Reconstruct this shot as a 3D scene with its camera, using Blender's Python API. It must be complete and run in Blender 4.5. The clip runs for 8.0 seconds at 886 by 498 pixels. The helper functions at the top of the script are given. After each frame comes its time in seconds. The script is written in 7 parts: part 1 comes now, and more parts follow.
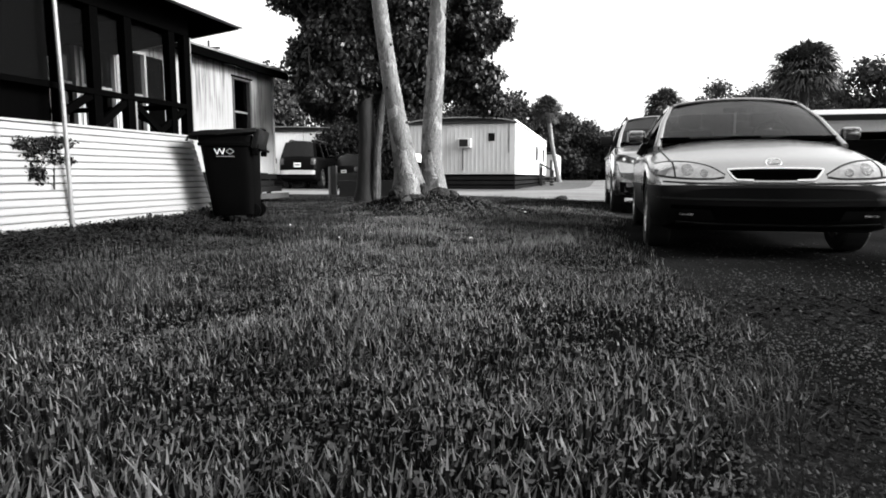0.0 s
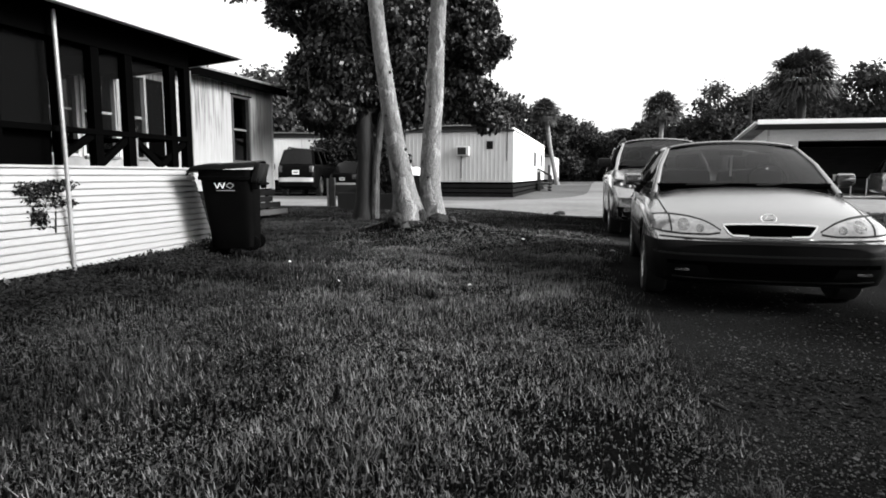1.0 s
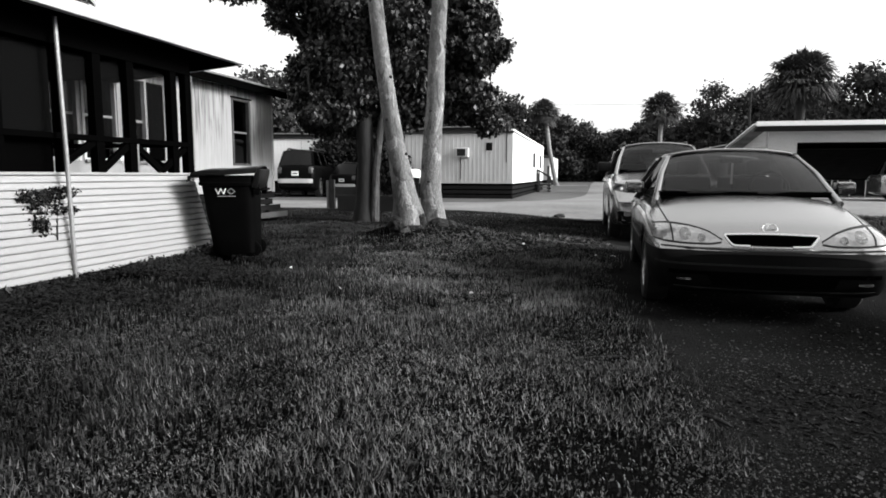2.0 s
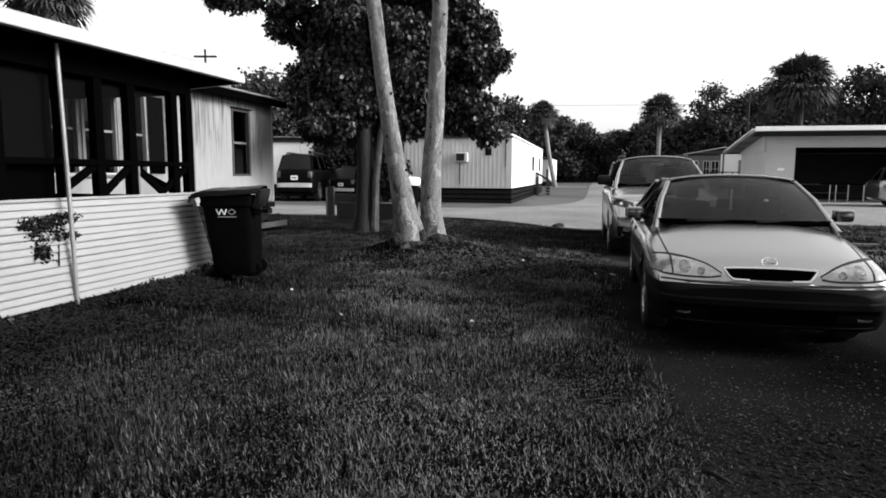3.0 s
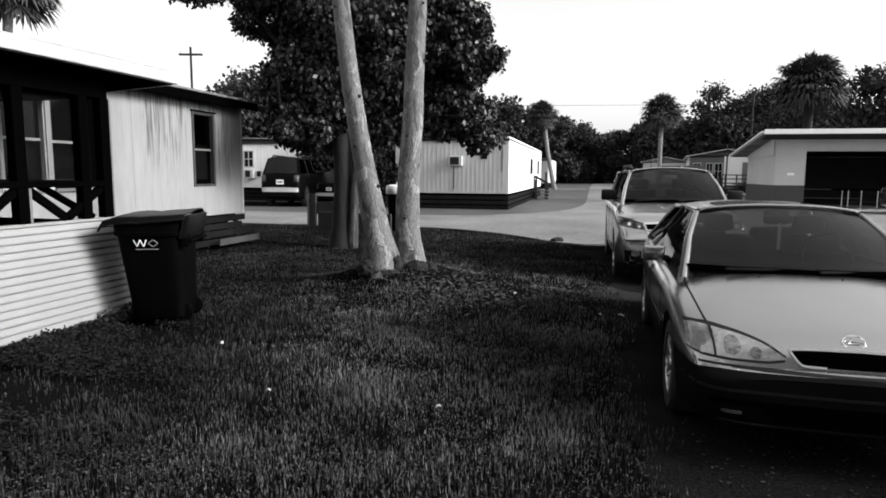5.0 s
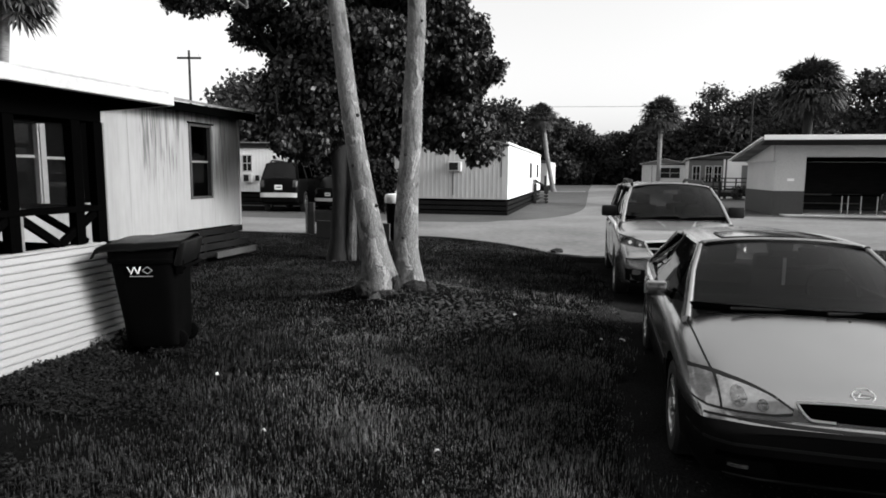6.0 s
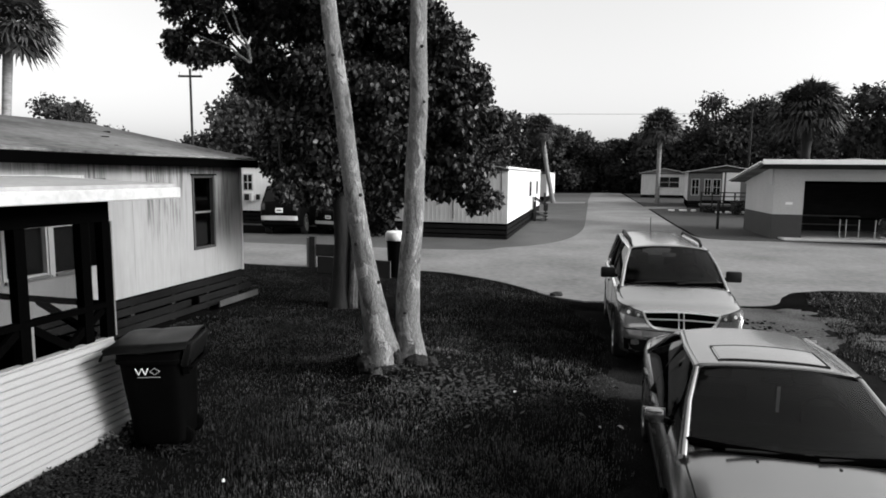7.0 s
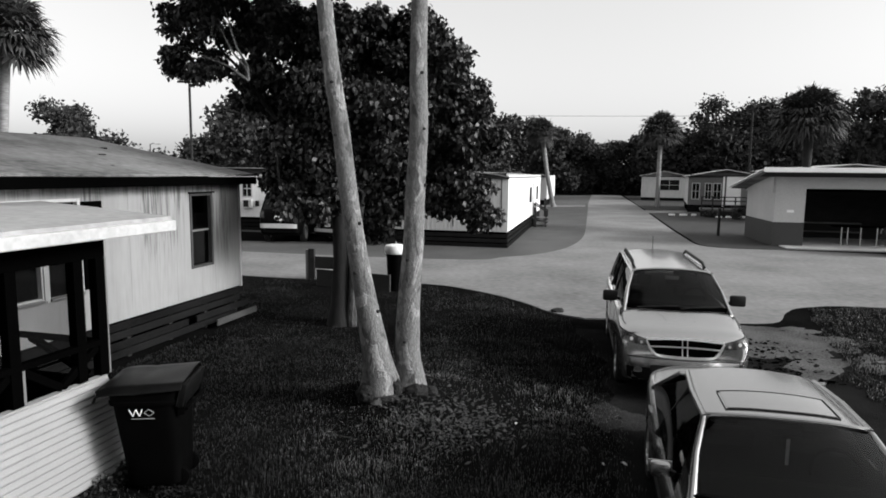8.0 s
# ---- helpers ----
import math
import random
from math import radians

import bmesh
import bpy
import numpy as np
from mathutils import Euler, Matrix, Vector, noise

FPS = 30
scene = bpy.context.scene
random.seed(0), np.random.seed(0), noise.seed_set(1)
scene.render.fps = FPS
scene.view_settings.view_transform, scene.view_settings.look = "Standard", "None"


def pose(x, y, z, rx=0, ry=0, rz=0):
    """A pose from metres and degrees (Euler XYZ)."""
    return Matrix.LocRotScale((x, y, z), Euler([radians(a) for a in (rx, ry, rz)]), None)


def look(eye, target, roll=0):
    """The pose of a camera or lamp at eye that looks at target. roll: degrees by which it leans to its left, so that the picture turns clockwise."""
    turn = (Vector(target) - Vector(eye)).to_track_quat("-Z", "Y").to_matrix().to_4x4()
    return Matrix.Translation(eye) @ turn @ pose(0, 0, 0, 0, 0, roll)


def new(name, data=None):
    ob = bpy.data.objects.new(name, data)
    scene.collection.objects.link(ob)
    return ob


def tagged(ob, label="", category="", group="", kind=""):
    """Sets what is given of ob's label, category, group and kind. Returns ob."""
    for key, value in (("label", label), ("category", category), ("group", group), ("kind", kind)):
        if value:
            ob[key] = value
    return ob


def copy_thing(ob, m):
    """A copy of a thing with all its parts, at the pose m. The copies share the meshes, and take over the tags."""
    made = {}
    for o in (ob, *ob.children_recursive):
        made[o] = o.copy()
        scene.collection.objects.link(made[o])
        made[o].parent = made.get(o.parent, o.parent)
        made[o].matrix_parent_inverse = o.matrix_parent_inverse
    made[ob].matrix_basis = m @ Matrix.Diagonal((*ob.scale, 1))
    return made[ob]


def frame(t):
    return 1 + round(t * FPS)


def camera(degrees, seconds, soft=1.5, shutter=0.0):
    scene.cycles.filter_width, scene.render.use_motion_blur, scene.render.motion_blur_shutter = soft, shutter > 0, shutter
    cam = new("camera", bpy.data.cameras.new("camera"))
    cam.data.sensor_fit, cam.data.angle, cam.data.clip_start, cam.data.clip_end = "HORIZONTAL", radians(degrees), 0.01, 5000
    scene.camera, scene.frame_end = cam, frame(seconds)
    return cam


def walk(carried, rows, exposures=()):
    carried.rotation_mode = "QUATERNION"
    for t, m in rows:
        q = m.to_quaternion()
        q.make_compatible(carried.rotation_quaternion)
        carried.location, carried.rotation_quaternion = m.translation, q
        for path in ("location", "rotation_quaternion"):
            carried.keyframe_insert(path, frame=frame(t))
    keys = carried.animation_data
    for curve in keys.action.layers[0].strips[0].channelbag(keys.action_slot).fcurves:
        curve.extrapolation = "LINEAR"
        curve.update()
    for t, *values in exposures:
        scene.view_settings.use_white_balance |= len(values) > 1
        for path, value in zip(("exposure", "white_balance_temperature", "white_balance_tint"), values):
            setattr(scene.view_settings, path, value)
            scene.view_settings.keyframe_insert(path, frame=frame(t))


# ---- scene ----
cam = camera(70.2, 8.0, soft=1.75)
METRES, EYE, TILT, LEAN, TURN = 4.3, 0.60, -6.55, 0.0, 0.0
ROWS = [
    (0.0, 0.0, 0.0, 0.0, 0.0, -0.0, -0.0),
    (0.5, 0.0002, -0.0045, 0.0123, -0.1, -0.1, -0.05),
    (1.0, -0.0024, -0.0126, 0.1007, -0.19, -0.13, -0.08),
    (1.5, -0.0066, -0.0134, 0.114, -0.26, -0.11, -0.1),
    (1.7, -0.0072, -0.0137, 0.1160, -0.27, -0.12, -0.11),
    (2.8, -0.0123, -0.0192, 0.1434, -0.40, -0.24, -0.20),
    (3.0, -0.0131, -0.0195, 0.1804, -0.42, -0.25, -0.21),
    (3.5, -0.0167, -0.0081, 0.228, -0.47, -0.22, -0.24),
    (4.0, -0.0197, 0.1361, 0.2505, -0.49, -0.28, -0.26),
    (4.5, 0.0171, 0.278, 0.2612, -0.41, -0.31, -0.3),
    (4.7, 0.0550, 0.3000, 0.2650, -0.43, -0.31, -0.31),
    (5.8, 0.0558, 0.3430, 0.3195, -0.55, -0.34, -0.38),
    (6.0, 0.0556, 0.3426, 0.3376, -0.56, -0.34, -0.39),
    (6.5, 0.0507, 0.3278, 0.4556, -0.59, -0.31, -0.5),
    (7.0, 0.0473, 0.3156, 0.5717, -0.62, -0.23, -0.53),
    (7.5, 0.0475, 0.311, 0.626, -0.63, -0.2, -0.55),
    (8.0, 0.045, 0.3458, 0.6598, -0.64, -0.24, -0.56),
]
walk(cam, [(t, pose(0, 0, EYE, TILT, LEAN, TURN) @ pose(METRES * x, METRES * y, METRES * z, 90 + pitch, roll, yaw)) for t, x, y, z, yaw, pitch, roll in ROWS],
     exposures=[(0.0, 1.30), (1.5, 1.02), (3.5, 0.75), (4.5, 0.73), (6.5, 0.58), (8.0, 0.43)])

# ---------------- world and sun: low sun from beside the cars, hazy white sky, monochrome film ----------------
SUN_FROM = Vector((1.0, -0.32, 0.0)).normalized()
SUN_ELEV = radians(25.0)
world = bpy.data.worlds.new("world")
scene.world = world
world.use_nodes = True
wn, wl = world.node_tree.nodes, world.node_tree.links
sky = wn.new("ShaderNodeTexSky")
sky.sky_type = "NISHITA"
sky.sun_disc = False
sky.sun_elevation = SUN_ELEV
sky.sun_rotation = math.atan2(SUN_FROM.x, SUN_FROM.y)
sky.air_density, sky.dust_density, sky.ozone_density = 1.0, 4.0, 1.0
grey_sky = wn.new("ShaderNodeRGBToBW")
wl.new(sky.outputs[0], grey_sky.inputs[0])
haze = wn.new("ShaderNodeMath")
haze.operation = "ADD"
haze.inputs[1].default_value = 1.8
wl.new(grey_sky.outputs[0], haze.inputs[0])
wl.new(haze.outputs[0], wn["Background"].inputs[0])
wn["Background"].inputs[1].default_value = 0.15
sun = new("sun", bpy.data.lights.new("sun", "SUN"))
sun.data.energy, sun.data.angle = 2.8, radians(18.0)
sun.matrix_world = look(SUN_FROM * 50 + Vector((0, 0, 50 * math.tan(SUN_ELEV))), (0, 0, 0))

# ---------------- materials (monochrome) ----------------
def mat(name, v, rough=0.6, metal=0.0, big=(1.0, 0.15), fine=(30.0, 0.12), bump=0.1, bump_scale=None, stretch=(1, 1, 1), coat=0.0, spec=0.5, rand=0.0, island=0.0, streak=None, runs=None):
    """Grey paint, wood, stone: base value, with a broad and a fine variation and a fine relief."""
    m = bpy.data.materials.new(name)
    m.use_nodes = True
    nt = m.node_tree
    p = nt.nodes["Principled BSDF"]
    p.inputs["Roughness"].default_value = rough
    p.inputs["Metallic"].default_value = metal
    p.inputs["Coat Weight"].default_value = coat
    p.inputs["Coat Roughness"].default_value = 0.05
    p.inputs["Specular IOR Level"].default_value = spec
    co = nt.nodes.new("ShaderNodeTexCoord")
    mp = nt.nodes.new("ShaderNodeMapping")
    mp.inputs["Scale"].default_value = stretch
    nt.links.new(co.outputs["Object"], mp.inputs[0])

    def noise_at(scale, detail):
        n = nt.nodes.new("ShaderNodeTexNoise")
        n.inputs["Scale"].default_value = scale
        n.inputs["Detail"].default_value = detail
        nt.links.new(mp.outputs[0], n.inputs["Vector"])
        return n.outputs["Fac"]

    def math_node(op, a, b):
        n = nt.nodes.new("ShaderNodeMath")
        n.operation = op
        for i, s in enumerate((a, b)):
            if isinstance(s, (int, float)):
                n.inputs[i].default_value = s
            else:
                nt.links.new(s, n.inputs[i])
        return n.outputs[0]

    a = math_node("MULTIPLY", math_node("SUBTRACT", noise_at(big[0], 4), 0.5), 2 * big[1] * 2)
    b = math_node("MULTIPLY", math_node("SUBTRACT", noise_at(fine[0], 3), 0.5), 2 * fine[1] * 2)
    f = math_node("ADD", math_node("ADD", a, b), 1.0)
    if rand:
        info = nt.nodes.new("ShaderNodeObjectInfo")
        f = math_node("ADD", f, math_node("MULTIPLY", math_node("SUBTRACT", info.outputs["Random"], 0.5), 2 * rand))
    if runs:
        # where rain runs down: stretches (y0, y1) along the wall, from height z1 fading out at z0
        axes = nt.nodes.new("ShaderNodeSeparateXYZ")
        nt.links.new(co.outputs["Object"], axes.inputs[0])

        def ramp(sock, lo, hi):
            r_ = nt.nodes.new("ShaderNodeMapRange")
            r_.interpolation_type = "SMOOTHSTEP"
            r_.inputs[1].default_value, r_.inputs[2].default_value = lo, hi
            nt.links.new(sock, r_.inputs[0])
            return r_.outputs[0]

        spots = 0.12
        for y0, y1, z0, z1 in runs:
            along_ = math_node("MULTIPLY", ramp(axes.outputs[1], y0 - 0.12, y0 + 0.12), math_node("SUBTRACT", 1.0, ramp(axes.outputs[1], y1 - 0.12, y1 + 0.12)))
            spots = math_node("ADD", spots, math_node("MULTIPLY", along_, ramp(axes.outputs[2], z0, z1)))
        spots = math_node("MINIMUM", spots, 1.0)
    if streak:
        sm = nt.nodes.new("ShaderNodeMapping")
        sm.inputs["Scale"].default_value = (1, 1, 0.05)
        nt.links.new(co.outputs["Object"], sm.inputs[0])
        for scale, lo, hi, amount in streak:
            sn_ = nt.nodes.new("ShaderNodeTexNoise")
            sn_.inputs["Scale"].default_value = scale
            sn_.inputs["Detail"].default_value = 5
            nt.links.new(sm.outputs[0], sn_.inputs["Vector"])
            rg = nt.nodes.new("ShaderNodeMapRange")
            rg.interpolation_type = "SMOOTHSTEP"
            for i_, v_ in zip((1, 2, 3, 4), (lo, hi, 1.0, 1.0 - amount)):
                rg.inputs[i_].default_value = v_
            nt.links.new(sn_.outputs["Fac"], rg.inputs[0])
            factor = rg.outputs[0]
            if runs:
                factor = math_node("SUBTRACT", 1.0, math_node("MULTIPLY", math_node("SUBTRACT", 1.0, factor), spots))
            f = math_node("MULTIPLY", f, factor)
    if island:
        geo = nt.nodes.new("ShaderNodeNewGeometry")
        f = math_node("ADD", f, math_node("MULTIPLY", math_node("SUBTRACT", geo.outputs["Random Per Island"], 0.5), 2 * island))
    val = math_node("MULTIPLY", math_node("MAXIMUM", f, 0.15), v)
    rgb = nt.nodes.new("ShaderNodeCombineColor")
    for i in range(3):
        nt.links.new(val, rgb.inputs[i])
    nt.links.new(rgb.outputs[0], p.inputs["Base Color"])
    if bump:
        bn = nt.nodes.new("ShaderNodeBump")
        bn.inputs["Strength"].default_value = bump
        bn.inputs["Distance"].default_value = 0.02
        nt.links.new(noise_at(bump_scale or fine[0], 4), bn.inputs["Height"])
        nt.links.new(bn.outputs[0], p.inputs["Normal"])
    return m


def bark_mat(name, base, pale, dark):
    """Smooth flaking bark: mottled plates of a pale and a dark tone over a mid grey, finely cracked."""
    m = bpy.data.materials.new(name)
    m.use_nodes = True
    nt = m.node_tree
    p = nt.nodes["Principled BSDF"]
    p.inputs["Roughness"].default_value = 0.8
    p.inputs["Specular IOR Level"].default_value = 0.25
    co = nt.nodes.new("ShaderNodeTexCoord")

    def layer(scale, stretch, detail, lo, hi):
        mp = nt.nodes.new("ShaderNodeMapping")
        mp.inputs["Scale"].default_value = (1, 1, stretch)
        nt.links.new(co.outputs["Object"], mp.inputs[0])
        n = nt.nodes.new("ShaderNodeTexNoise")
        n.inputs["Scale"].default_value = scale
        n.inputs["Detail"].default_value = detail
        n.inputs["Distortion"].default_value = 0.6
        nt.links.new(mp.outputs[0], n.inputs["Vector"])
        r = nt.nodes.new("ShaderNodeMapRange")
        r.interpolation_type = "SMOOTHSTEP"
        r.inputs[1].default_value, r.inputs[2].default_value = lo, hi
        nt.links.new(n.outputs["Fac"], r.inputs[0])
        return n.outputs["Fac"], r.outputs[0]

    def blend(fac, a, b):
        mx = nt.nodes.new("ShaderNodeMix")
        nt.links.new(fac, mx.inputs[0])
        for k, q in ((2, a), (3, b)):
            if isinstance(q, float):
                mx.inputs[k].default_value = q
            else:
                nt.links.new(q, mx.inputs[k])
        return mx.outputs[0]

    _, plates = layer(5.5, 0.45, 5, 0.52, 0.60)
    _, worn = layer(9.0, 0.35, 6, 0.57, 0.66)
    grain, fine = layer(38.0, 0.5, 4, 0.35, 0.75)
    v = blend(plates, base, pale)
    v = blend(worn, v, dark)
    mul = nt.nodes.new("ShaderNodeMath")
    mul.operation = "MULTIPLY"
    nt.links.new(v, mul.inputs[0])
    nt.links.new(blend(fine, 0.72, 1.2), mul.inputs[1])
    rgb = nt.nodes.new("ShaderNodeCombineColor")
    for i in range(3):
        nt.links.new(mul.outputs[0], rgb.inputs[i])
    nt.links.new(rgb.outputs[0], p.inputs["Base Color"])
    bn = nt.nodes.new("ShaderNodeBump")
    bn.inputs["Strength"].default_value = 0.6
    bn.inputs["Distance"].default_value = 0.02
    hs = nt.nodes.new("ShaderNodeMath")
    nt.links.new(plates, hs.inputs[0])
    nt.links.new(grain, hs.inputs[1])
    nt.links.new(hs.outputs[0], bn.inputs["Height"])
    nt.links.new(bn.outputs[0], p.inputs["Normal"])
    return m


def glass_mat(name, tint, rough=0.02, gloss=0.04, graze=0.6):
    m = bpy.data.materials.new(name)
    m.use_nodes = True
    nt = m.node_tree
    nt.nodes.remove(nt.nodes["Principled BSDF"])
    t = nt.nodes.new("ShaderNodeBsdfTransparent")
    t.inputs[0].default_value = (tint, tint, tint, 1)
    g = nt.nodes.new("ShaderNodeBsdfGlossy")
    g.inputs["Roughness"].default_value = rough
    # mirror share: gloss face on, rising towards grazing views
    lw = nt.nodes.new("ShaderNodeLayerWeight")
    lw.inputs[0].default_value = 0.5
    rise = nt.nodes.new("ShaderNodeMath")
    rise.operation = "POWER"
    rise.inputs[1].default_value = 3.0
    nt.links.new(lw.outputs["Facing"], rise.inputs[0])
    fr = nt.nodes.new("ShaderNodeMath")
    fr.operation = "MULTIPLY_ADD"
    fr.inputs[1].default_value, fr.inputs[2].default_value = graze * (1 - gloss), gloss
    nt.links.new(rise.outputs[0], fr.inputs[0])
    mx = nt.nodes.new("ShaderNodeMixShader")
    nt.links.new(fr.outputs[0], mx.inputs[0])
    nt.links.new(t.outputs[0], mx.inputs[1])
    nt.links.new(g.outputs[0], mx.inputs[2])
    nt.links.new(mx.outputs[0], nt.nodes["Material Output"].inputs[0])
    return m


M_SIDING = mat("white vinyl siding", 0.28, 0.5, fine=(60, 0.05), big=(1.5, 0.08), bump=0.03)
M_TRAILER = mat("weathered white sheet", 0.26, 0.6, big=(1.0, 0.08), fine=(9.0, 0.06), stretch=(1, 1, 0.3), bump=0.04, streak=((6.0, 0.45, 0.66, 0.4), (26.0, 0.47, 0.64, 0.65)),
                runs=((11.25, 12.35, 1.2, 2.7), (13.3, 13.95, 0.9, 2.6), (9.9, 10.3, 1.6, 3.0), (12.5, 13.4, 2.6, 2.9), (8.0, 14.4, 2.75, 3.05)))
M_WHITE = mat("white paint", 0.78, 0.5, big=(0.8, 0.08), fine=(25, 0.06), bump=0.04)
M_TRIM = mat("pale trim", 0.45, 0.5)
M_GUTTER = mat("dull white gutter paint", 0.42, 0.6, big=(1.2, 0.2), fine=(14, 0.15), bump=0.05)
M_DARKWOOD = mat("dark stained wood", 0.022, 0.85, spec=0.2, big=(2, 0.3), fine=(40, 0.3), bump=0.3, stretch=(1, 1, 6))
M_GREYWOOD = mat("weathered boards", 0.10, 0.85, big=(2, 0.35), fine=(30, 0.35), bump=0.4, rand=0.35)
M_LOOSE = mat("old loose boards", 0.07, 0.9, big=(2, 0.35), fine=(30, 0.35), bump=0.4)
M_OLDBOARD = mat("dark weathered boards", 0.032, 0.9, big=(2, 0.35), fine=(30, 0.35), bump=0.4, rand=0.3)
# black timber, and parts whose shade is put into the colour
M_BLACK = mat("near-black timber and shade", 0.0012, 0.95, bump=0.1, spec=0.0)
M_ROOF = mat("stained roof sheet", 0.17, 0.8, big=(0.7, 0.6), fine=(7, 0.4), bump=0.15)
M_AWNROOF = mat("awning roof", 0.31, 0.6, big=(0.7, 0.25), fine=(8, 0.2), bump=0.1)
M_LID = mat("worn bin lid", 0.004, 0.36, big=(3, 0.25), fine=(80, 0.15), bump=0.08, spec=0.30)
M_BIN = mat("dark bin plastic", 0.002, 0.6, spec=0.015, big=(3, 0.25), fine=(80, 0.15), bump=0.06)
M_PRINT = mat("white print", 0.85, 0.5, bump=0)
M_BARK = bark_mat("pale smooth bark", 0.15, 0.26, 0.065)
M_DARKBARK = mat("dark bark", 0.009, 0.9, big=(3, 0.35), fine=(18, 0.45), bump=0.9, bump_scale=12, stretch=(1, 1, 0.3))
M_PALMBARK = mat("palm bark", 0.20, 0.9, big=(2, 0.2), fine=(12, 0.4), bump=0.7, stretch=(0.4, 0.4, 2.5))
M_ASPHALT = mat("worn asphalt", 0.145, 0.9, big=(0.35, 0.35), fine=(5, 0.22), bump=0.25)
M_CONCRETE = mat("concrete", 0.34, 0.9, big=(0.7, 0.2), fine=(30, 0.12), bump=0.2)
M_RUBBER = mat("rubber", 0.012, 0.75, fine=(60, 0.2), bump=0.15)
M_RIM = mat("alloy rim", 0.55, 0.28, metal=0.9, bump=0.02)
M_CHROME = mat("chrome", 0.90, 0.32, metal=1.0, big=(3, 0.03), fine=(20, 0.03), bump=0)
M_CARDARK = mat("black trim plastic", 0.008, 0.6, bump=0.05, spec=0.25)
M_SEDAN = mat("silver car paint", 0.40, 0.23, metal=0.97, big=(1.2, 0.05), fine=(300, 0.06), bump=0.0, coat=0.25)
M_SUNROOF = mat("glossy sunroof glass", 0.31, 0.10, metal=0.9, big=(1.2, 0.05), fine=(30, 0.03), bump=0.0, coat=0.5)
M_SUV = mat("pale gold car paint", 0.50, 0.19, metal=0.95, big=(1.2, 0.05), fine=(300, 0.06), bump=0.0, coat=0.3)
M_BLACKCAR = mat("black car paint", 0.0025, 0.4, bump=0.0, spec=0.04)
M_SEAT = mat("grey upholstery", 0.07, 0.9, fine=(90, 0.2), bump=0.2)
M_GLASS = glass_mat("car glass", 0.58, gloss=0.012, graze=0.36)
M_SIDEGLASS = glass_mat("tinted side glass", 0.16, gloss=0.01, graze=0.25)
M_BLACKGLASS = mat("dark reflecting glass", 0.006, 0.25, bump=0.0, spec=0.2)
M_WINDOW = glass_mat("window glass", 0.35, gloss=0.02)
M_LENS = mat("lamp lens", 0.36, 0.12, metal=0.4, big=(9, 0.35), fine=(45, 0.18), bump=0.08, coat=1.0)
M_DARKLENS = mat("dark lamp lens", 0.09, 0.10, metal=0.5, big=(14, 0.8), fine=(40, 0.6), bump=0.3, coat=0.2)
M_LEAF = mat("dark leaves", 0.027, 0.45, big=(1.6, 0.7), fine=(14, 0.3), bump=0.0, island=0.8, spec=0.32)
M_FAR_LEAF = mat("far leaves", 0.030, 0.8, big=(0.25, 0.45), fine=(2.5, 0.3), bump=0.0, island=0.4, spec=0.2)
M_PALM = mat("palm fronds", 0.040, 0.7, island=0.4, spec=0.3, big=(1.2, 0.35), fine=(9, 0.35), bump=0.0)
# lower half of each blade: darker, the shade at the base is in its colour
M_GRASS_BASE = mat("grass stems with base shade", 0.030, 0.7, big=(0.8, 0.4), fine=(7, 0.25), bump=0.0, island=0.5, spec=0.0)
# paler copy of the grass tips, with sunlight put into its colour
M_LITGRASS = mat("sunlit-toned grass tips", 0.165, 0.65, big=(0.55, 0.8), fine=(5, 0.2), bump=0.0, island=0.45, spec=0.06)
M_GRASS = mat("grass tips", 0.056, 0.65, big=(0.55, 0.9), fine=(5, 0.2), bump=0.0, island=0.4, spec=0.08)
M_GARAGE = mat("grey garage paint", 0.42, 0.7, big=(0.6, 0.1), fine=(12, 0.08), bump=0.08)
M_WAINSCOT = mat("dark garage paint", 0.032, 0.7, big=(0.6, 0.1), fine=(12, 0.08), bump=0.08)
M_HOME = mat("grey ribbed metal", 0.42, 0.55, big=(1, 0.08), fine=(9, 0.1), stretch=(1, 1, 0.2), bump=0.03)
M_METAL = mat("galvanised post", 0.26, 0.5, metal=0.4, fine=(40, 0.15), bump=0.05)
M_CURTAIN = mat("grey curtain cloth", 0.22, 0.9, fine=(60, 0.2), bump=0.1)
M_POST = mat("dull grey trim", 0.14, 0.6)
M_PORCHGREY = mat("grey porch screen", 0.10, 0.7, big=(1, 0.2), fine=(9, 0.15), bump=0.03)


# ---------------- mesh tools ----------------
def mesh_object(name, bm, material, smooth=False):
    me = bpy.data.meshes.new(name)
    bmesh.ops.recalc_face_normals(bm, faces=bm.faces)
    bm.to_mesh(me)
    bm.free()
    me.materials.append(material)
    if smooth:
        me.shade_smooth()
        me.set_sharp_from_angle(angle=radians(38))
    return new(name, me)


def part(name, bm, material, parent, label="", smooth=False):
    ob = mesh_object(name, bm, material, smooth)
    ob.parent = parent
    return tagged(ob, label)


def thing(name, m, label, category, group="", kind=""):
    ob = new(name)
    ob.matrix_world = m
    return tagged(ob, label, category, group, kind)


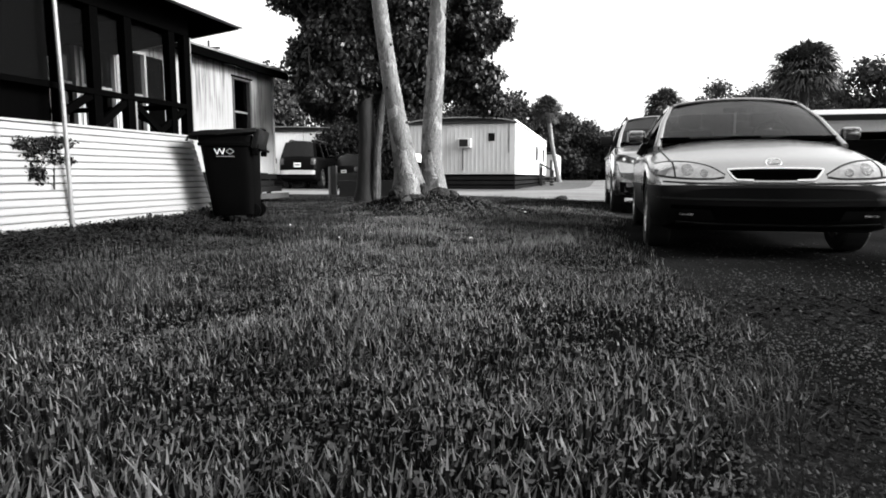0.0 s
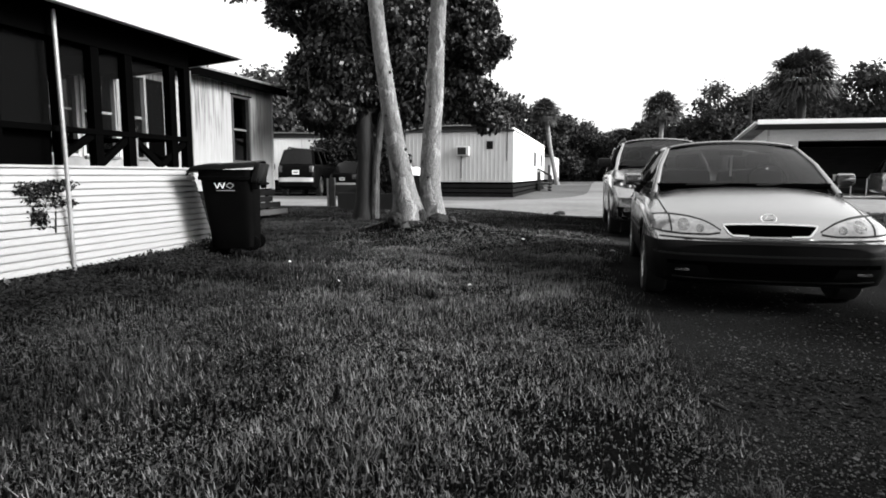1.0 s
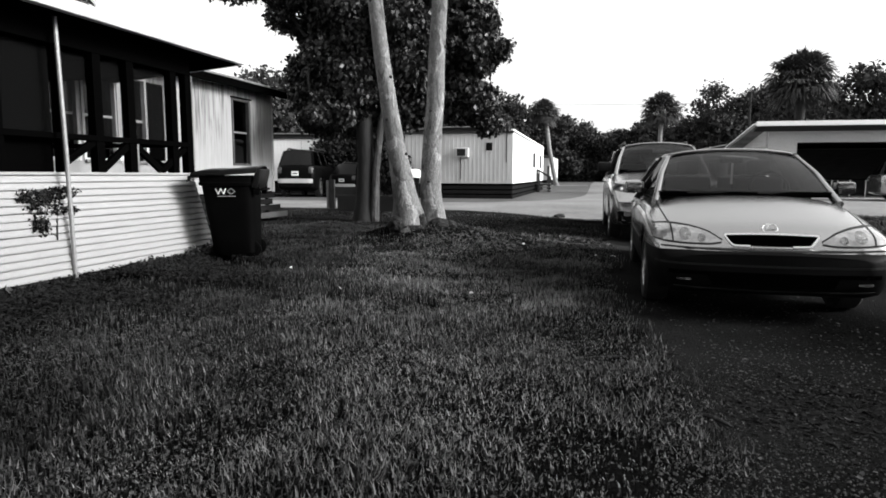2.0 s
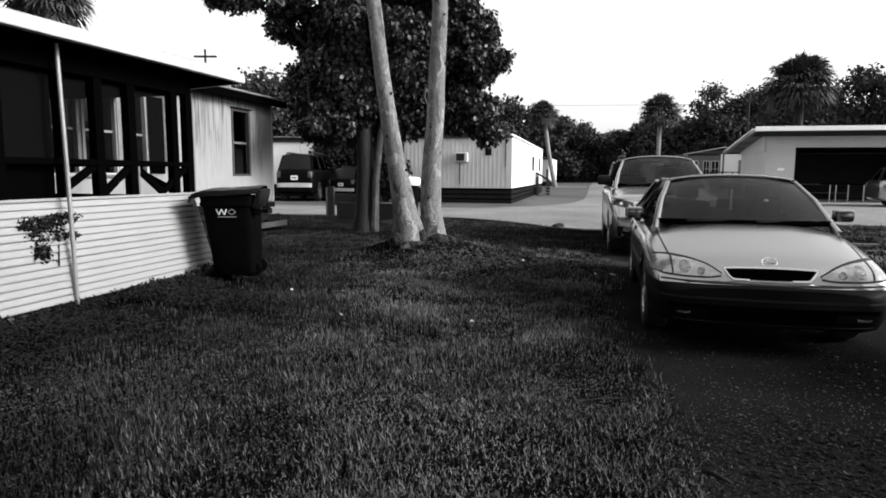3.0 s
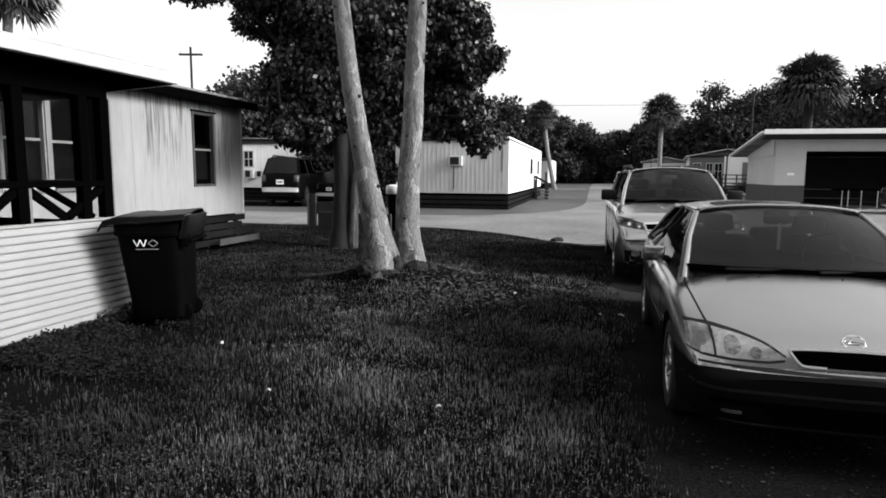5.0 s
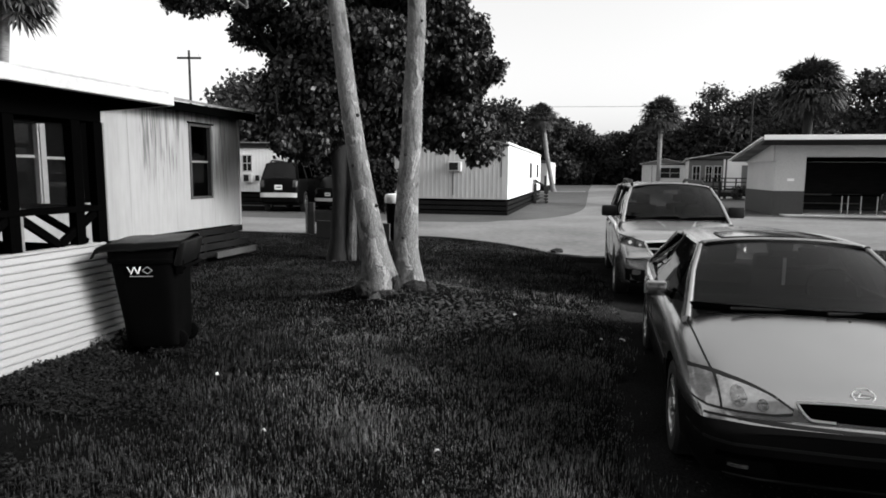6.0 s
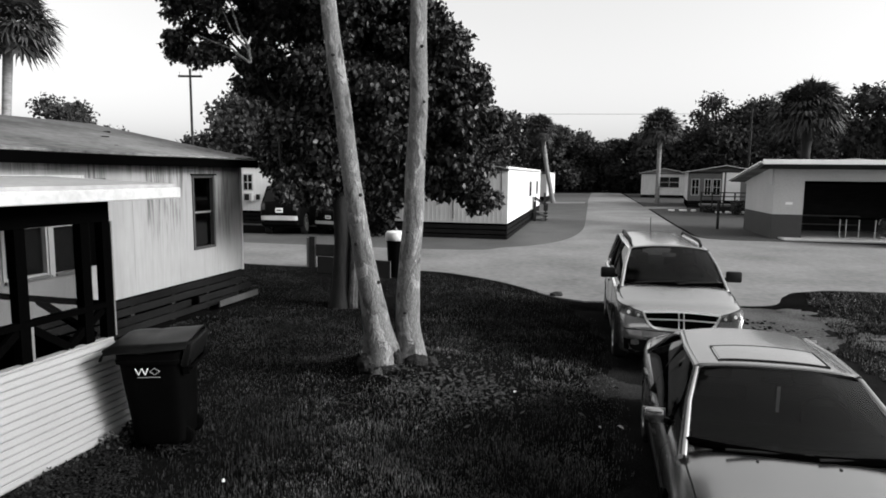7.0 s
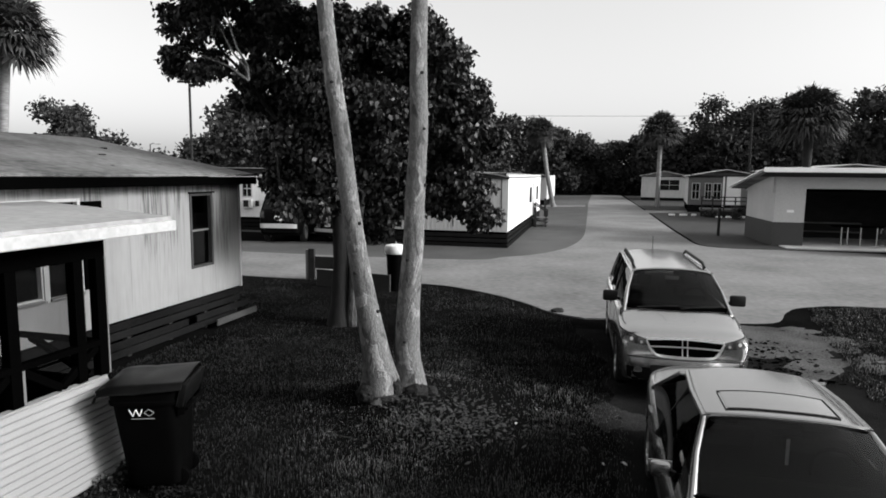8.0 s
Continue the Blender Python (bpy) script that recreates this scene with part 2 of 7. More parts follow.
def add_box(bm, x0, x1, y0, y1, z0, z1, bevel=0.0, m=None):
    r = bmesh.ops.create_cube(bm, size=1, matrix=Matrix.LocRotScale(((x0 + x1) / 2, (y0 + y1) / 2, (z0 + z1) / 2), None, (abs(x1 - x0), abs(y1 - y0), abs(z1 - z0))))
    vs = r["verts"]
    if bevel:
        es = list({e for v in vs for e in v.link_edges})
        g = bmesh.ops.bevel(bm, geom=es, offset=bevel, segments=2, affect="EDGES", profile=0.5)
        vs = list({v for f in g["faces"] for v in f.verts} | {v for v in vs if v.is_valid})
    if m is not None:
        bmesh.ops.transform(bm, matrix=m, verts=[v for v in vs if v.is_valid])
    return bm


def box(x0, x1, y0, y1, z0, z1, bevel=0.0, m=None):
    return add_box(bmesh.new(), x0, x1, y0, y1, z0, z1, bevel, m)


def add_beam(bm, a, b, w, d, bevel=0.004, up=(0, 0, 1)):
    """A timber from a to b, w by d."""
    a, b = Vector(a), Vector(b)
    z = (b - a).normalized()
    u = Vector(up)
    if abs(z.dot(u)) > 0.95:
        u = Vector((0, 1, 0))
    x = u.cross(z).normalized()
    y = z.cross(x)
    mt = Matrix.Translation(a) @ Matrix((x, y, z)).transposed().to_4x4()
    return add_box(bm, -w / 2, w / 2, -d / 2, d / 2, 0, (b - a).length, bevel, mt)


def beam(a, b, w, d, bevel=0.004, up=(0, 0, 1)):
    return add_beam(bmesh.new(), a, b, w, d, bevel, up)


def add_tube(bm, pts, radii, seg=10, cap=True):
    """A round tube through pts."""
    pts = [Vector(p) for p in pts]
    rings = []
    for i, p in enumerate(pts):
        d = (pts[min(i + 1, len(pts) - 1)] - pts[max(i - 1, 0)]).normalized()
        u = Vector((1, 0, 0)) if abs(d.x) < 0.9 else Vector((0, 1, 0))
        x = (u - d * u.dot(d)).normalized()
        y = d.cross(x)
        r = radii[i] if isinstance(radii, (list, tuple)) else radii
        rings.append([bm.verts.new(p + r * (math.cos(2 * math.pi * k / seg) * x + math.sin(2 * math.pi * k / seg) * y)) for k in range(seg)])
    for a, b in zip(rings, rings[1:]):
        for k in range(seg):
            bm.faces.new((a[k], a[(k + 1) % seg], b[(k + 1) % seg], b[k]))
    if cap:
        bm.faces.new(rings[0][::-1])
        bm.faces.new(rings[-1])
    return bm


def tube(pts, radii, seg=10, cap=True):
    return add_tube(bmesh.new(), pts, radii, seg, cap)


def add_grid(bm, rows, thick=0.0):
    """A sheet through rows of points; with a thickness it is a closed slab."""
    rows = [[Vector(p) for p in r] for r in rows]
    nr, nc = len(rows), len(rows[0])
    top = [[bm.verts.new(p) for p in r] for r in rows]
    for i in range(nr - 1):
        for j in range(nc - 1):
            bm.faces.new((top[i][j], top[i][j + 1], top[i + 1][j + 1], top[i + 1][j]))
    if thick:
        low = []
        for i in range(nr):
            line = []
            for j in range(nc):
                du = rows[i][min(j + 1, nc - 1)] - rows[i][max(j - 1, 0)]
                dv = rows[min(i + 1, nr - 1)][j] - rows[max(i - 1, 0)][j]
                line.append(bm.verts.new(rows[i][j] - thick * du.cross(dv).normalized()))
            low.append(line)
        for i in range(nr - 1):
            for j in range(nc - 1):
                bm.faces.new((low[i][j], low[i + 1][j], low[i + 1][j + 1], low[i][j + 1]))
        rim = [(i, 0) for i in range(nr)] + [(nr - 1, j) for j in range(1, nc)] + [(i, nc - 1) for i in range(nr - 2, -1, -1)] + [(0, j) for j in range(nc - 2, 0, -1)]
        for (a, b), (c, d) in zip(rim, rim[1:] + rim[:1]):
            bm.faces.new((top[a][b], top[c][d], low[c][d], low[a][b]))
    return bm


def patch(p00, p10, p11, p01, nu=8, nv=6, bulge=(0, 0, 0), thick=0.006):
    """A four-cornered sheet, bowed by bulge in its middle."""
    p00, p10, p11, p01, bulge = (Vector(p) for p in (p00, p10, p11, p01, bulge))
    rows = []
    for j in range(nv + 1):
        v = j / nv
        line = []
        for i in range(nu + 1):
            u = i / nu
            line.append(p00 * (1 - u) * (1 - v) + p10 * u * (1 - v) + p11 * u * v + p01 * (1 - u) * v + bulge * (4 * u * (1 - u)) * (0.6 + 1.6 * v * (1 - v)))
        rows.append(line)
    return add_grid(bmesh.new(), rows, thick)


def curve_at(keys, x):
    """Smooth value at x through (x, value) keys."""
    xs = [k[0] for k in keys]
    if x <= xs[0]:
        return keys[0][1]
    if x >= xs[-1]:
        return keys[-1][1]
    i = max(j for j in range(len(xs)) if xs[j] <= x)
    i = min(i, len(xs) - 2)
    h = xs[i + 1] - xs[i]
    u = (x - xs[i]) / h

    def slope(k):
        if k == 0:
            return (keys[1][1] - keys[0][1]) / (xs[1] - xs[0])
        if k == len(xs) - 1:
            return (keys[-1][1] - keys[-2][1]) / (xs[-1] - xs[-2])
        a = (keys[k][1] - keys[k - 1][1]) / (xs[k] - xs[k - 1])
        b = (keys[k + 1][1] - keys[k][1]) / (xs[k + 1] - xs[k])
        return 0.0 if a * b <= 0 else 2 * a * b / (a + b)

    a, b = keys[i][1], keys[i + 1][1]
    return (2 * u**3 - 3 * u**2 + 1) * a + (u**3 - 2 * u**2 + u) * h * slope(i) + (-2 * u**3 + 3 * u**2) * b + (u**3 - u**2) * h * slope(i + 1)


def raw_object(name, co, faces_per, material, parent=None, second=None):
    """A mesh from a numpy array of corners, faces_per corners to a face, unshared."""
    co = np.asarray(co, dtype=np.float32).reshape(-1, 3)
    n = len(co)
    me = bpy.data.meshes.new(name)
    me.vertices.add(n)
    me.vertices.foreach_set("co", co.ravel())
    me.loops.add(n)
    me.loops.foreach_set("vertex_index", np.arange(n, dtype=np.int32))
    me.polygons.add(n // faces_per)
    me.polygons.foreach_set("loop_start", np.arange(0, n, faces_per, dtype=np.int32))
    me.update(calc_edges=True)
    me.materials.append(material)
    if second is not None:
        me.materials.append(second[0])
        me.polygons.foreach_set("material_index", second[1])
    ob = new(name, me)
    if parent is not None:
        ob.parent = parent
    return ob

# ---------------- ground, roads ----------------
def smoothstep(a, b, x):
    u = min(1.0, max(0.0, (x - a) / (b - a)))
    return u * u * (3 - 2 * u)


def ground_z(x, y):
    """The lawn: gentle unevenness, and a low mound round the twin trunks."""
    near = 1 - smoothstep(8.8, 12.2, math.hypot(x, (y - 6)))
    z = near * (0.035 * noise.noise((x * 0.5, y * 0.5, 0)) + 0.018 * noise.noise((x * 1.9, y * 1.9, 3)))
    z += 0.38 * math.exp(-(((x + 0.3) / 1.05) ** 2 + ((y - 10.35) / 0.85) ** 2))
    z += 0.07 * math.exp(-(((x + 3.6) / 1.2) ** 2 + ((y - 8.0) / 4.0) ** 2))
    drive = smoothstep(-0.1, 0.5, x - drive_edge(y)) * near
    return z * (1 - 0.6 * drive) - 0.04 * drive


def drive_edge(y):
    """The lawn's ragged edge along the bare drive."""
    return curve_at([(-2, -0.1), (0, 0.25), (1.3, 0.5), (2.5, 0.9), (4.2, 1.2), (5.3, 1.35), (9, 2.25), (13.5, 3.1), (15.5, 3.0), (18, 2.2), (19, 0.5)], y)


def spaced(lo, hi, step, far):
    inner = list(np.arange(lo, hi + 1e-6, step))
    out, s, v = [], step, hi
    while v < far:
        s *= 1.35
        v += s
        out.append(v)
    low, s, v = [], step, lo
    while v > -far:
        s *= 1.35
        v -= s
        low.append(v)
    return low[::-1] + inner + out


gx, gy = spaced(-7.0, 8.0, 0.16, 600), spaced(-0.6, 18.0, 0.16, 600)
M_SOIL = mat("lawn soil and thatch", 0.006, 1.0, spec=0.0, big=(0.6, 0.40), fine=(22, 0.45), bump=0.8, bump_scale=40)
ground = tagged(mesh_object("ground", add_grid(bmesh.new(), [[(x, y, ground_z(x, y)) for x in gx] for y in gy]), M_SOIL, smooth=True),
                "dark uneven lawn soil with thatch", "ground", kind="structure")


def flat_sheet(name, outline, z, material, label, category, thick=0.03):
    bm = bmesh.new()
    vs = [bm.verts.new((x, y, z)) for x, y in outline]
    f = bm.faces.new(vs)
    r = bmesh.ops.extrude_face_region(bm, geom=[f])
    bmesh.ops.translate(bm, vec=(0, 0, -thick), verts=[e for e in r["geom"] if isinstance(e, bmesh.types.BMVert)])
    bmesh.ops.triangulate(bm, faces=bm.faces)
    return tagged(mesh_object(name, bm, material), label, category, kind="structure")


def along(pts, n=6):
    """A smooth line through pts (Catmull-Rom)."""
    p = [Vector((*q, 0)) for q in pts]
    out = []
    for i in range(len(p) - 1):
        a, b, c, d = p[max(i - 1, 0)], p[i], p[i + 1], p[min(i + 2, len(p) - 1)]
        for k in range(n):
            u = k / n
            q = 0.5 * (2 * b + (c - a) * u + (2 * a - 5 * b + 4 * c - d) * u * u + (3 * b - a - 3 * c + d) * u**3)
            out.append((q.x, q.y))
    out.append(pts[-1])
    return out


cross_near = [(-40, 31.0), (-18, 24.9), (-5.7, 21.4), (-3.2, 20.8), (0.0, 20.2), (1.5, 19.0), (2.4, 17.7), (2.95, 16.5), (3.6, 15.9)]
apron = [(4.9, 15.9), (6.2, 15.6), (7.8, 15.6), (8.7, 16.7), (9.6, 17.35), (11.7, 17.3), (20, 15.0), (45, 8.4)]
cross_far_right = [(45, 21.0), (30, 25.4), (19.8, 28.6), (15.7, 29.8), (13.7, 30.3), (12.75, 31.5), (13.4, 35.0), (15.4, 43.3), (19.3, 58.8), (23.9, 77.6), (31.2, 108)]
lane_left = [(26.3, 108), (18.2, 76.4), (14.6, 61.6), (12.0, 51.0), (9.4, 40.4), (7.8, 34.4), (6.2, 30.2), (4.6, 27.8), (3.0, 26.6), (0.3, 25.7), (-12, 28.6), (-40, 36.4)]
road = flat_sheet("road", along(cross_near) + along(apron) + along(cross_far_right) + along(lane_left), 0.014, M_ASPHALT, "pale worn asphalt lane and crossroad", "road")

M_VERGE = mat("dry verge grass", 0.045, 0.9, big=(0.5, 0.35), fine=(14, 0.35), bump=0.5)
flat_sheet("verge", [(26.5, 106)] + along(lane_left)[1:-1] + [(-30, 60), (5, 100)], 0.008, M_VERGE, "dry mown verge grass round the homes", "verge", 0.01)
flat_sheet("side_drive", along([(18.4, 57.4), (22.0, 58.6), (27.0, 60.0)]) + along([(27.0, 63.0), (22.5, 61.8), (19.6, 61.6)]), 0.020, M_ASPHALT, "short pale side drive off the lane", "driveway", 0.02)
flat_sheet("side_drive", along([(16.6, 71.0), (13.6, 70.2), (10.6, 69.2)]) + along([(10.2, 66.2), (12.8, 66.8), (15.6, 67.2)]), 0.020, M_ASPHALT, "short pale side drive off the lane", "driveway", 0.02)
# same grass as M_VERGE, with its shade put into a darker base colour
M_VERGE2 = mat("verge grass in a shaded tone", 0.013, 0.9, big=(0.5, 0.35), fine=(14, 0.35), bump=0.5)
flat_sheet("verge", along([(15.8, 30.0), (13.9, 30.5), (12.95, 31.7), (13.6, 35.0), (15.6, 43.3), (19.5, 58.8), (24.1, 77.6), (31.2, 106)]) + [(60, 106), (60, 40), (30, 27.5)], 0.007, M_VERGE2, "verge grass coloured dark as shaded beside the garage", "verge", 0.01)

# black sheet laid for the shade that trees cast round the van
flat_sheet("parking_place", along([(-13.0, 33.2), (-9.5, 31.6), (-5.6, 31.5), (-2.6, 31.9)]) + along([(-2.2, 34.5), (-6.0, 35.3), (-12.6, 36.6)]), 0.014, M_SOIL, "black sheet standing in for the shade round the van", "parking place", 0.01)

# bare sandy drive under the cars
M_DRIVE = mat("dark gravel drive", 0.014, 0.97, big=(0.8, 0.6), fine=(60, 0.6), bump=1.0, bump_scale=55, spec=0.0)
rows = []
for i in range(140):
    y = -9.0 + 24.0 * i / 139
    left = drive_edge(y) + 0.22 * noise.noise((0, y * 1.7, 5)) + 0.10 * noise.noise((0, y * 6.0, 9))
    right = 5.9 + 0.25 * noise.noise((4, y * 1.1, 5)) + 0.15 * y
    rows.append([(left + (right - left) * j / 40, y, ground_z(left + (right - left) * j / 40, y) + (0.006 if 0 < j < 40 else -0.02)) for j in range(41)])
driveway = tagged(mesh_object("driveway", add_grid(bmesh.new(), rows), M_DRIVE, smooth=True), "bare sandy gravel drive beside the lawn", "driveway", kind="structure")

# ---------------- trailer home with screened porch ----------------
HOME = pose(0, 0, 0, 0, 0, -15)
WALL, S0, S1 = -8.21, -4.0, 14.34
RIDGE, RIDGE_Z, EAVE_Z = -12.8, 4.05, 3.15

home = thing("trailer_home", HOME, "long white sheet-clad trailer home with rust-streaked wall and low roof", "house")
openings = [(5.9, 6.5, 1.35, 2.75), (7.55, 8.32, 1.35, 2.78), (8.44, 9.14, 1.35, 2.78), (9.24, 9.86, 1.32, 2.78), (12.62, 13.28, 1.34, 2.78)]
bm = bmesh.new()
s = S0
for a, b, z0, z1 in openings:
    add_box(bm, WALL - 0.12, WALL, s, a, 0.70, 3.04)
    add_box(bm, WALL - 0.12, WALL, a, b, 0.70, z0)
    add_box(bm, WALL - 0.12, WALL, a, b, z1, 3.04)
    s = b
add_box(bm, WALL - 0.12, WALL, s, S1, 0.70, 3.04)
add_box(bm, WALL - 9.2, WALL - 0.12, S1 - 0.12, S1, 0.70, 3.04)
add_box(bm, WALL - 9.2, WALL - 0.12, S0, S0 + 0.12, 0.70, 3.04)
add_box(bm, WALL - 9.32, WALL - 9.2, S0, S1, 0.70, 3.04)
part("wall", bm, M_TRAILER, home, "white sheet cladding with dark rain streaks")
k = S0 + 0.3
while k < S1:
    if not any(a - 0.03 < k < b + 0.03 for a, b, *_ in openings):
        part("cladding_rib", box(WALL, WALL + 0.003, k - 0.006, k + 0.006, 0.72, 3.02), M_TRAILER, home)
    k += 1.22
part("corner_trim", box(WALL - 0.03, WALL + 0.015, S1 - 0.05, S1 + 0.015, 0.68, 3.04), M_TRIM, home)
part("floor_deck", box(WALL - 9.2, WALL - 0.13, S0 + 0.13, S1 - 0.13, 0.60, 0.69), M_BLACK, home)
part("inner_partition", box(WALL - 2.2, WALL - 2.1, S0 + 0.13, S1 - 0.13, 0.69, 3.0), M_DARKWOOD, home)
# roof: two slopes with a dark fascia
bm = bmesh.new()
e0, e1 = WALL + 0.30, 2 * RIDGE - WALL - 0.30
prof = [(e0, EAVE_Z), (RIDGE, RIDGE_Z), (e1, EAVE_Z)]
sheet = []
for j in range(48):
    ss = S0 - 0.3 + (S1 + 0.20 - S0 + 0.3) * j / 47
    line = []
    for i in range(25):
        u = i / 24
        x = e0 + (e1 - e0) * u
        z = EAVE_Z + (RIDGE_Z - EAVE_Z) * (1 - abs(2 * u - 1)) + 0.012 * noise.noise((x * 1.3, ss * 0.7, 8)) - 0.05 * (1 - abs(2 * u - 1) > 0.96)
        line.append((x, ss, z))
    sheet.append(line)
roof = part("roof", add_grid(bm, sheet, 0.04), M_ROOF, home, "stained low-pitched sheet roof", smooth=True)
part("fascia", box(e0 - 0.04, e0 + 0.015, S0 - 0.32, S1 + 0.22, EAVE_Z - 0.17, EAVE_Z - 0.008, 0.006), M_BLACK, home, "black eave fascia")
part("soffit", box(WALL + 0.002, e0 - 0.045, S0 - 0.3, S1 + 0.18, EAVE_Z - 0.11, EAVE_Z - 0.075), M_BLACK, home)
part("gable_infill", patch((WALL - 0.1, S1 - 0.02, 3.0), (e1 + 0.4, S1 - 0.02, 3.0), (RIDGE - 0.1, S1 - 0.02, RIDGE_Z - 0.1), (RIDGE + 0.1, S1 - 0.02, RIDGE_Z - 0.1), 2, 2, thick=0.05), M_TRAILER, home)
for x, y, w, l in ((-10.0, 12.2, 0.35, 0.16), (-9.2, 9.4, 0.16, 0.22), (-10.9, 13.2, 0.5, 0.06), (-8.8, 11.2, 0.20, 0.07)):
    z = EAVE_Z + (RIDGE_Z - EAVE_Z) * (e0 - x) / (e0 - RIDGE)
    part("roof_patch", box(x - w / 2, x + w / 2, y - l / 2, y + l / 2, z - 0.02, z + 0.03, 0.01), M_BLACK, roof, "dark roof patch or vent")
for a, b, z0, z1 in openings:
    win = part("window", box(WALL - 0.09, WALL - 0.05, a + 0.012, b - 0.012, (z0 + z1) / 2 - 0.02, (z0 + z1) / 2 + 0.02), M_TRIM if a < 12 else M_POST, home, "dark two-pane sash window")
    bm = bmesh.new()
    for q in ((a - 0.035, a + 0.02, z0 - 0.03, z1 + 0.03), (b - 0.02, b + 0.035, z0 - 0.03, z1 + 0.03)):
        add_box(bm, WALL - 0.06, WALL + 0.02, q[0], q[1], q[2], q[3], 0.004)
    for q in ((z0 - 0.03, z0 + 0.02), (z1 - 0.02, z1 + 0.03)):
        add_box(bm, WALL - 0.06, WALL + 0.016, a + 0.02, b - 0.02, q[0], q[1], 0.004)
    part("window_frame", bm, M_TRIM if a < 12 else M_OLDBOARD, win)
    mid = (z0 + z1) / 2
    part("pane", box(WALL - 0.075, WALL - 0.070, a + 0.02, b - 0.02, z0 + 0.02, mid - 0.02), M_WINDOW, win)
    part("pane", box(WALL - 0.065, WALL - 0.060, a + 0.02, b - 0.02, mid + 0.02, z1 - 0.02), M_WINDOW, win)
# black panel added where the awning's shade darkens the upper wall
part("shutter", box(WALL, WALL + 0.03, 9.91, 10.32, 1.36, 2.76, 0.006), M_BLACK, home, "black panel standing in for shade on the porch wall")
part("mullion", box(WALL, WALL + 0.045, 9.145, 9.235, 1.33, 2.80, 0.006), M_TRIM, home, "pale post between two windows")
bm = add_grid(bmesh.new(), [[(WALL - 0.15 + 0.018 * math.sin(9 * u + 2 * v), 8.66 + 0.34 * u * (1 - 0.55 * v), 2.74 - 0.66 * v) for u in [k / 12 for k in range(13)]] for v in [k / 8 for k in range(9)]], 0.004)
part("curtain", bm, M_CURTAIN, home, "grey curtain drawn aside in the window", smooth=True)
part("sill", box(WALL, WALL + 0.06, 8.42, 9.13, 1.30, 1.345, 0.006), M_POST, home)
part("sill", box(WALL, WALL + 0.06, 9.25, 9.88, 1.30, 1.345, 0.006), M_POST, home)
part("window_hood", box(WALL, WALL + 0.05, 12.55, 13.36, 2.81, 2.84, 0.004), M_BLACK, home)
M_SKIRT = mat("dark weathered boards", 0.007, 0.9, big=(2, 0.4), fine=(30, 0.4), bump=0.4, rand=0.5, spec=0.1)
# skirting: weathered boards hung under the wall, with gaps
part("skirt_backing", box(WALL - 0.30, WALL - 0.27, S0, S1 - 0.2, -0.05, 0.62), M_BLACK, home)
for i, (z, off, a, b) in enumerate(((0.60, 0.02, S0, 14.40), (0.44, 0.0, 9.0, 14.30), (0.28, 0.05, 8.0, 12.4), (0.30, 0.10, 12.6, 14.5), (0.12, 0.02, 8.0, 14.1), (0.14, 0.30, 13.0, 14.5))):
    part("skirt_board", box(WALL - 0.06 + off, WALL - 0.02 + off, a, b, z - 0.065, z + 0.065, 0.006), M_OLDBOARD if off > 0.2 else M_SKIRT, home, "weathered skirting board")
for k in np.arange(7.6, 14.4, 1.1):
    part("skirt_post", box(WALL - 0.16, WALL - 0.07, k - 0.045, k + 0.045, -0.05, 0.66, 0.006), M_DARKWOOD, home)

# porch: white lap siding below, dark posts, rails and braces, screens
KNEE, P0, P1 = -5.28, -2.5, 7.10
porch = thing("screened_porch", HOME, "screened porch with white lap siding and dark timber frame", "porch")
z, i = 0.115, 0
while z < 1.10:
    lean = 0.12 * (1.11 - z) / 0.9
    end = P1 + 0.02 + 0.20 * (1.11 - z) / 0.9
    bm = bmesh.new()
    h = 0.056
    sag = [0.006 * noise.noise((k * 0.9, i * 2.1, 4)) for k in range(13)]
    face = []
    for (dx, dz) in ((-0.004, 0.003), (0.019, -0.002), (0.024, 0.005), (0.022, 0.020), (0.013, 0.036), (0.004, h), (-0.008, h + 0.010)):
        face.append([(KNEE + lean + dx + sag[k] * 0.5, P0 + (end - P0) * k / 12, z + dz + sag[k]) for k in range(13)])
    add_grid(bm, face)
    part("siding_board", bm, M_SIDING, porch, "white lap siding board")
    z += 0.0705
    i += 1
# black backing shows between boards in place of each lap's shadow line
part("siding_backing", patch((KNEE + 0.11, P0, 0.06), (KNEE + 0.11, P1 + 0.2, 0.06), (KNEE - 0.012, P1, 1.10), (KNEE - 0.012, P0, 1.10), 2, 2, thick=0.02), M_BLACK, porch)
part("knee_cap", box(KNEE - 0.06, KNEE + 0.03, P0, P1 + 0.02, 1.100, 1.127, 0.006), M_SIDING, porch)
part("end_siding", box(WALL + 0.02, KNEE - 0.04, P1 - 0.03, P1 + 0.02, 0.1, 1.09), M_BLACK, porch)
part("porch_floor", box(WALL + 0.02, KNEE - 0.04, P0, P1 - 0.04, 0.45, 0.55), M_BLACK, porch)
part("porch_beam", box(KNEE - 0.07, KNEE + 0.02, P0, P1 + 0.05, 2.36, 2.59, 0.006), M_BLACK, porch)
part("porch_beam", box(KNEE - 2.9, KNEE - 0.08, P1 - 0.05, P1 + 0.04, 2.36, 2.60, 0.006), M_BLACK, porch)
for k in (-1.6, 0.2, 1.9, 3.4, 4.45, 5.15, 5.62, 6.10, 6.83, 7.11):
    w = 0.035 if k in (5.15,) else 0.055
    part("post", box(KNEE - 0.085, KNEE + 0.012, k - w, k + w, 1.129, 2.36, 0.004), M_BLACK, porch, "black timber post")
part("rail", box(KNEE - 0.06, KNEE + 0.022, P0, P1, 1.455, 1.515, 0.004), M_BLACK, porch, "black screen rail")
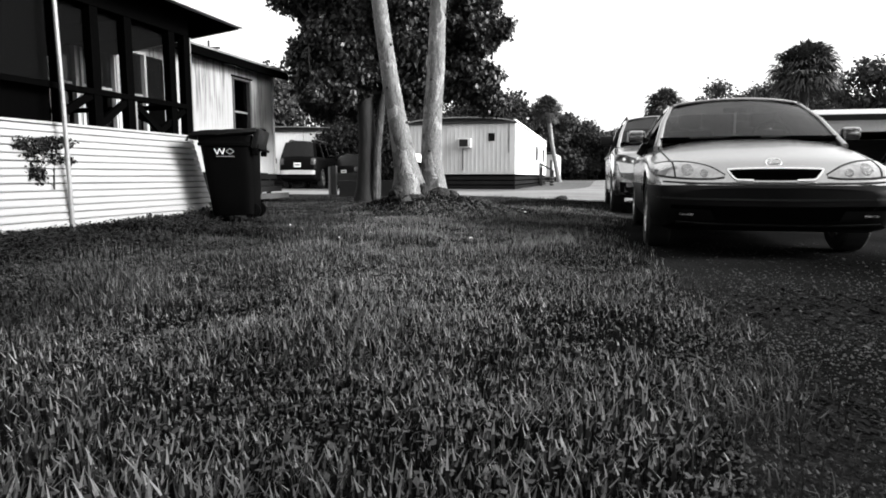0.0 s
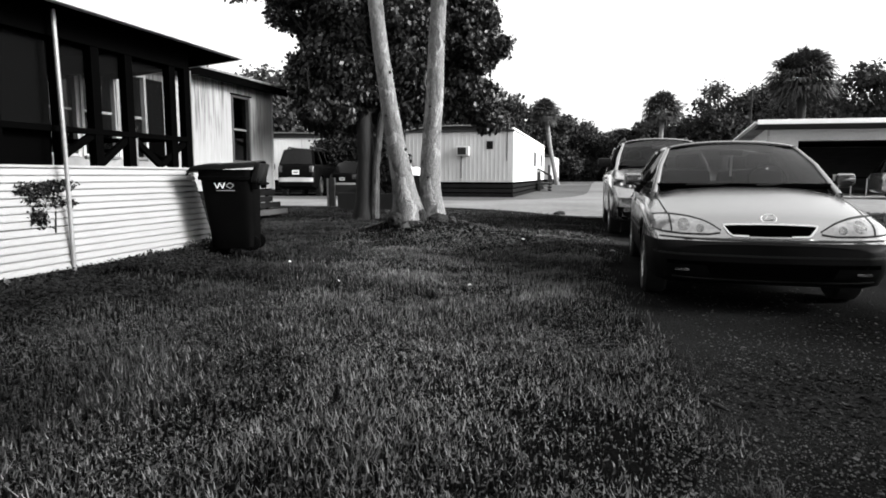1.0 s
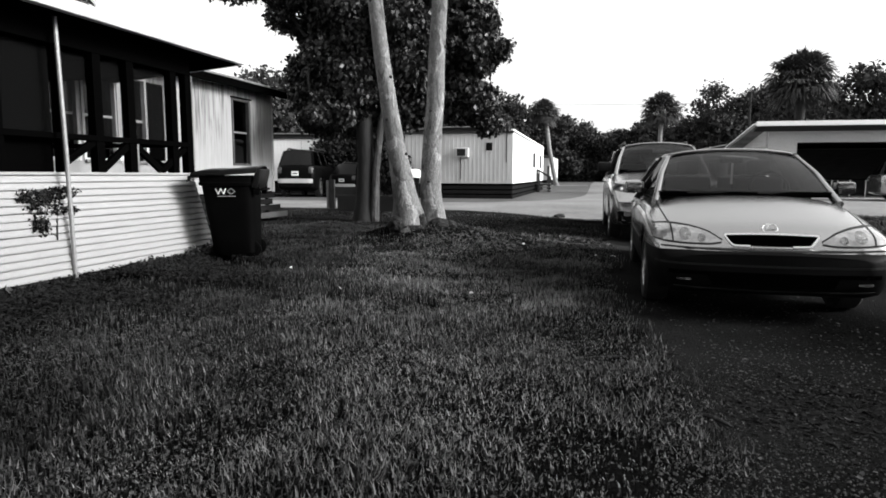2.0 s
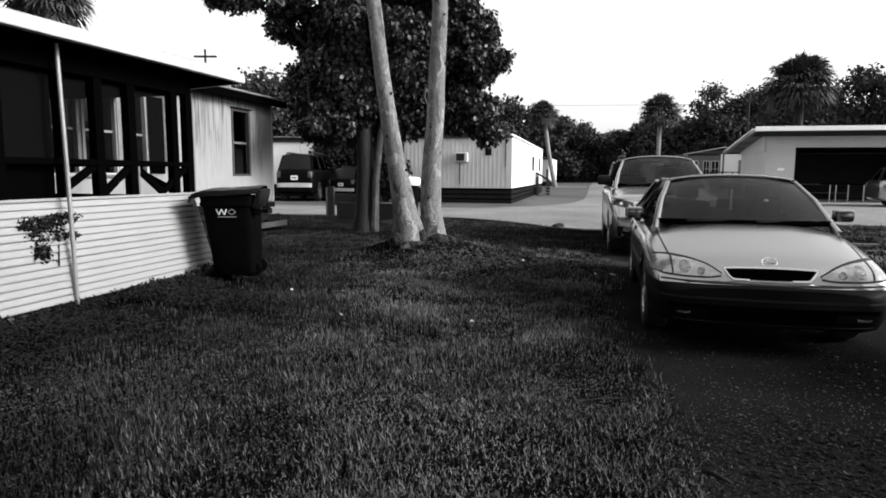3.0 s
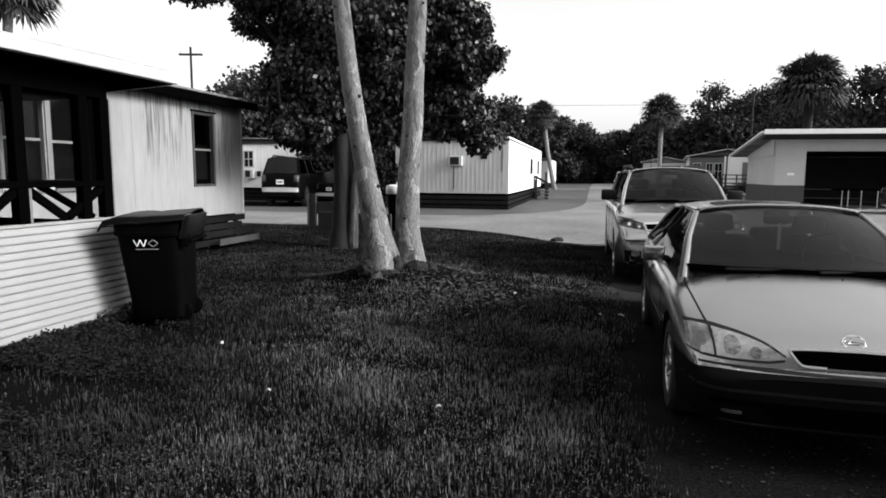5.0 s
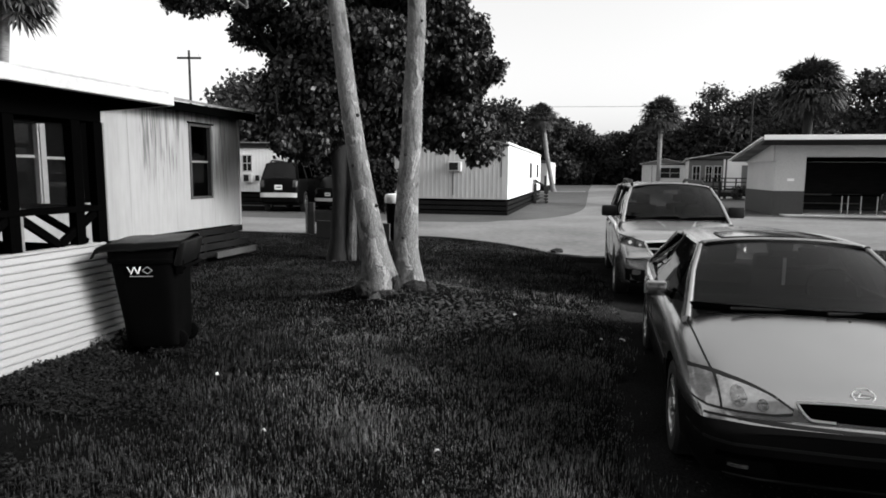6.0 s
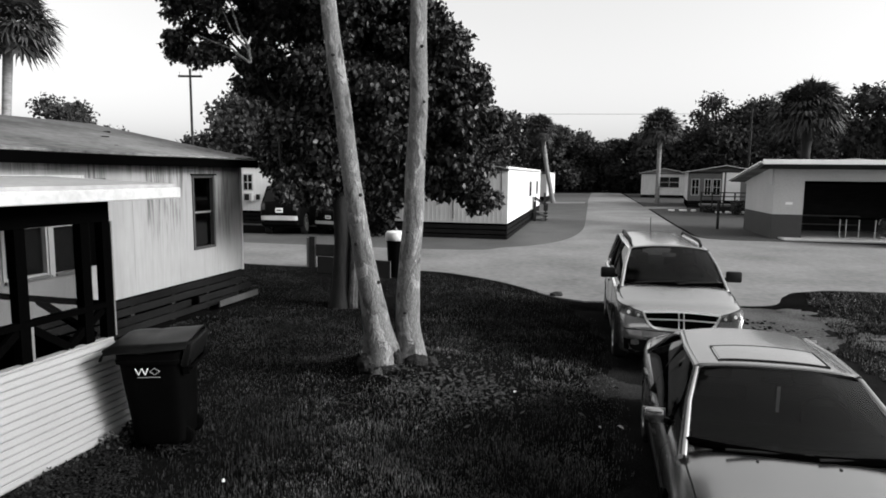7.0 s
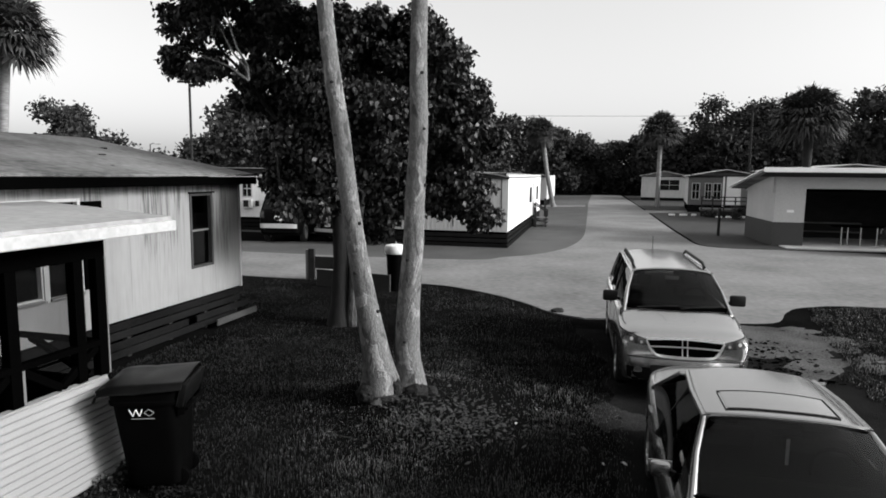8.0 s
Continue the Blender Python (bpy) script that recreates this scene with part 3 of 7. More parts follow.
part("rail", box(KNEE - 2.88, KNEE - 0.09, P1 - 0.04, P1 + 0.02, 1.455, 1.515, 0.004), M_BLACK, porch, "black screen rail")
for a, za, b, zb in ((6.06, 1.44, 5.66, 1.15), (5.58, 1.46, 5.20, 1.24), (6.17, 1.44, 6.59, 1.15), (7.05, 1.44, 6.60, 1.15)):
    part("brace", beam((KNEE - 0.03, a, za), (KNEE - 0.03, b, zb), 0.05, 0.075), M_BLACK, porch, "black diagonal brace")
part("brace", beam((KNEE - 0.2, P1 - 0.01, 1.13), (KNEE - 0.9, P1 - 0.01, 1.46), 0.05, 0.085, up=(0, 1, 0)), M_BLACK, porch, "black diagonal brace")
M_SCREEN = bpy.data.materials.new("insect screen")
M_SCREEN.use_nodes = True
sn = M_SCREEN.node_tree
mixs = sn.nodes.new("ShaderNodeMixShader")
mixs.inputs[0].default_value = 0.34
tr = sn.nodes.new("ShaderNodeBsdfTransparent")
sn.nodes["Principled BSDF"].inputs["Base Color"].default_value = (0.006, 0.006, 0.006, 1)
sn.nodes["Principled BSDF"].inputs["Roughness"].default_value = 0.9
sn.nodes["Principled BSDF"].inputs["Specular IOR Level"].default_value = 0.03
sn.links.new(tr.outputs[0], mixs.inputs[1])
sn.links.new(sn.nodes["Principled BSDF"].outputs[0], mixs.inputs[2])
sn.links.new(mixs.outputs[0], sn.nodes["Material Output"].inputs[0])
part("corner_trim", box(KNEE - 0.01, KNEE + 0.016, P1 + 0.068, P1 + 0.085, 1.13, 2.36), M_POST, porch, "grey corner bead")
part("post_bead", box(KNEE - 0.05, KNEE + 0.008, 6.158, 6.185, 1.13, 1.45), M_POST, porch, "pale strip beside a post")
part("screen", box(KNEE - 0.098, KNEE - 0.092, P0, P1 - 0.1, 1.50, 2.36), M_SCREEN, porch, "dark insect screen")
# opaque black sheet added behind the screen so this bay reads dark
part("screen_blind", box(KNEE - 0.125, KNEE - 0.115, P0, 5.13, 1.13, 2.36), M_BLACK, porch, "black sheet added to darken the bay behind the screen")
# awning roof, with a white front gutter, running past the porch
A0, A1, AF = -2.8, 7.86, -4.98
awn = thing("porch_awning", HOME, "flat pale awning roof with white front gutter", "awning")
sheet = []
for j in range(40):
    u = j / 39
    line = []
    for i in range(13):
        v = i / 12
        send = A1 + (9.20 - A1) * v
        x = AF + (WALL + 0.01 - AF) * v
        ss = A0 + (send - A0) * u
        line.append((x, ss, 2.695 + 0.055 * v + 0.010 * noise.noise((x * 2, ss * 1.2, 2))))
    sheet.append(line)
top = part("awning_sheet", add_grid(bmesh.new(), sheet, 0.05), M_AWNROOF, awn, "grey stained awning sheet", smooth=True)
# the pale awning's underside is near-black: its shade is put into the colour
part("underside", patch((AF - 0.03, A0, 2.61), (AF - 0.03, A1 - 0.05, 2.61), (WALL + 0.02, 9.15, 2.66), (WALL + 0.02, A0, 2.66), 4, 4, thick=0.02), M_BLACK, awn, "underside coloured black for its shade")
part("gutter", box(AF, AF + 0.09, A0, A1 - 0.03, 2.590, 2.708, 0.012), M_GUTTER, awn, "white front gutter")
part("end_flashing", beam((AF - 0.05, A1 + 0.0, 2.712), (WALL + 0.3, 9.08, 2.762), 0.05, 0.02), M_BLACK, top, "dark end seam")
part("end_flashing", beam((AF - 0.9, A1 + 0.05, 2.722), (WALL + 0.2, 8.85, 2.764), 0.02, 0.015), M_BLACK, top)
part("awning_end", patch((AF, A1, 2.59), (WALL + 0.02, 9.17, 2.64), (WALL + 0.02, 9.19, 2.73), (AF, A1 + 0.005, 2.68), 6, 1, thick=0.02), M_TRIM, awn)
post = thing("awning_post", HOME @ pose(KNEE + 0.17, 5.03, 0), "slim galvanised metal post under the awning", "post")
part("pole", tube([(0, 0, -0.05), (-0.02, 0.0, 1.2), (-0.06, 0.0, 2.64)], 0.022, 12), M_METAL, post, smooth=True)
part("foot", box(-0.05, 0.05, -0.05, 0.05, -0.03, 0.03, 0.006), M_METAL, post)

# ---------------- neighbouring homes ----------------
def ribbed_wall(x0, x1, y, z0, z1, step=0.2, depth=0.006):
    """A wall along x facing -y with upright ribs."""
    line, x = [], x0
    while x < x1 - step:
        line += [(x, 0.0), (x + step * 0.62, 0.0), (x + step * 0.70, -depth), (x + step * 0.92, -depth)]
        x += step
    line.append((x1, 0.0))
    return add_grid(bmesh.new(), [[(a, y + b, z) for a, b in line] for z in (z1, z0)], 0.06)


def mobile_home(m, width, length, label, wall_mat, side_mat, top=3.3, floor=0.70, windows=(), front_windows=(), skirt=True, gable=0.0):
    """A box home: front faces local -y, the side faces local +x; origin at the front right corner."""
    ob = thing("mobile_home", m, label, "house")
    part("front_wall", ribbed_wall(-width, 0, 0, floor, top - 0.22), wall_mat, ob)
    bm = bmesh.new()
    add_box(bm, -0.1, 0.0, 0.1, length, floor, top - 0.1)
    add_box(bm, -width, -width + 0.1, 0.1, length, floor, top - 0.1)
    add_box(bm, -width + 0.1, -0.1, length - 0.1, length, floor, top - 0.1)
    part("side_wall", bm, side_mat, ob)
    rows = []
    for j in range(2):
        y = -0.12 + (length + 0.24) * j
        rows.append([(-width - 0.06 + (width + 0.12) * i / 12, y, top - 0.20 + 0.24 * math.sin(math.pi * i / 12) ** 0.6) for i in range(13)])
    part("roof", add_grid(bmesh.new(), rows, 0.05), M_ROOF, ob, "low arched roof", smooth=True)
    part("roof_edge", box(-width - 0.04, 0.04, -0.14, -0.02, top - 0.30, top - 0.21, 0.01), M_DARKWOOD, ob)
    part("roof_infill", box(-width + 0.1, -0.1, 0.0, 0.08, top - 0.24, top - 0.03), M_DARKWOOD, ob)
    if gable:
        prof = [(-width - 0.35, top - 0.18), (-width / 2, top - 0.05 + gable), (0.35, top - 0.18)]
        part("gable_roof", add_grid(bmesh.new(), [[(x, y, z) for x, z in prof] for y in (-0.55, length + 0.3)], 0.06), M_TRIM, ob, "pale low gable roof")
        bm = bmesh.new()
        bm.faces.new([bm.verts.new(p) for p in ((-width, -0.02, top - 0.2), (0, -0.02, top - 0.2), (-width / 2, -0.02, top - 0.13 + gable))])
        bmesh.ops.solidify(bm, geom=list(bm.faces), thickness=0.05)
        part("gable_end", bm, wall_mat, ob)
    if skirt:
        for k in range(3):
            z = 0.10 + k * 0.22
            part("skirt_board", box(-width, 0.0, -0.01, 0.04, z - 0.09, z + 0.075, 0.006), M_SKIRT, ob)
            part("skirt_board", box(-0.04, 0.01, 0.05, length, z - 0.09, z + 0.075, 0.006), M_SKIRT, ob)
        part("skirt_backing", box(-width + 0.05, -0.06, 0.06, length - 0.1, -0.02, floor - 0.02), M_BLACK, ob)
    for a, b, z0, z1 in windows:
        w = part("side_window", box(-0.02, 0.05, a, b, z0, z1, 0.004), M_DARKWOOD, ob)
        part("pane", box(0.051, 0.057, a + 0.06, b - 0.06, z0 + 0.06, z1 - 0.06), M_BLACKGLASS, w)
    for a, b, z0, z1 in front_windows:
        w = part("front_window", box(a, b, -0.10, 0.02, z0, z1, 0.004), M_TRIM, ob)
        part("pane", box(a + 0.06, b - 0.06, -0.108, -0.101, z0 + 0.06, z1 - 0.06), M_BLACKGLASS, w)
        part("glazing_bar", box((a + b) / 2 - 0.02, (a + b) / 2 + 0.02, -0.118, -0.109, z0 + 0.06, z1 - 0.06), M_TRIM, w)
        part("glazing_bar", box(a + 0.06, b - 0.06, -0.118, -0.109, (z0 + z1) / 2 - 0.02, (z0 + z1) / 2 + 0.02), M_TRIM, w)
    return ob


mh2 = mobile_home(pose(3.35, 29.6, 0, 0, 0, -13.5), 5.2, 19.0, "grey ribbed mobile home with window air conditioner and dark plank skirting", M_HOME, M_WHITE, 3.35, 0.72,
                  windows=((10.5, 11.4, 1.6, 2.5), (15.6, 16.4, 1.6, 2.5)))
part("side_door", box(-0.02, 0.03, 12.6, 13.5, 0.75, 2.75, 0.01), M_TRIM, mh2)
ac = tagged(part("air_conditioner", box(-2.65, -2.05, -0.35, 0.02, 1.95, 2.38, 0.02), M_TRIM, mh2, "white window air conditioner"))
part("grille", box(-2.58, -2.18, -0.362, -0.352, 2.0, 2.33), M_CARDARK, ac)
part("conduit", tube([(-2.45, -0.09, 0.9), (-2.45, -0.09, 1.95)], 0.02, 8), M_CARDARK, mh2)
part("front_window", box(-1.25, -0.95, -0.09, 0.02, 2.25, 2.62, 0.004), M_BLACKGLASS, mh2, "small dark window")
part("corner_stain", box(-0.30, -0.27, -0.08, 0.0, 1.7, 3.05), M_DARKWOOD, mh2)
steps = thing("entry_steps", mh2.matrix_world @ pose(0.5, 13.0, 0), "grey wooden entry steps with rail", "steps")
for k in range(3):
    part("tread", box(-0.45 + 0.25 * k, 0.45 + 0.0 * k, -0.7, 0.7, 0.52 - 0.2 * k, 0.57 - 0.2 * k, 0.005), M_GREYWOOD, steps)
for y in (-0.65, 0.65):
    for x in (-0.38, 0.40):
        part("post", box(x - 0.04, x + 0.04, y - 0.04, y + 0.04, -0.02, 1.5 if x < 0 else 1.0, 0.004), M_DARKWOOD, steps)
    part("handrail", beam((-0.4, y, 1.45), (0.42, y, 0.98), 0.05, 0.08), M_DARKWOOD, steps)

van_home = mobile_home(pose(-4.8, 36.2, 0, 0, 0, -10), 12.0, 9.0, "white mobile home behind the parked van", M_WHITE, M_WHITE, 3.45, 0.75,
                       front_windows=((-5.9, -5.3, 1.85, 2.8),), skirt=True)
cooler = part("air_conditioner", box(-5.75, -5.25, -0.38, 0.02, 1.27, 1.74, 0.02), M_TRIM, van_home, "white window air conditioner")
part("grille", box(-5.69, -5.40, -0.392, -0.382, 1.33, 1.68), M_CARDARK, cooler)
part("meter_box", box(-5.12, -4.92, -0.16, -0.06, 1.36, 1.66, 0.01), M_CARDARK, van_home)
mobile_home(pose(12.0, 69.5, 0, 0, 0, -14), 4.2, 14.0, "pale mobile home beside the lane under palms", M_HOME, M_WHITE, 3.3, 0.6, front_windows=((-2.6, -1.6, 1.5, 2.4),), windows=((3, 4.2, 1.5, 2.5),))
mobile_home(pose(33.6, 86, 0, 0, 0, -19), 5.8, 10.0, "small pale house with a gridded window by the lane", M_HOME, M_HOME, 3.5, 0.4, front_windows=((-3.5, -0.9, 1.35, 2.85),), gable=0.55)
deck_home = mobile_home(pose(29.2, 57.5, 0, 0, 0, -20), 6.3, 12.0, "pale mobile home with a grey screened porch front behind a deck", M_PORCHGREY, M_WHITE, 3.5, 0.7,
                        front_windows=((-6.0, -5.3, 1.2, 2.7), (-4.9, -4.3, 1.2, 2.7), (-4.2, -3.5, 1.2, 2.7)), gable=0.5)
part("white_wall", box(-3.1, 0.0, -0.16, -0.05, 0.7, 3.28, 0.01), M_WHITE, deck_home, "white clad front wall")
part("porch_post", box(-3.4, -3.25, -0.18, -0.10, 0.6, 3.28, 0.01), M_WHITE, deck_home)
part("front_door", box(-1.9, -1.1, -0.19, -0.161, 0.75, 2.75, 0.01), M_POST, deck_home)
mobile_home(pose(33.2, 44.0, 0, 0, 0, -15), 9.0, 8.0, "pale low gabled house behind the garage", M_HOME, M_HOME, 3.95, 0.4, gable=0.34)
deck = thing("deck", pose(24.9, 54.0, 0, 0, 0, -20), "dark wooden deck with railing and stored things", "deck")
part("platform", box(-2.6, 2.6, -1.3, 1.3, 0.45, 0.62, 0.01), M_GREYWOOD, deck)
for k in range(7):
    part("post", box(-2.6 + k * 0.85, -2.5 + k * 0.85, -1.3, -1.2, -0.02, 1.65, 0.005), M_DARKWOOD, deck)
part("tall_post", box(2.45, 2.6, -1.3, -1.15, -0.02, 3.1, 0.005), M_DARKWOOD, deck)
for z in (0.95, 1.3, 1.62):
    part("rail", box(-2.6, 2.6, -1.32, -1.24, z - 0.04, z + 0.04, 0.004), M_DARKWOOD, deck)
for k, (x, h) in enumerate(((-1.9, 0.35), (-0.5, 0.5), (0.9, 0.3))):
    part("skirt", box(x - 0.6, x + 0.6, -1.22, -1.16, -0.02, 0.44), M_DARKWOOD, deck)

for k, (x, y, l) in enumerate(((20.0, 54.6, 0.5), (20.9, 54.4, 0.6), (21.7, 54.2, 0.4), (22.9, 52.2, 0.5), (23.7, 52.0, 0.6), (24.6, 51.8, 0.5))):
    st_ = thing("edging_stone", pose(x, y, 0, 0, 0, -12 + 9 * math.sin(k * 2.1)), "white painted edging stone on the verge", "stone", group="edging stones")
    part("stone", box(-l / 2, l / 2, -0.14, 0.14, -0.03, 0.13 + 0.02 * (k % 3), 0.05), M_WHITE, st_, smooth=True)

# garage with a roof that falls to the back
GA = pose(16.25, 31.6, 0, 0, 0, -13)
garage = thing("garage", GA, "grey single-storey garage with dark lower walls and wide dark doorway", "garage")
GW, GD = 13.0, 5.2
bm = bmesh.new()
add_box(bm, 0.0, 1.32, 0.0, 0.2, 1.15, 3.30)
add_box(bm, 1.32, 8.6, 0.0, 0.2, 2.75, 3.30)
add_box(bm, 8.6, GW, 0.0, 0.2, 1.15, 3.30)
add_box(bm, 0.0, 0.2, 0.2, GD, 1.15, 2.60)
add_box(bm, GW - 0.2, GW, 0.2, GD, 1.15, 2.60)
add_box(bm, 0.2, GW - 0.2, GD - 0.2, GD, 0, 2.60)
part("upper_wall", bm, M_GARAGE, garage, "light grey painted block wall")
part("side_gable", patch((0.1, 0.1, 2.55), (0.1, GD, 2.55), (0.1, GD, 2.62), (0.1, 0.1, 3.55), 4, 2, thick=0.18), M_GARAGE, garage)
for q in ((-0.02, 1.32, -0.02, 0.2), (8.6, GW, -0.02, 0.2), (-0.02, 0.2, 0.2, GD), (GW - 0.2, GW, 0.2, GD)):
    part("lower_wall", box(*q, -0.02, 1.15), M_WAINSCOT, garage, "dark painted lower wall")
part("roof", patch((-0.75, -0.9, 3.62), (GW + 0.5, -0.9, 3.62), (GW + 0.5, GD + 0.4, 2.72), (-0.75, GD + 0.4, 2.72), 4, 4, thick=0.1), M_ROOF, garage, "shed roof")
part("fascia", box(-0.8, GW + 0.5, -0.97, -0.91, 3.50, 3.72, 0.01), M_WHITE, garage, "white front fascia")
part("fascia", beam((-0.80, -0.9, 3.60), (-0.80, GD + 0.4, 2.70), 0.06, 0.24, up=(1, 0, 0)), M_WHITE, garage, "white raking fascia")
# soffit coloured dark to give the shadow under the eave
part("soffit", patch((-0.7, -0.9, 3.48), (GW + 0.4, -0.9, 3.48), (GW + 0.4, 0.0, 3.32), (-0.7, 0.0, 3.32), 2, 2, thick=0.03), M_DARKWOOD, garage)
part("floor_slab", box(0.3, GW, -1.2, GD, -0.02, 0.06, 0.01), M_CONCRETE, garage)
part("inner_wall", box(0.25, GW - 0.3, GD - 0.5, GD - 0.22, 0.06, 2.6), M_DARKWOOD, garage)
part("inner_shelf", box(1.9, 5.4, GD - 1.0, GD - 0.52, 0.86, 0.92, 0.01), M_GREYWOOD, garage, "grey wooden shelf along the back wall")
part("inner_shelf", box(1.9, 5.4, GD - 1.0, GD - 0.52, 0.40, 0.45, 0.01), M_GREYWOOD, garage, "grey wooden shelf along the back wall")
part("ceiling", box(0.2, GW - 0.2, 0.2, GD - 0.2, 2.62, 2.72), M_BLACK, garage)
part("wall_sign", box(0.55, 0.85, -0.012, 0.0, 1.62, 1.74), M_WHITE, garage, "small white sign")
bench = thing("workbench", GA @ pose(4.4, 1.2, 0.06), "dark workbench with pale legs inside the garage", "workbench")
part("top", box(-1.4, 1.6, -0.3, 0.3, 0.86, 0.92, 0.01), M_BLACK, bench)
for x in (-1.10, -0.83, -0.27, 0.43, 1.5):
    part("leg", box(x - 0.022, x + 0.022, -0.26, -0.22, 0, 0.86), M_TRIM, bench)
part("stretcher", box(-1.1, 1.5, -0.25, -0.23, 0.30, 0.34), M_DARKWOOD, bench)

# ---------------- vehicles ----------------
from mathutils.bvhtree import BVHTree


def body_section(w, b, h, c, n, k=11):
    """Half of a body's cross-section, from the sill up the flank and over the top to the middle."""
    low = b + 0.42 * (h - b)
    pts = [(0.0, b), (0.80 * w, b), (0.93 * w, b + 0.03), (0.975 * w, b + 0.10), (0.995 * w, low), (w, b + 0.60 * (h - b))]
    zl = b + 0.70 * (h - b)
    for i in range(k + 1):
        a = math.pi / 2 * i / k
        pts.append((w * math.cos(a) ** (2 / n), zl + (c - zl) * math.sin(a) ** (2 / n)))
    return pts


def loft_body(L, W, width, bottom, shoulder, top, squareness, stations):
    bm = bmesh.new()
    rings = []
    for y in stations:
        half = body_section(W * curve_at(width, y), curve_at(bottom, y), curve_at(shoulder, y), curve_at(top, y), curve_at(squareness, y))
        ring = [(x, y, z) for x, z in half] + [(-x, y, z) for x, z in half[-2:0:-1]]
        rings.append([bm.verts.new(p) for p in ring])
    m = len(rings[0])
    for a, b in zip(rings, rings[1:]):
        for i in range(m):
            bm.faces.new((a[i], a[(i + 1) % m], b[(i + 1) % m], b[i]))
    bm.faces.new(rings[0][::-1])
    bm.faces.new(rings[-1])
    bmesh.ops.recalc_face_normals(bm, faces=bm.faces)
    return bm


def cut_arches(bm, axles, radius, inner, wheel_z):
    """The body with round wheel arches cut out."""
    me = bpy.data.meshes.new("cut")
    bm.to_mesh(me)
    bm.free()
    a = new("cut", me)
    cb = bmesh.new()
    for y in axles:
        for s in (-1, 1):
            bmesh.ops.create_cone(cb, cap_ends=True, segments=36, radius1=radius, radius2=radius, depth=0.6, matrix=pose(s * (inner + 0.3), y, wheel_z, 0, 90, 0))
    cm = bpy.data.meshes.new("cutter")
    cb.to_mesh(cm)
    cb.free()
    c = new("cutter", cm)
    mod = a.modifiers.new("cut", "BOOLEAN")
    mod.operation, mod.object, mod.solver = "DIFFERENCE", c, "EXACT"
    out = bmesh.new()
    out.from_mesh(a.evaluated_get(bpy.context.evaluated_depsgraph_get()).to_mesh())
    for o in (a, c):
        bpy.data.objects.remove(o)
    return out


class Skin:
    """Lays thin pieces on a body: lamps, grilles, seams."""

    def __init__(self, bm):
        bm.verts.ensure_lookup_table()
        self.tree = BVHTree.FromBMesh(bm)

    def at(self, u, v, side):
        o, d = {"front": ((u, -8, v), (0, 1, 0)), "rear": ((u, 8, v), (0, -1, 0)), "right": ((8, u, v), (-1, 0, 0)), "left": ((-8, u, v), (1, 0, 0)), "top": ((u, v, 8), (0, 0, -1))}[side]
        p, n, _, _ = self.tree.ray_cast(Vector(o), Vector(d))
        if p is None:
            p, n, _, _ = self.tree.find_nearest(Vector(o) + 8 * Vector(d))
        return p, n

    def sheet(self, rows, side, off=0.006, deep=0.02):
        """A slab over rows of (u, v), standing off proud of the body by off."""
        hits = [[self.at(u, v, side) for u, v in r] for r in rows]
        up = [[p + n * off for p, n in r] for r in hits]
        lo = [[p - n * deep for p, n in r] for r in hits]
        bm = bmesh.new()
        nr, nc = len(rows), len(rows[0])
        a = [[bm.verts.new(p) for p in r] for r in up]
        b = [[bm.verts.new(p) for p in r] for r in lo]
        for i in range(nr - 1):
            for j in range(nc - 1):
                bm.faces.new((a[i][j], a[i][j + 1], a[i + 1][j + 1], a[i + 1][j]))
        rim = [(i, 0) for i in range(nr)] + [(nr - 1, j) for j in range(1, nc)] + [(i, nc - 1) for i in range(nr - 2, -1, -1)] + [(0, j) for j in range(nc - 2, 0, -1)]
        for (i, j), (k, l) in zip(rim, rim[1:] + rim[:1]):
            bm.faces.new((a[i][j], a[k][l], b[k][l], b[i][j]))
        return bm

    def area(self, top, bottom, side, off=0.006, n=14, rows=5, deep=0.02, flip=1):
        """The area between a top and a bottom line, each through (u, v) points."""
        def line(pts):
            t = [i / n for i in range(n + 1)]
            us = [(i / (len(pts) - 1), p[0]) for i, p in enumerate(pts)]
            vs = [(i / (len(pts) - 1), p[1]) for i, p in enumerate(pts)]
            return [(flip * curve_at(us, k), curve_at(vs, k)) for k in t]
        a, b = line(top), line(bottom)
        return self.sheet([[(p[0] + (q[0] - p[0]) * j / rows, p[1] + (q[1] - p[1]) * j / rows) for p, q in zip(a, b)] for j in range(rows + 1)], side, off, deep)

    def disc(self, u, v, r, side, off):
        rows = [[(u + r * j / 3 * math.cos(2 * math.pi * k / 16), v + r * j / 3 * math.sin(2 * math.pi * k / 16)) for k in range(17)] for j in (0.2, 1, 2, 3)]
        return self.sheet(rows, side, off, 0.004)

    def seam(self, pts, width, side, off=0.002, n=20, flip=1):
        us = [(i / (len(pts) - 1), p[0]) for i, p in enumerate(pts)]
        vs = [(i / (len(pts) - 1), p[1]) for i, p in enumerate(pts)]
        l = [Vector((flip * curve_at(us, i / n), curve_at(vs, i / n))) for i in range(n + 1)]
        a, b = [], []
        for i, p in enumerate(l):
            d = (l[min(i + 1, n)] - l[max(i - 1, 0)]).normalized()
            q = Vector((-d.y, d.x)) * width / 2
            a.append(p + q)
            b.append(p - q)
        return self.sheet([a, b], side, off, 0.008)


def lathe(profile, seg=32):
    """A ring body about the x axis from (x, r) points, closed."""
    bm = bmesh.new()
    rings = [[bm.verts.new((x, r * math.cos(2 * math.pi * k / seg), r * math.sin(2 * math.pi * k / seg))) for x, r in profile] for k in range(seg)]
    for i in range(seg):
        a, b = rings[i], rings[(i + 1) % seg]
        for j in range(len(profile)):
            k = (j + 1) % len(profile)
            bm.faces.new((a[j], a[k], b[k], b[j]))
    return bm


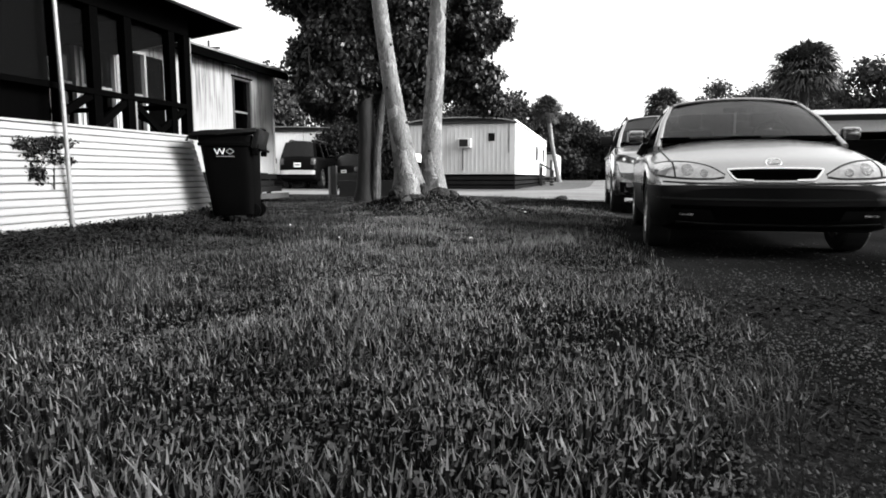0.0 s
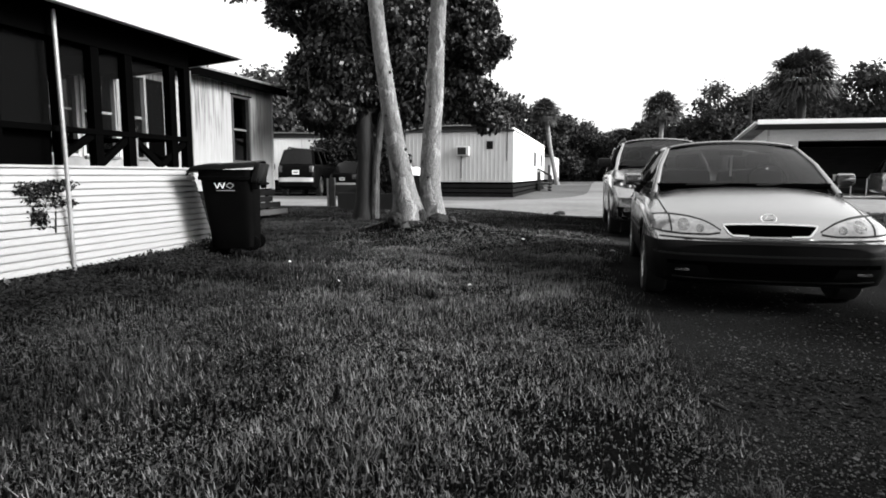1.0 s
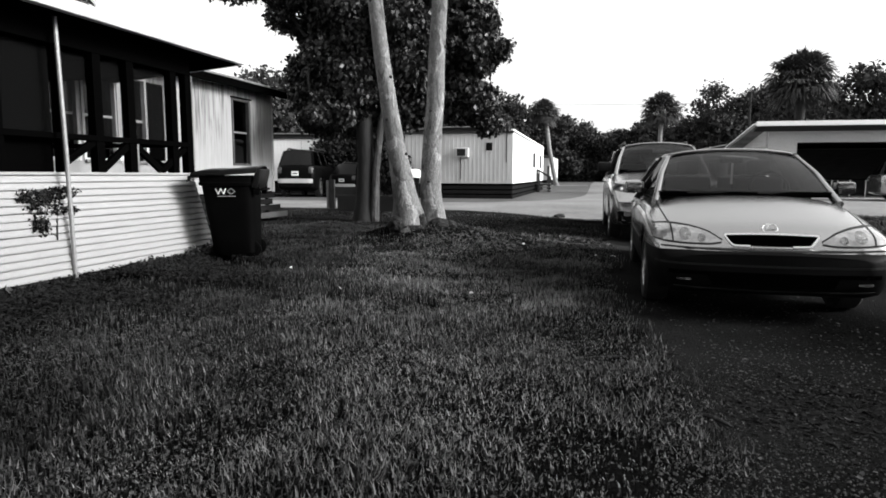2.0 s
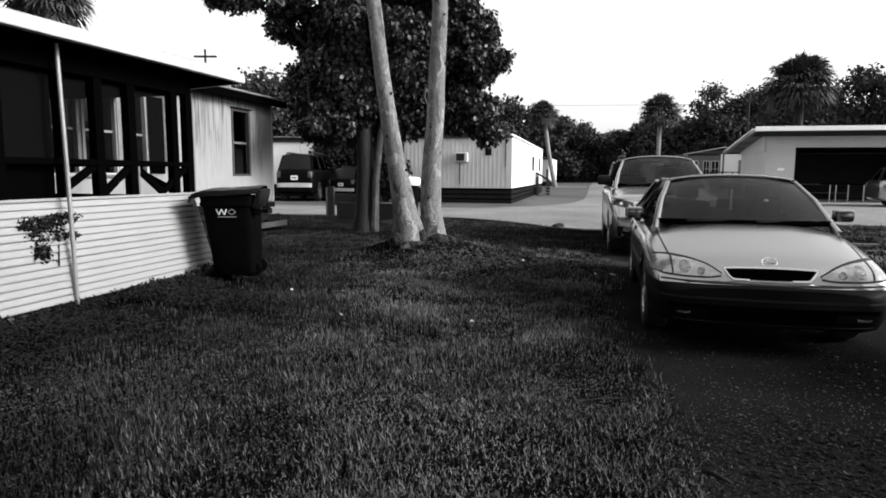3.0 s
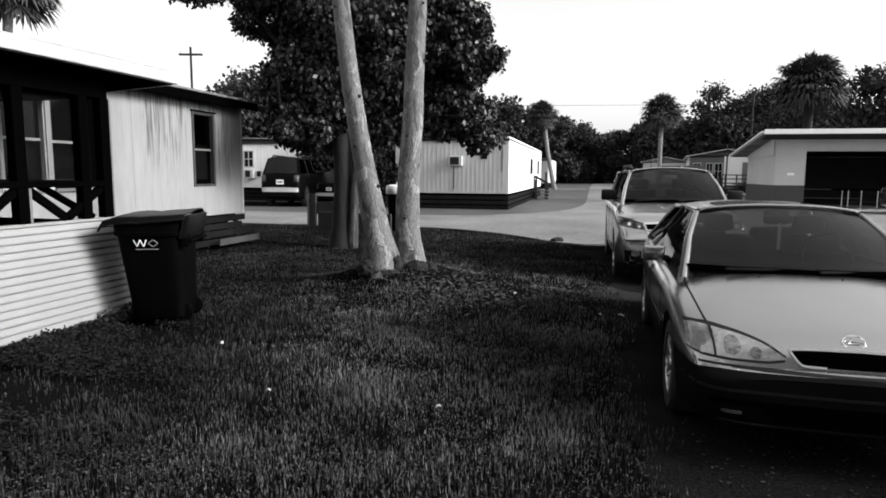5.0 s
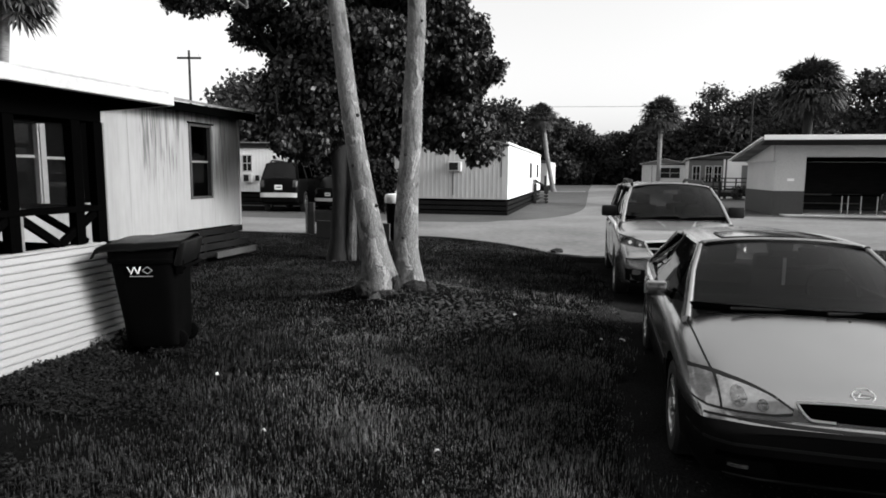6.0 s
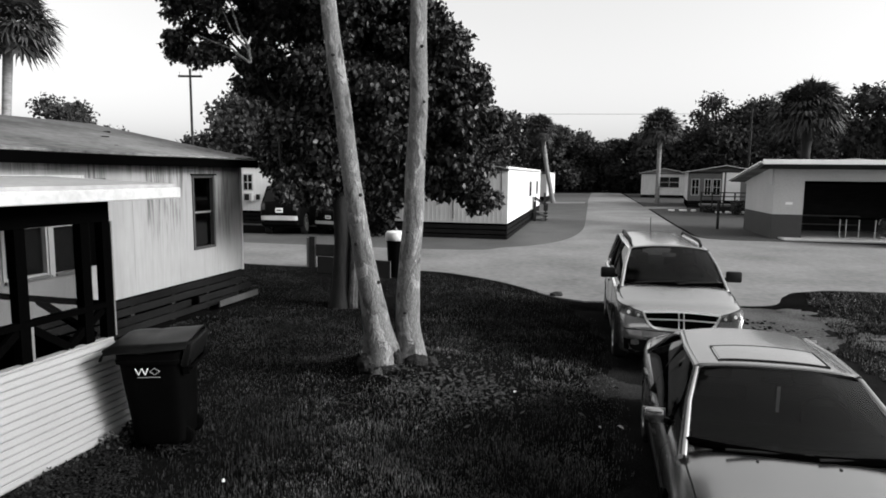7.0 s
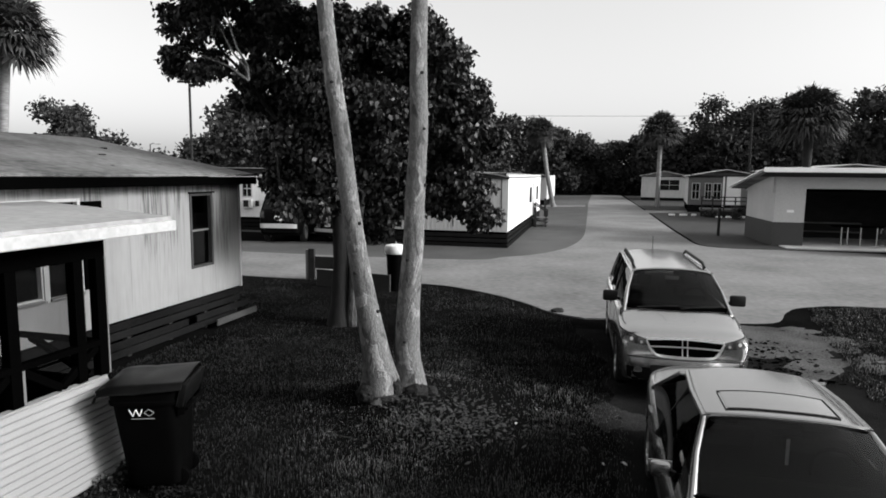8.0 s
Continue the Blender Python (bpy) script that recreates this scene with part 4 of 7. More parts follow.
def add_wheel(car, x, y, r, width, side, spokes):
    h = width / 2
    m = pose(x, y, r, 0, 0, 0 if side > 0 else 180)
    ri = r * 0.66
    tyre = part("wheel", lathe([(-h, ri), (-h, r * 0.93), (-h * 0.75, r), (h * 0.75, r), (h, r * 0.93), (h, ri * 1.03), (h * 0.8, ri)]), M_RUBBER, car, "black rubber tyre", smooth=True)
    tyre.matrix_local = m
    part("rim", lathe([(h * 0.9, ri * 1.02), (h * 0.95, ri * 0.90), (h * 0.35, ri * 0.84), (-h * 0.6, ri * 0.9), (-h * 0.6, ri)]), M_RIM, tyre, "alloy rim", smooth=True)
    bm = bmesh.new()
    for k in range(spokes):
        a = 2 * math.pi * k / spokes
        add_beam(bm, (h * 0.62, 0.02 * math.cos(a), 0.02 * math.sin(a)), (h * 0.78, ri * 0.92 * math.cos(a), ri * 0.92 * math.sin(a)), 0.055, 0.03, 0.006, up=(1, 0, 0))
    bmesh.ops.create_cone(bm, cap_ends=True, segments=16, radius1=0.065, radius2=0.05, depth=0.05, matrix=pose(h * 0.68, 0, 0, 0, 90, 0))
    part("spokes", bm, M_RIM, tyre, "alloy spokes", smooth=True)
    part("brake_disc", lathe([(-0.01, 0.03), (-0.01, ri * 0.7), (0.01, ri * 0.7), (0.01, 0.03)], 20), M_CARDARK, tyre)


def mirrored(p, s):
    return (s * p[0], p[1], p[2])


def add_cabin(car, paint, g, glass):
    """Roof, pillars, panes. g: half-widths and places of the cabin's corners."""
    A0, A1, C1, C0, crown = g["A0"], g["A1"], g["C1"], g["C0"], g["crown"]
    n = 14
    rows = []
    for j in range(n + 1):
        v = j / n
        y = A1[1] + (C1[1] - A1[1]) * v
        xw = A1[0] + (C1[0] - A1[0]) * v + 0.045
        ze = A1[2] + (C1[2] - A1[2]) * v + 0.004
        cz = crown * (0.80 + 0.20 * math.sin(math.pi * v))
        line = []
        for i in range(17):
            u = -1 + i / 8
            line.append((xw * u, y - 0.005 - 0.065 * (1 - u * u) * (1 - v) + g.get("tail_bow", 0.07) * (1 - u * u) * v, ze + cz * (1 - abs(u) ** 2.4) - 0.03 * (abs(u) > 0.99)))
        rows.append(line)
    roof = part("roof", add_grid(bmesh.new(), rows, -0.010), paint, car, smooth=True)
    def screen(lo, hi, bow, side):
        sheet_ = []
        for j in range(9):
            v = j / 8
            sheet_.append([(side * (lo[0] + (hi[0] - lo[0]) * v) * u, lo[1] + (hi[1] - lo[1]) * v + bow * (1 - u * u) * (1 - 0.4 * v), lo[2] + (hi[2] - lo[2]) * v + crown * 0.80 * (1 - abs(u) ** 2.4) * v + 0.018 * 4 * v * (1 - v)) for u in [k / 10 - 1 for k in range(21)]])
        return add_grid(bmesh.new(), sheet_, 0.006)
    part("windscreen", screen(A0, A1, -0.11, 1), glass, car, "windscreen glass", smooth=True)
    part("rear_window", screen(C0, C1, 0.10, -1), glass, car, "rear window glass", smooth=True)
    part("screen_surround", add_tube(bmesh.new(), [(A1[0] * u, A1[1] - 0.070 * (1 - u * u), A1[2] - 0.004 + crown * 0.80 * (1 - abs(u) ** 2.4)) for u in [k / 8 - 1 for k in range(17)]], 0.007, 6), M_CARDARK, car, smooth=True)
    part("roof_edge", add_tube(bmesh.new(), [((A1[0] + 0.02) * u, A1[1] + 0.030 - 0.070 * (1 - u * u), A1[2] + 0.004 + crown * 0.80 * (1 - abs(u) ** 2.4)) for u in [k / 8 - 1 for k in range(17)]], 0.024, 8), paint, car, smooth=True)
    part("cowl", add_tube(bmesh.new(), [(A0[0] * u, A0[1] - 0.118 * (1 - u * u), A0[2] - 0.004) for u in [k / 8 - 1 for k in range(17)]], 0.030, 6), M_BLACK, car, smooth=True)
    for s in (-1, 1):
        a0, a1, c0, c1 = (Vector(mirrored(p, s)) for p in (A0, A1, C0, C1))
        sx = Vector((s * 0.035, 0, 0))
        part("pillar", add_tube(bmesh.new(), [a0 + sx * 1.0 + Vector((0, -0.12, -0.09)), a0 * 0.5 + a1 * 0.5 + sx * 1.1, a1 + sx * 0.6 + Vector((0, 0.03, 0.0))], [0.040, 0.031, 0.027], 10), paint, car, smooth=True)
        part("pillar", beam(c0 + sx + Vector((0, -g["cwide"] / 2, -0.06)), c1 + sx * 0.4 + Vector((0, -g["cwide"] / 3, 0.0)), 0.05, g["cwide"], 0.015, up=(s, 0, 0)), paint, car, smooth=True)
        part("roof_rail", add_tube(bmesh.new(), [a1 + sx * 0.6, (a1 + c1) / 2 + sx * 1.2 + Vector((0, 0, 0.01)), c1 + sx * 0.4], 0.028, 8), paint, car, smooth=True)
        bf, br = g.get("belt", (0.06, 0.03))
        for y in g["posts"]:
            v = (y - A1[1]) / (C1[1] - A1[1])
            xt = s * (A1[0] + (C1[0] - A1[0]) * v + 0.035)
            part("pillar", beam((s * (A0[0] + bf + 0.012), y, A0[2] - 0.1), (xt, y + 0.04, A1[2]), 0.03, 0.075, 0.008, up=(s, 0, 0)), M_CARDARK, car, smooth=True)
        belt = [s * (A0[0] + bf), s * (C0[0] + br)]
        p = [(belt[0], A0[1] + 0.12, A0[2] - 0.03), (belt[1], C0[1] - g["cwide"] - 0.02, C0[2] - 0.02), (c1.x + s * 0.03, c1.y - 0.05, c1.z), (a1.x + s * 0.03, a1.y + 0.06, a1.z)]
        part("side_window", patch(*p, 8, 5, (s * 0.03, 0, 0)), M_SIDEGLASS, car, "side window glass", smooth=True)
        # mirror
        mx, my, mz = g["mirror"]
        mw, mh = g.get("mirror_size", (0.12, 0.085))
        bm = box(s * mx - mw, s * mx + mw, my - 0.06, my + 0.033, mz - mh, mz + mh, 0.03)
        mir = part("mirror", bm, g.get("mirror_mat", paint), car, smooth=True)
        part("mirror_arm", beam((s * (mx - 0.16), my + 0.02, mz - 0.06), (s * (mx - 0.03), my, mz - 0.02), 0.05, 0.03, 0.006, up=(0, 1, 0)), M_CARDARK, mir)
        part("mirror_glass", box(s * mx - 0.09, s * mx + 0.09, my + 0.034, my + 0.038, mz - 0.05, mz + 0.05), M_CHROME, mir)
    return roof


def add_seats(car, rows, z, wheel_at):
    for y, xs in rows:
        for x in xs:
            seat = part("seat", box(x - 0.24, x + 0.24, y - 0.07, y + 0.10, z - 0.35, z + 0.16, 0.05), M_SEAT, car, "grey cloth seat", smooth=True)
            part("headrest", box(x - 0.12, x + 0.12, y - 0.02, y + 0.09, z + 0.18, z + 0.34, 0.04), M_SEAT, seat, smooth=True)
    x, y, zz = wheel_at
    bm = bmesh.new()
    add_tube(bm, [(x + 0.18 * math.cos(a), y + 0.07 * math.sin(a), zz + 0.165 * math.sin(a)) for a in [2 * math.pi * k / 20 for k in range(21)]], 0.016, 6, cap=False)
    part("steering_wheel", bm, M_CARDARK, car, smooth=True)


M_TAIL = mat("dark tail lamp", 0.04, 0.2, big=(9, 0.3), fine=(45, 0.3), bump=0.1)
M_BOWL = mat("lamp reflector", 0.28, 0.2, metal=0.8, big=(20, 0.5), fine=(60, 0.4), bump=0.2)
M_LOWER = mat("near-black lower car colour", 0.004, 0.45, bump=0.0, spec=0.06)


def sedan():
    L, W = 4.83, 0.895
    car = thing("sedan", pose(3.09, 7.04, -0.03, 0, 0, -14.5), "silver four-door sedan parked on the bare drive", "car")
    f = -L / 2
    stations = [f, f + 0.012, f + 0.04, f + 0.075, f + 0.10, f + 0.13, f + 0.17, f + 0.22, f + 0.3, f + 0.42, f + 0.6, f + 0.85, f + 1.1, f + 1.35, -0.6, 0.0, 0.6, 1.2, 1.5, 1.75, 2.0, 2.15, 2.27, 2.34, 2.385, 2.41]
    bm = loft_body(L, W,
                   [(f, 0.74), (f + 0.04, 0.84), (f + 0.12, 0.915), (f + 0.3, 0.962), (f + 0.6, 0.988), (f + 1.1, 1.0), (0.9, 1.0), (1.7, 0.97), (2.2, 0.90), (2.41, 0.74)],
                   [(f, 0.30), (f + 0.05, 0.245), (f + 0.3, 0.20), (f + 0.8, 0.19), (1.6, 0.19), (2.2, 0.24), (2.41, 0.33)],
                   [(f, 0.53), (f + 0.075, 0.60), (f + 0.12, 0.68), (f + 0.3, 0.76), (f + 1.1, 0.945), (0, 0.96), (1.5, 0.98), (2.2, 0.95), (2.41, 0.62)],
                   [(f, 0.545), (f + 0.03, 0.575), (f + 0.075, 0.590), (f + 0.10, 0.64), (f + 0.13, 0.70), (f + 0.22, 0.755), (f + 0.42, 0.815), (f + 0.8, 0.905), (f + 1.15, 0.968), (f + 1.4, 0.975), (1.3, 0.985), (1.6, 1.0), (2.1, 1.0), (2.27, 0.97), (2.385, 0.80), (2.41, 0.66)],
                   [(f, 3.6), (f + 0.3, 3.0), (f + 0.7, 2.7), (f + 1.2, 2.6), (0.0, 2.8), (1.5, 2.8), (2.41, 3.2)], stations)
    axles = (f + 0.93, f + 0.93 + 2.67)
    bm = cut_arches(bm, axles, 0.365, 0.60, 0.33)
    skin = Skin(bm)
    # two-tone split by height; the near-black lower half also holds painted shade
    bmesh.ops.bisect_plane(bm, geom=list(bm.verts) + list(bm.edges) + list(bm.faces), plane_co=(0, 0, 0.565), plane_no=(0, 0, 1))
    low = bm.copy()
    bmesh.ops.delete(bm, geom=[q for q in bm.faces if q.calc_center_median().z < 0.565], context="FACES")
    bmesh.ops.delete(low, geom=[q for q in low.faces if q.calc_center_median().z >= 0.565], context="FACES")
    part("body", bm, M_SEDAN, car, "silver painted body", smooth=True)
    part("lower_body", low, M_LOWER, car, "dark two-tone lower body and bumpers with shade in the colour", smooth=True)
    g = dict(A0=(0.745, -1.16, 0.975), A1=(0.575, -0.51, 1.345), C1=(0.555, 0.74, 1.335), C0=(0.74, 1.44, 0.995), crown=0.062, cwide=0.17, belt=(0.12, 0.09), posts=(0.16,), mirror=(0.955, -0.86, 1.03), mirror_size=(0.08, 0.058))
    roof = add_cabin(car, M_SEDAN, g, M_GLASS)
    tree = Skin(bmesh_of(roof))
    part("sunroof", tree.area([(-0.40, -0.385), (0.0, -0.40), (0.40, -0.385)], [(-0.40, 0.005), (0.0, 0.015), (0.40, 0.005)], "top", 0.008), M_SUNROOF, roof, "flush glossy sunroof panel", smooth=True)
    for pts in ([(-0.42, -0.41), (0.0, -0.425), (0.42, -0.41)], [(-0.42, 0.028), (0.0, 0.038), (0.42, 0.028)], [(-0.42, -0.41), (-0.422, -0.2), (-0.42, 0.028)], [(0.42, -0.41), (0.422, -0.2), (0.42, 0.028)]):
        part("sunroof_seal", tree.seam(pts, 0.006, "top", 0.009, 20), M_CARDARK, roof)
    for s in (-1, 1):
        lamp = part("headlight", skin.area([(0.355, 0.640), (0.46, 0.700), (0.60, 0.735), (0.712, 0.744)], [(0.355, 0.628), (0.46, 0.616), (0.60, 0.618), (0.706, 0.626)], "front", 0.006, flip=s), M_LENS, car, "clear headlight", smooth=True)
        part("turn_lamp", skin.area([(0.724, 0.744), (0.78, 0.742), (0.84, 0.730)], [(0.716, 0.627), (0.78, 0.634), (0.845, 0.645)], "front", 0.006, flip=s), M_LENS, car, "pale corner lamp", smooth=True)
        part("lamp_seam", skin.seam([(0.350, 0.642), (0.46, 0.707), (0.60, 0.743), (0.72, 0.752), (0.84, 0.738)], 0.014, "front", 0.003, flip=s), M_CARDARK, car)
        part("hood_seam", skin.seam([(0.705, f + 0.27), (0.73, f + 0.45), (0.755, f + 0.8), (0.775, f + 1.22)], 0.012, "top", 0.002, flip=s), M_CARDARK, car)
        for u, v, r in ((0.50, 0.655, 0.030), (0.62, 0.680, 0.044)):
            bowl = part("lamp_bowl", skin.disc(s * u, v, r, "front", 0.009), M_BOWL, lamp, "dark round reflector", smooth=True)
        part("lower_seam", skin.seam([(0.355, 0.624), (0.46, 0.611), (0.60, 0.613), (0.71, 0.621), (0.845, 0.640)], 0.010, "front", 0.007, flip=s), M_CARDARK, car)
        part("lamp_gap", skin.seam([(0.716, 0.744), (0.714, 0.68), (0.710, 0.626)], 0.012, "front", 0.009, flip=s), M_CARDARK, car)
        part("fog_lamp", skin.area([(0.58, 0.350), (0.63, 0.350), (0.68, 0.352)], [(0.58, 0.334), (0.63, 0.334), (0.68, 0.336)], "front", 0.010, flip=s), M_BOWL, car, "clear fog lamp", smooth=True)
        side = "right" if s > 0 else "left"
        for pts in ([(-0.92, 0.86), (-0.90, 0.6), (-0.86, 0.3)], [(0.22, 0.9), (0.23, 0.6), (0.22, 0.3)], [(1.02, 0.9), (1.10, 0.66), (1.0, 0.55)], [(-0.86, 0.27), (0.0, 0.26), (0.95, 0.27)]):
            part("door_seam", skin.seam(pts, 0.010, side, 0.002), M_CARDARK, car)
        part("side_moulding", skin.seam([(f + 1.32, 0.52), (0.0, 0.52), (1.0, 0.52)], 0.05, side, 0.010), M_CARDARK, car)
        for y in (0.05, 0.92):
            part("door_handle", skin.seam([(y, 0.80), (y + 0.18, 0.805)], 0.035, side, 0.022), M_SEDAN, car)
    gr = part("grille", skin.area([(-0.325, 0.678), (0, 0.686), (0.325, 0.678)], [(-0.262, 0.606), (0, 0.602), (0.262, 0.606)], "front", 0.004), M_BLACK, car, "black grille opening")
    part("chrome_surround", skin.seam([(-0.15, 0.600), (-0.262, 0.604), (-0.330, 0.682), (0, 0.692), (0.330, 0.682), (0.262, 0.604), (0.15, 0.600)], 0.011, "front", 0.010, 60), M_CHROME, gr, "chrome grille surround")
    for z in (0.622, 0.640, 0.658):
        part("slat", skin.seam([(-0.29, z), (0, z), (0.29, z)], 0.006, "front", 0.008), M_BLACK, gr)
    bm = bmesh.new()
    p, n = skin.at(0, 0.735, "front")
    add_tube(bm, [(0.055 * math.cos(a), p.y - 0.012 + 0.02 * math.sin(a), p.z + 0.032 * math.sin(a)) for a in [2 * math.pi * k / 24 for k in range(25)]], 0.005, 6, cap=False)
    add_tube(bm, [(-0.01, p.y - 0.004, p.z + 0.02), (-0.03, p.y - 0.016, p.z - 0.008), (0.03, p.y - 0.016, p.z - 0.008)], 0.005, 6)
    part("hood_emblem", bm, M_CHROME, car, "small oval chrome emblem", smooth=True)
    part("bumper_seam", skin.seam([(-0.80, 0.592), (-0.5, 0.578), (0, 0.572), (0.5, 0.578), (0.80, 0.592)], 0.012, "front", 0.003, 40), M_CARDARK, car)
    part("bumper_strip", skin.seam([(-0.86, 0.47), (-0.5, 0.46), (0, 0.455), (0.5, 0.46), (0.86, 0.47)], 0.016, "front", 0.004, 40), M_CARDARK, car)
    part("air_intake", skin.area([(-0.46, 0.385), (0, 0.385), (0.46, 0.385)], [(-0.42, 0.305), (0, 0.302), (0.42, 0.305)], "front", 0.010), M_BLACK, car, "black lower air intake")
    part("bumper_lip", skin.seam([(-0.70, 0.285), (-0.35, 0.272), (0.0, 0.268), (0.35, 0.272), (0.70, 0.285)], 0.010, "front", 0.012, 40), M_CARDARK, car, "thin dark bumper lip")
    part("bumper_groove", skin.seam([(-0.74, 0.40), (-0.35, 0.392), (0.0, 0.39), (0.35, 0.392), (0.74, 0.40)], 0.030, "front", 0.003, 40), M_BLACK, car, "black bumper groove")
    for x in (-0.30, 0.22):
        p, n = skin.at(x, -1.36, "top")
        part("washer_jet", box(x - 0.009, x + 0.009, -1.37, -1.35, p.z - 0.004, p.z + 0.006, 0.002), M_CARDARK, car)
    for a, b in (((-0.50, -1.30, 0.985), (0.08, -1.27, 0.99)), ((0.10, -1.31, 0.985), (0.64, -1.20, 0.99))):
        part("wiper", beam(a, b, 0.018, 0.015, 0.003), M_CARDARK, car)
    part("dashboard", box(-0.70, 0.70, -1.10, -0.70, 0.94, 0.99, 0.02), M_CARDARK, car, smooth=True)
    part("cabin_floor", box(-0.72, 0.72, -0.72, 1.38, 0.92, 0.992, 0.01), M_CARDARK, car)
    part("parcel_shelf", box(-0.60, 0.60, 1.05, 1.40, 0.95, 1.005, 0.01), M_SEAT, car)
    add_seats(car, ((-0.10, (-0.36, 0.36)), (0.92, (-0.36, 0.36))), 0.97, (0.36, -0.58, 1.02))
    part("inner_mirror", box(-0.11, 0.11, -0.58, -0.555, 1.27, 1.325, 0.012), M_CARDARK, car, smooth=True)
    # upright white strip added just behind the windscreen
    part("air_freshener", box(-0.012, 0.012, -0.62, -0.614, 1.06, 1.27), M_WHITE, car, "thin white strip behind the windscreen")
    for i, y in enumerate(axles):
        for s in (-1, 1):
            add_wheel(car, s * 0.775, y, 0.322, 0.205, s, 5)
    return car


def bmesh_of(ob):
    bm = bmesh.new()
    bm.from_mesh(ob.data)
    return bm


def crossover(name, m, label, paint, glass, rear_plate=False):
    L, W = 4.89, 0.915
    car = thing(name, m, label, "car")
    f = -L / 2
    stations = [f, f + 0.015, f + 0.04, f + 0.07, f + 0.10, f + 0.14, f + 0.19, f + 0.26, f + 0.36, f + 0.55, f + 0.8, f + 1.05, f + 1.25, -0.8, 0.0, 0.8, 1.5, 2.0, 2.2, 2.33, 2.40, 2.43, 2.445]
    bm = loft_body(L, W,
                   [(f, 0.82), (f + 0.04, 0.89), (f + 0.12, 0.945), (f + 0.3, 0.98), (f + 0.6, 0.995), (f + 1.1, 1.0), (1.5, 1.0), (2.0, 0.985), (2.33, 0.93), (2.445, 0.82)],
                   [(f, 0.33), (f + 0.05, 0.28), (f + 0.3, 0.24), (1.6, 0.24), (2.2, 0.28), (2.445, 0.38)],
                   [(f, 0.63), (f + 0.07, 0.74), (f + 0.12, 0.86), (f + 0.3, 0.97), (f + 1.1, 1.12), (0, 1.13), (2.2, 1.14), (2.445, 1.0)],
                   [(f, 0.66), (f + 0.03, 0.72), (f + 0.06, 0.83), (f + 0.10, 0.935), (f + 0.14, 0.97), (f + 0.26, 1.01), (f + 0.55, 1.06), (f + 0.75, 1.11), (f + 0.95, 1.16), (f + 1.3, 1.17), (2.0, 1.15), (2.3, 1.15), (2.40, 1.10), (2.445, 1.02)],
                   [(f, 6.0), (f + 0.3, 5.0), (f + 1.2, 4.4), (2.445, 5.0)], stations)
    axles = (f + 0.95, f + 0.95 + 2.89)
    bm = cut_arches(bm, axles, 0.40, 0.60, 0.36)
    skin = Skin(bm)
    part("body", bm, paint, car, smooth=True)
    g = dict(A0=(0.765, -1.40, 1.165), A1=(0.60, -0.78, 1.60), C1=(0.60, 1.98, 1.60), C0=(0.73, 2.30, 1.13), crown=0.075, cwide=0.15, posts=(0.10, 1.05), mirror=(0.99, -1.02, 1.24), mirror_mat=M_CARDARK, tail_bow=0.05)
    roof = add_cabin(car, paint, g, glass)
    for s in (-1, 1):
        part("roof_bar", add_tube(bmesh.new(), [(s * 0.585, -0.35, 1.645), (s * 0.585, -0.18, 1.705), (s * 0.58, 1.5, 1.715), (s * 0.575, 1.68, 1.655)], 0.027, 8), M_CARDARK, car, "black roof rail", smooth=True)
        part("headlight", skin.area([(0.555, 0.862), (0.66, 0.900), (0.76, 0.928), (0.885, 0.945)], [(0.50, 0.795), (0.62, 0.802), (0.76, 0.822), (0.885, 0.850)], "front", 0.006, flip=s), M_DARKLENS, car, "clear headlight", smooth=True)
        for u, v, r in ((0.60, 0.835, 0.020), (0.74, 0.868, 0.024)):
            part("lamp_bowl", skin.disc(s * u, v, r, "front", 0.009), M_CHROME, car, "bright round reflector", smooth=True)
        part("lamp_seam", skin.seam([(0.495, 0.79), (0.545, 0.868), (0.66, 0.908), (0.76, 0.936), (0.885, 0.953)], 0.014, "front", 0.006, flip=s), M_CARDARK, car)
        part("lamp_bezel", skin.seam([(0.66, 0.806), (0.67, 0.85), (0.66, 0.898)], 0.03, "front", 0.009, flip=s), M_CARDARK, car)
        part("hood_seam", skin.seam([(0.80, f + 0.42), (0.83, f + 0.6), (0.835, f + 0.8), (0.83, f + 1.0)], 0.012, "top", 0.002, flip=s), M_CARDARK, car)
        part("hood_crease", skin.seam([(0.20, f + 0.55), (0.26, f + 0.75), (0.30, f + 0.92)], 0.022, "top", 0.004, flip=s), paint, car)
        part("fog_lamp", skin.area([(0.58, 0.49), (0.64, 0.50), (0.70, 0.49)], [(0.58, 0.43), (0.64, 0.42), (0.70, 0.43)], "front", 0.008, flip=s), M_BOWL, car, "round fog lamp", smooth=True)
        side = "right" if s > 0 else "left"
        for pts in ([(-1.0, 1.05), (-0.98, 0.7), (-0.95, 0.35)], [(0.18, 1.1), (0.19, 0.7), (0.18, 0.35)], [(1.15, 1.1), (1.2, 0.85), (1.05, 0.6)], [(-0.95, 0.34), (0.1, 0.34), (1.0, 0.34)]):
            part("door_seam", skin.seam(pts, 0.010, side, 0.002), M_CARDARK, car)
        part("sill_cladding", skin.seam([(-1.0, 0.30), (0.0, 0.30), (0.98, 0.30)], 0.09, side, 0.012), M_CARDARK, car)
        for y in (0.0, 0.98):
            part("door_handle", skin.seam([(y, 0.96), (y + 0.19, 0.965)], 0.04, side, 0.024), paint, car)
        part("tail_lamp", skin.area([(0.62, 1.06), (0.72, 1.07), (0.80, 1.05)], [(0.62, 0.85), (0.72, 0.85), (0.80, 0.86)], "rear", 0.008, flip=s), M_TAIL if rear_plate else M_LENS, car, "tail lamp", smooth=True)
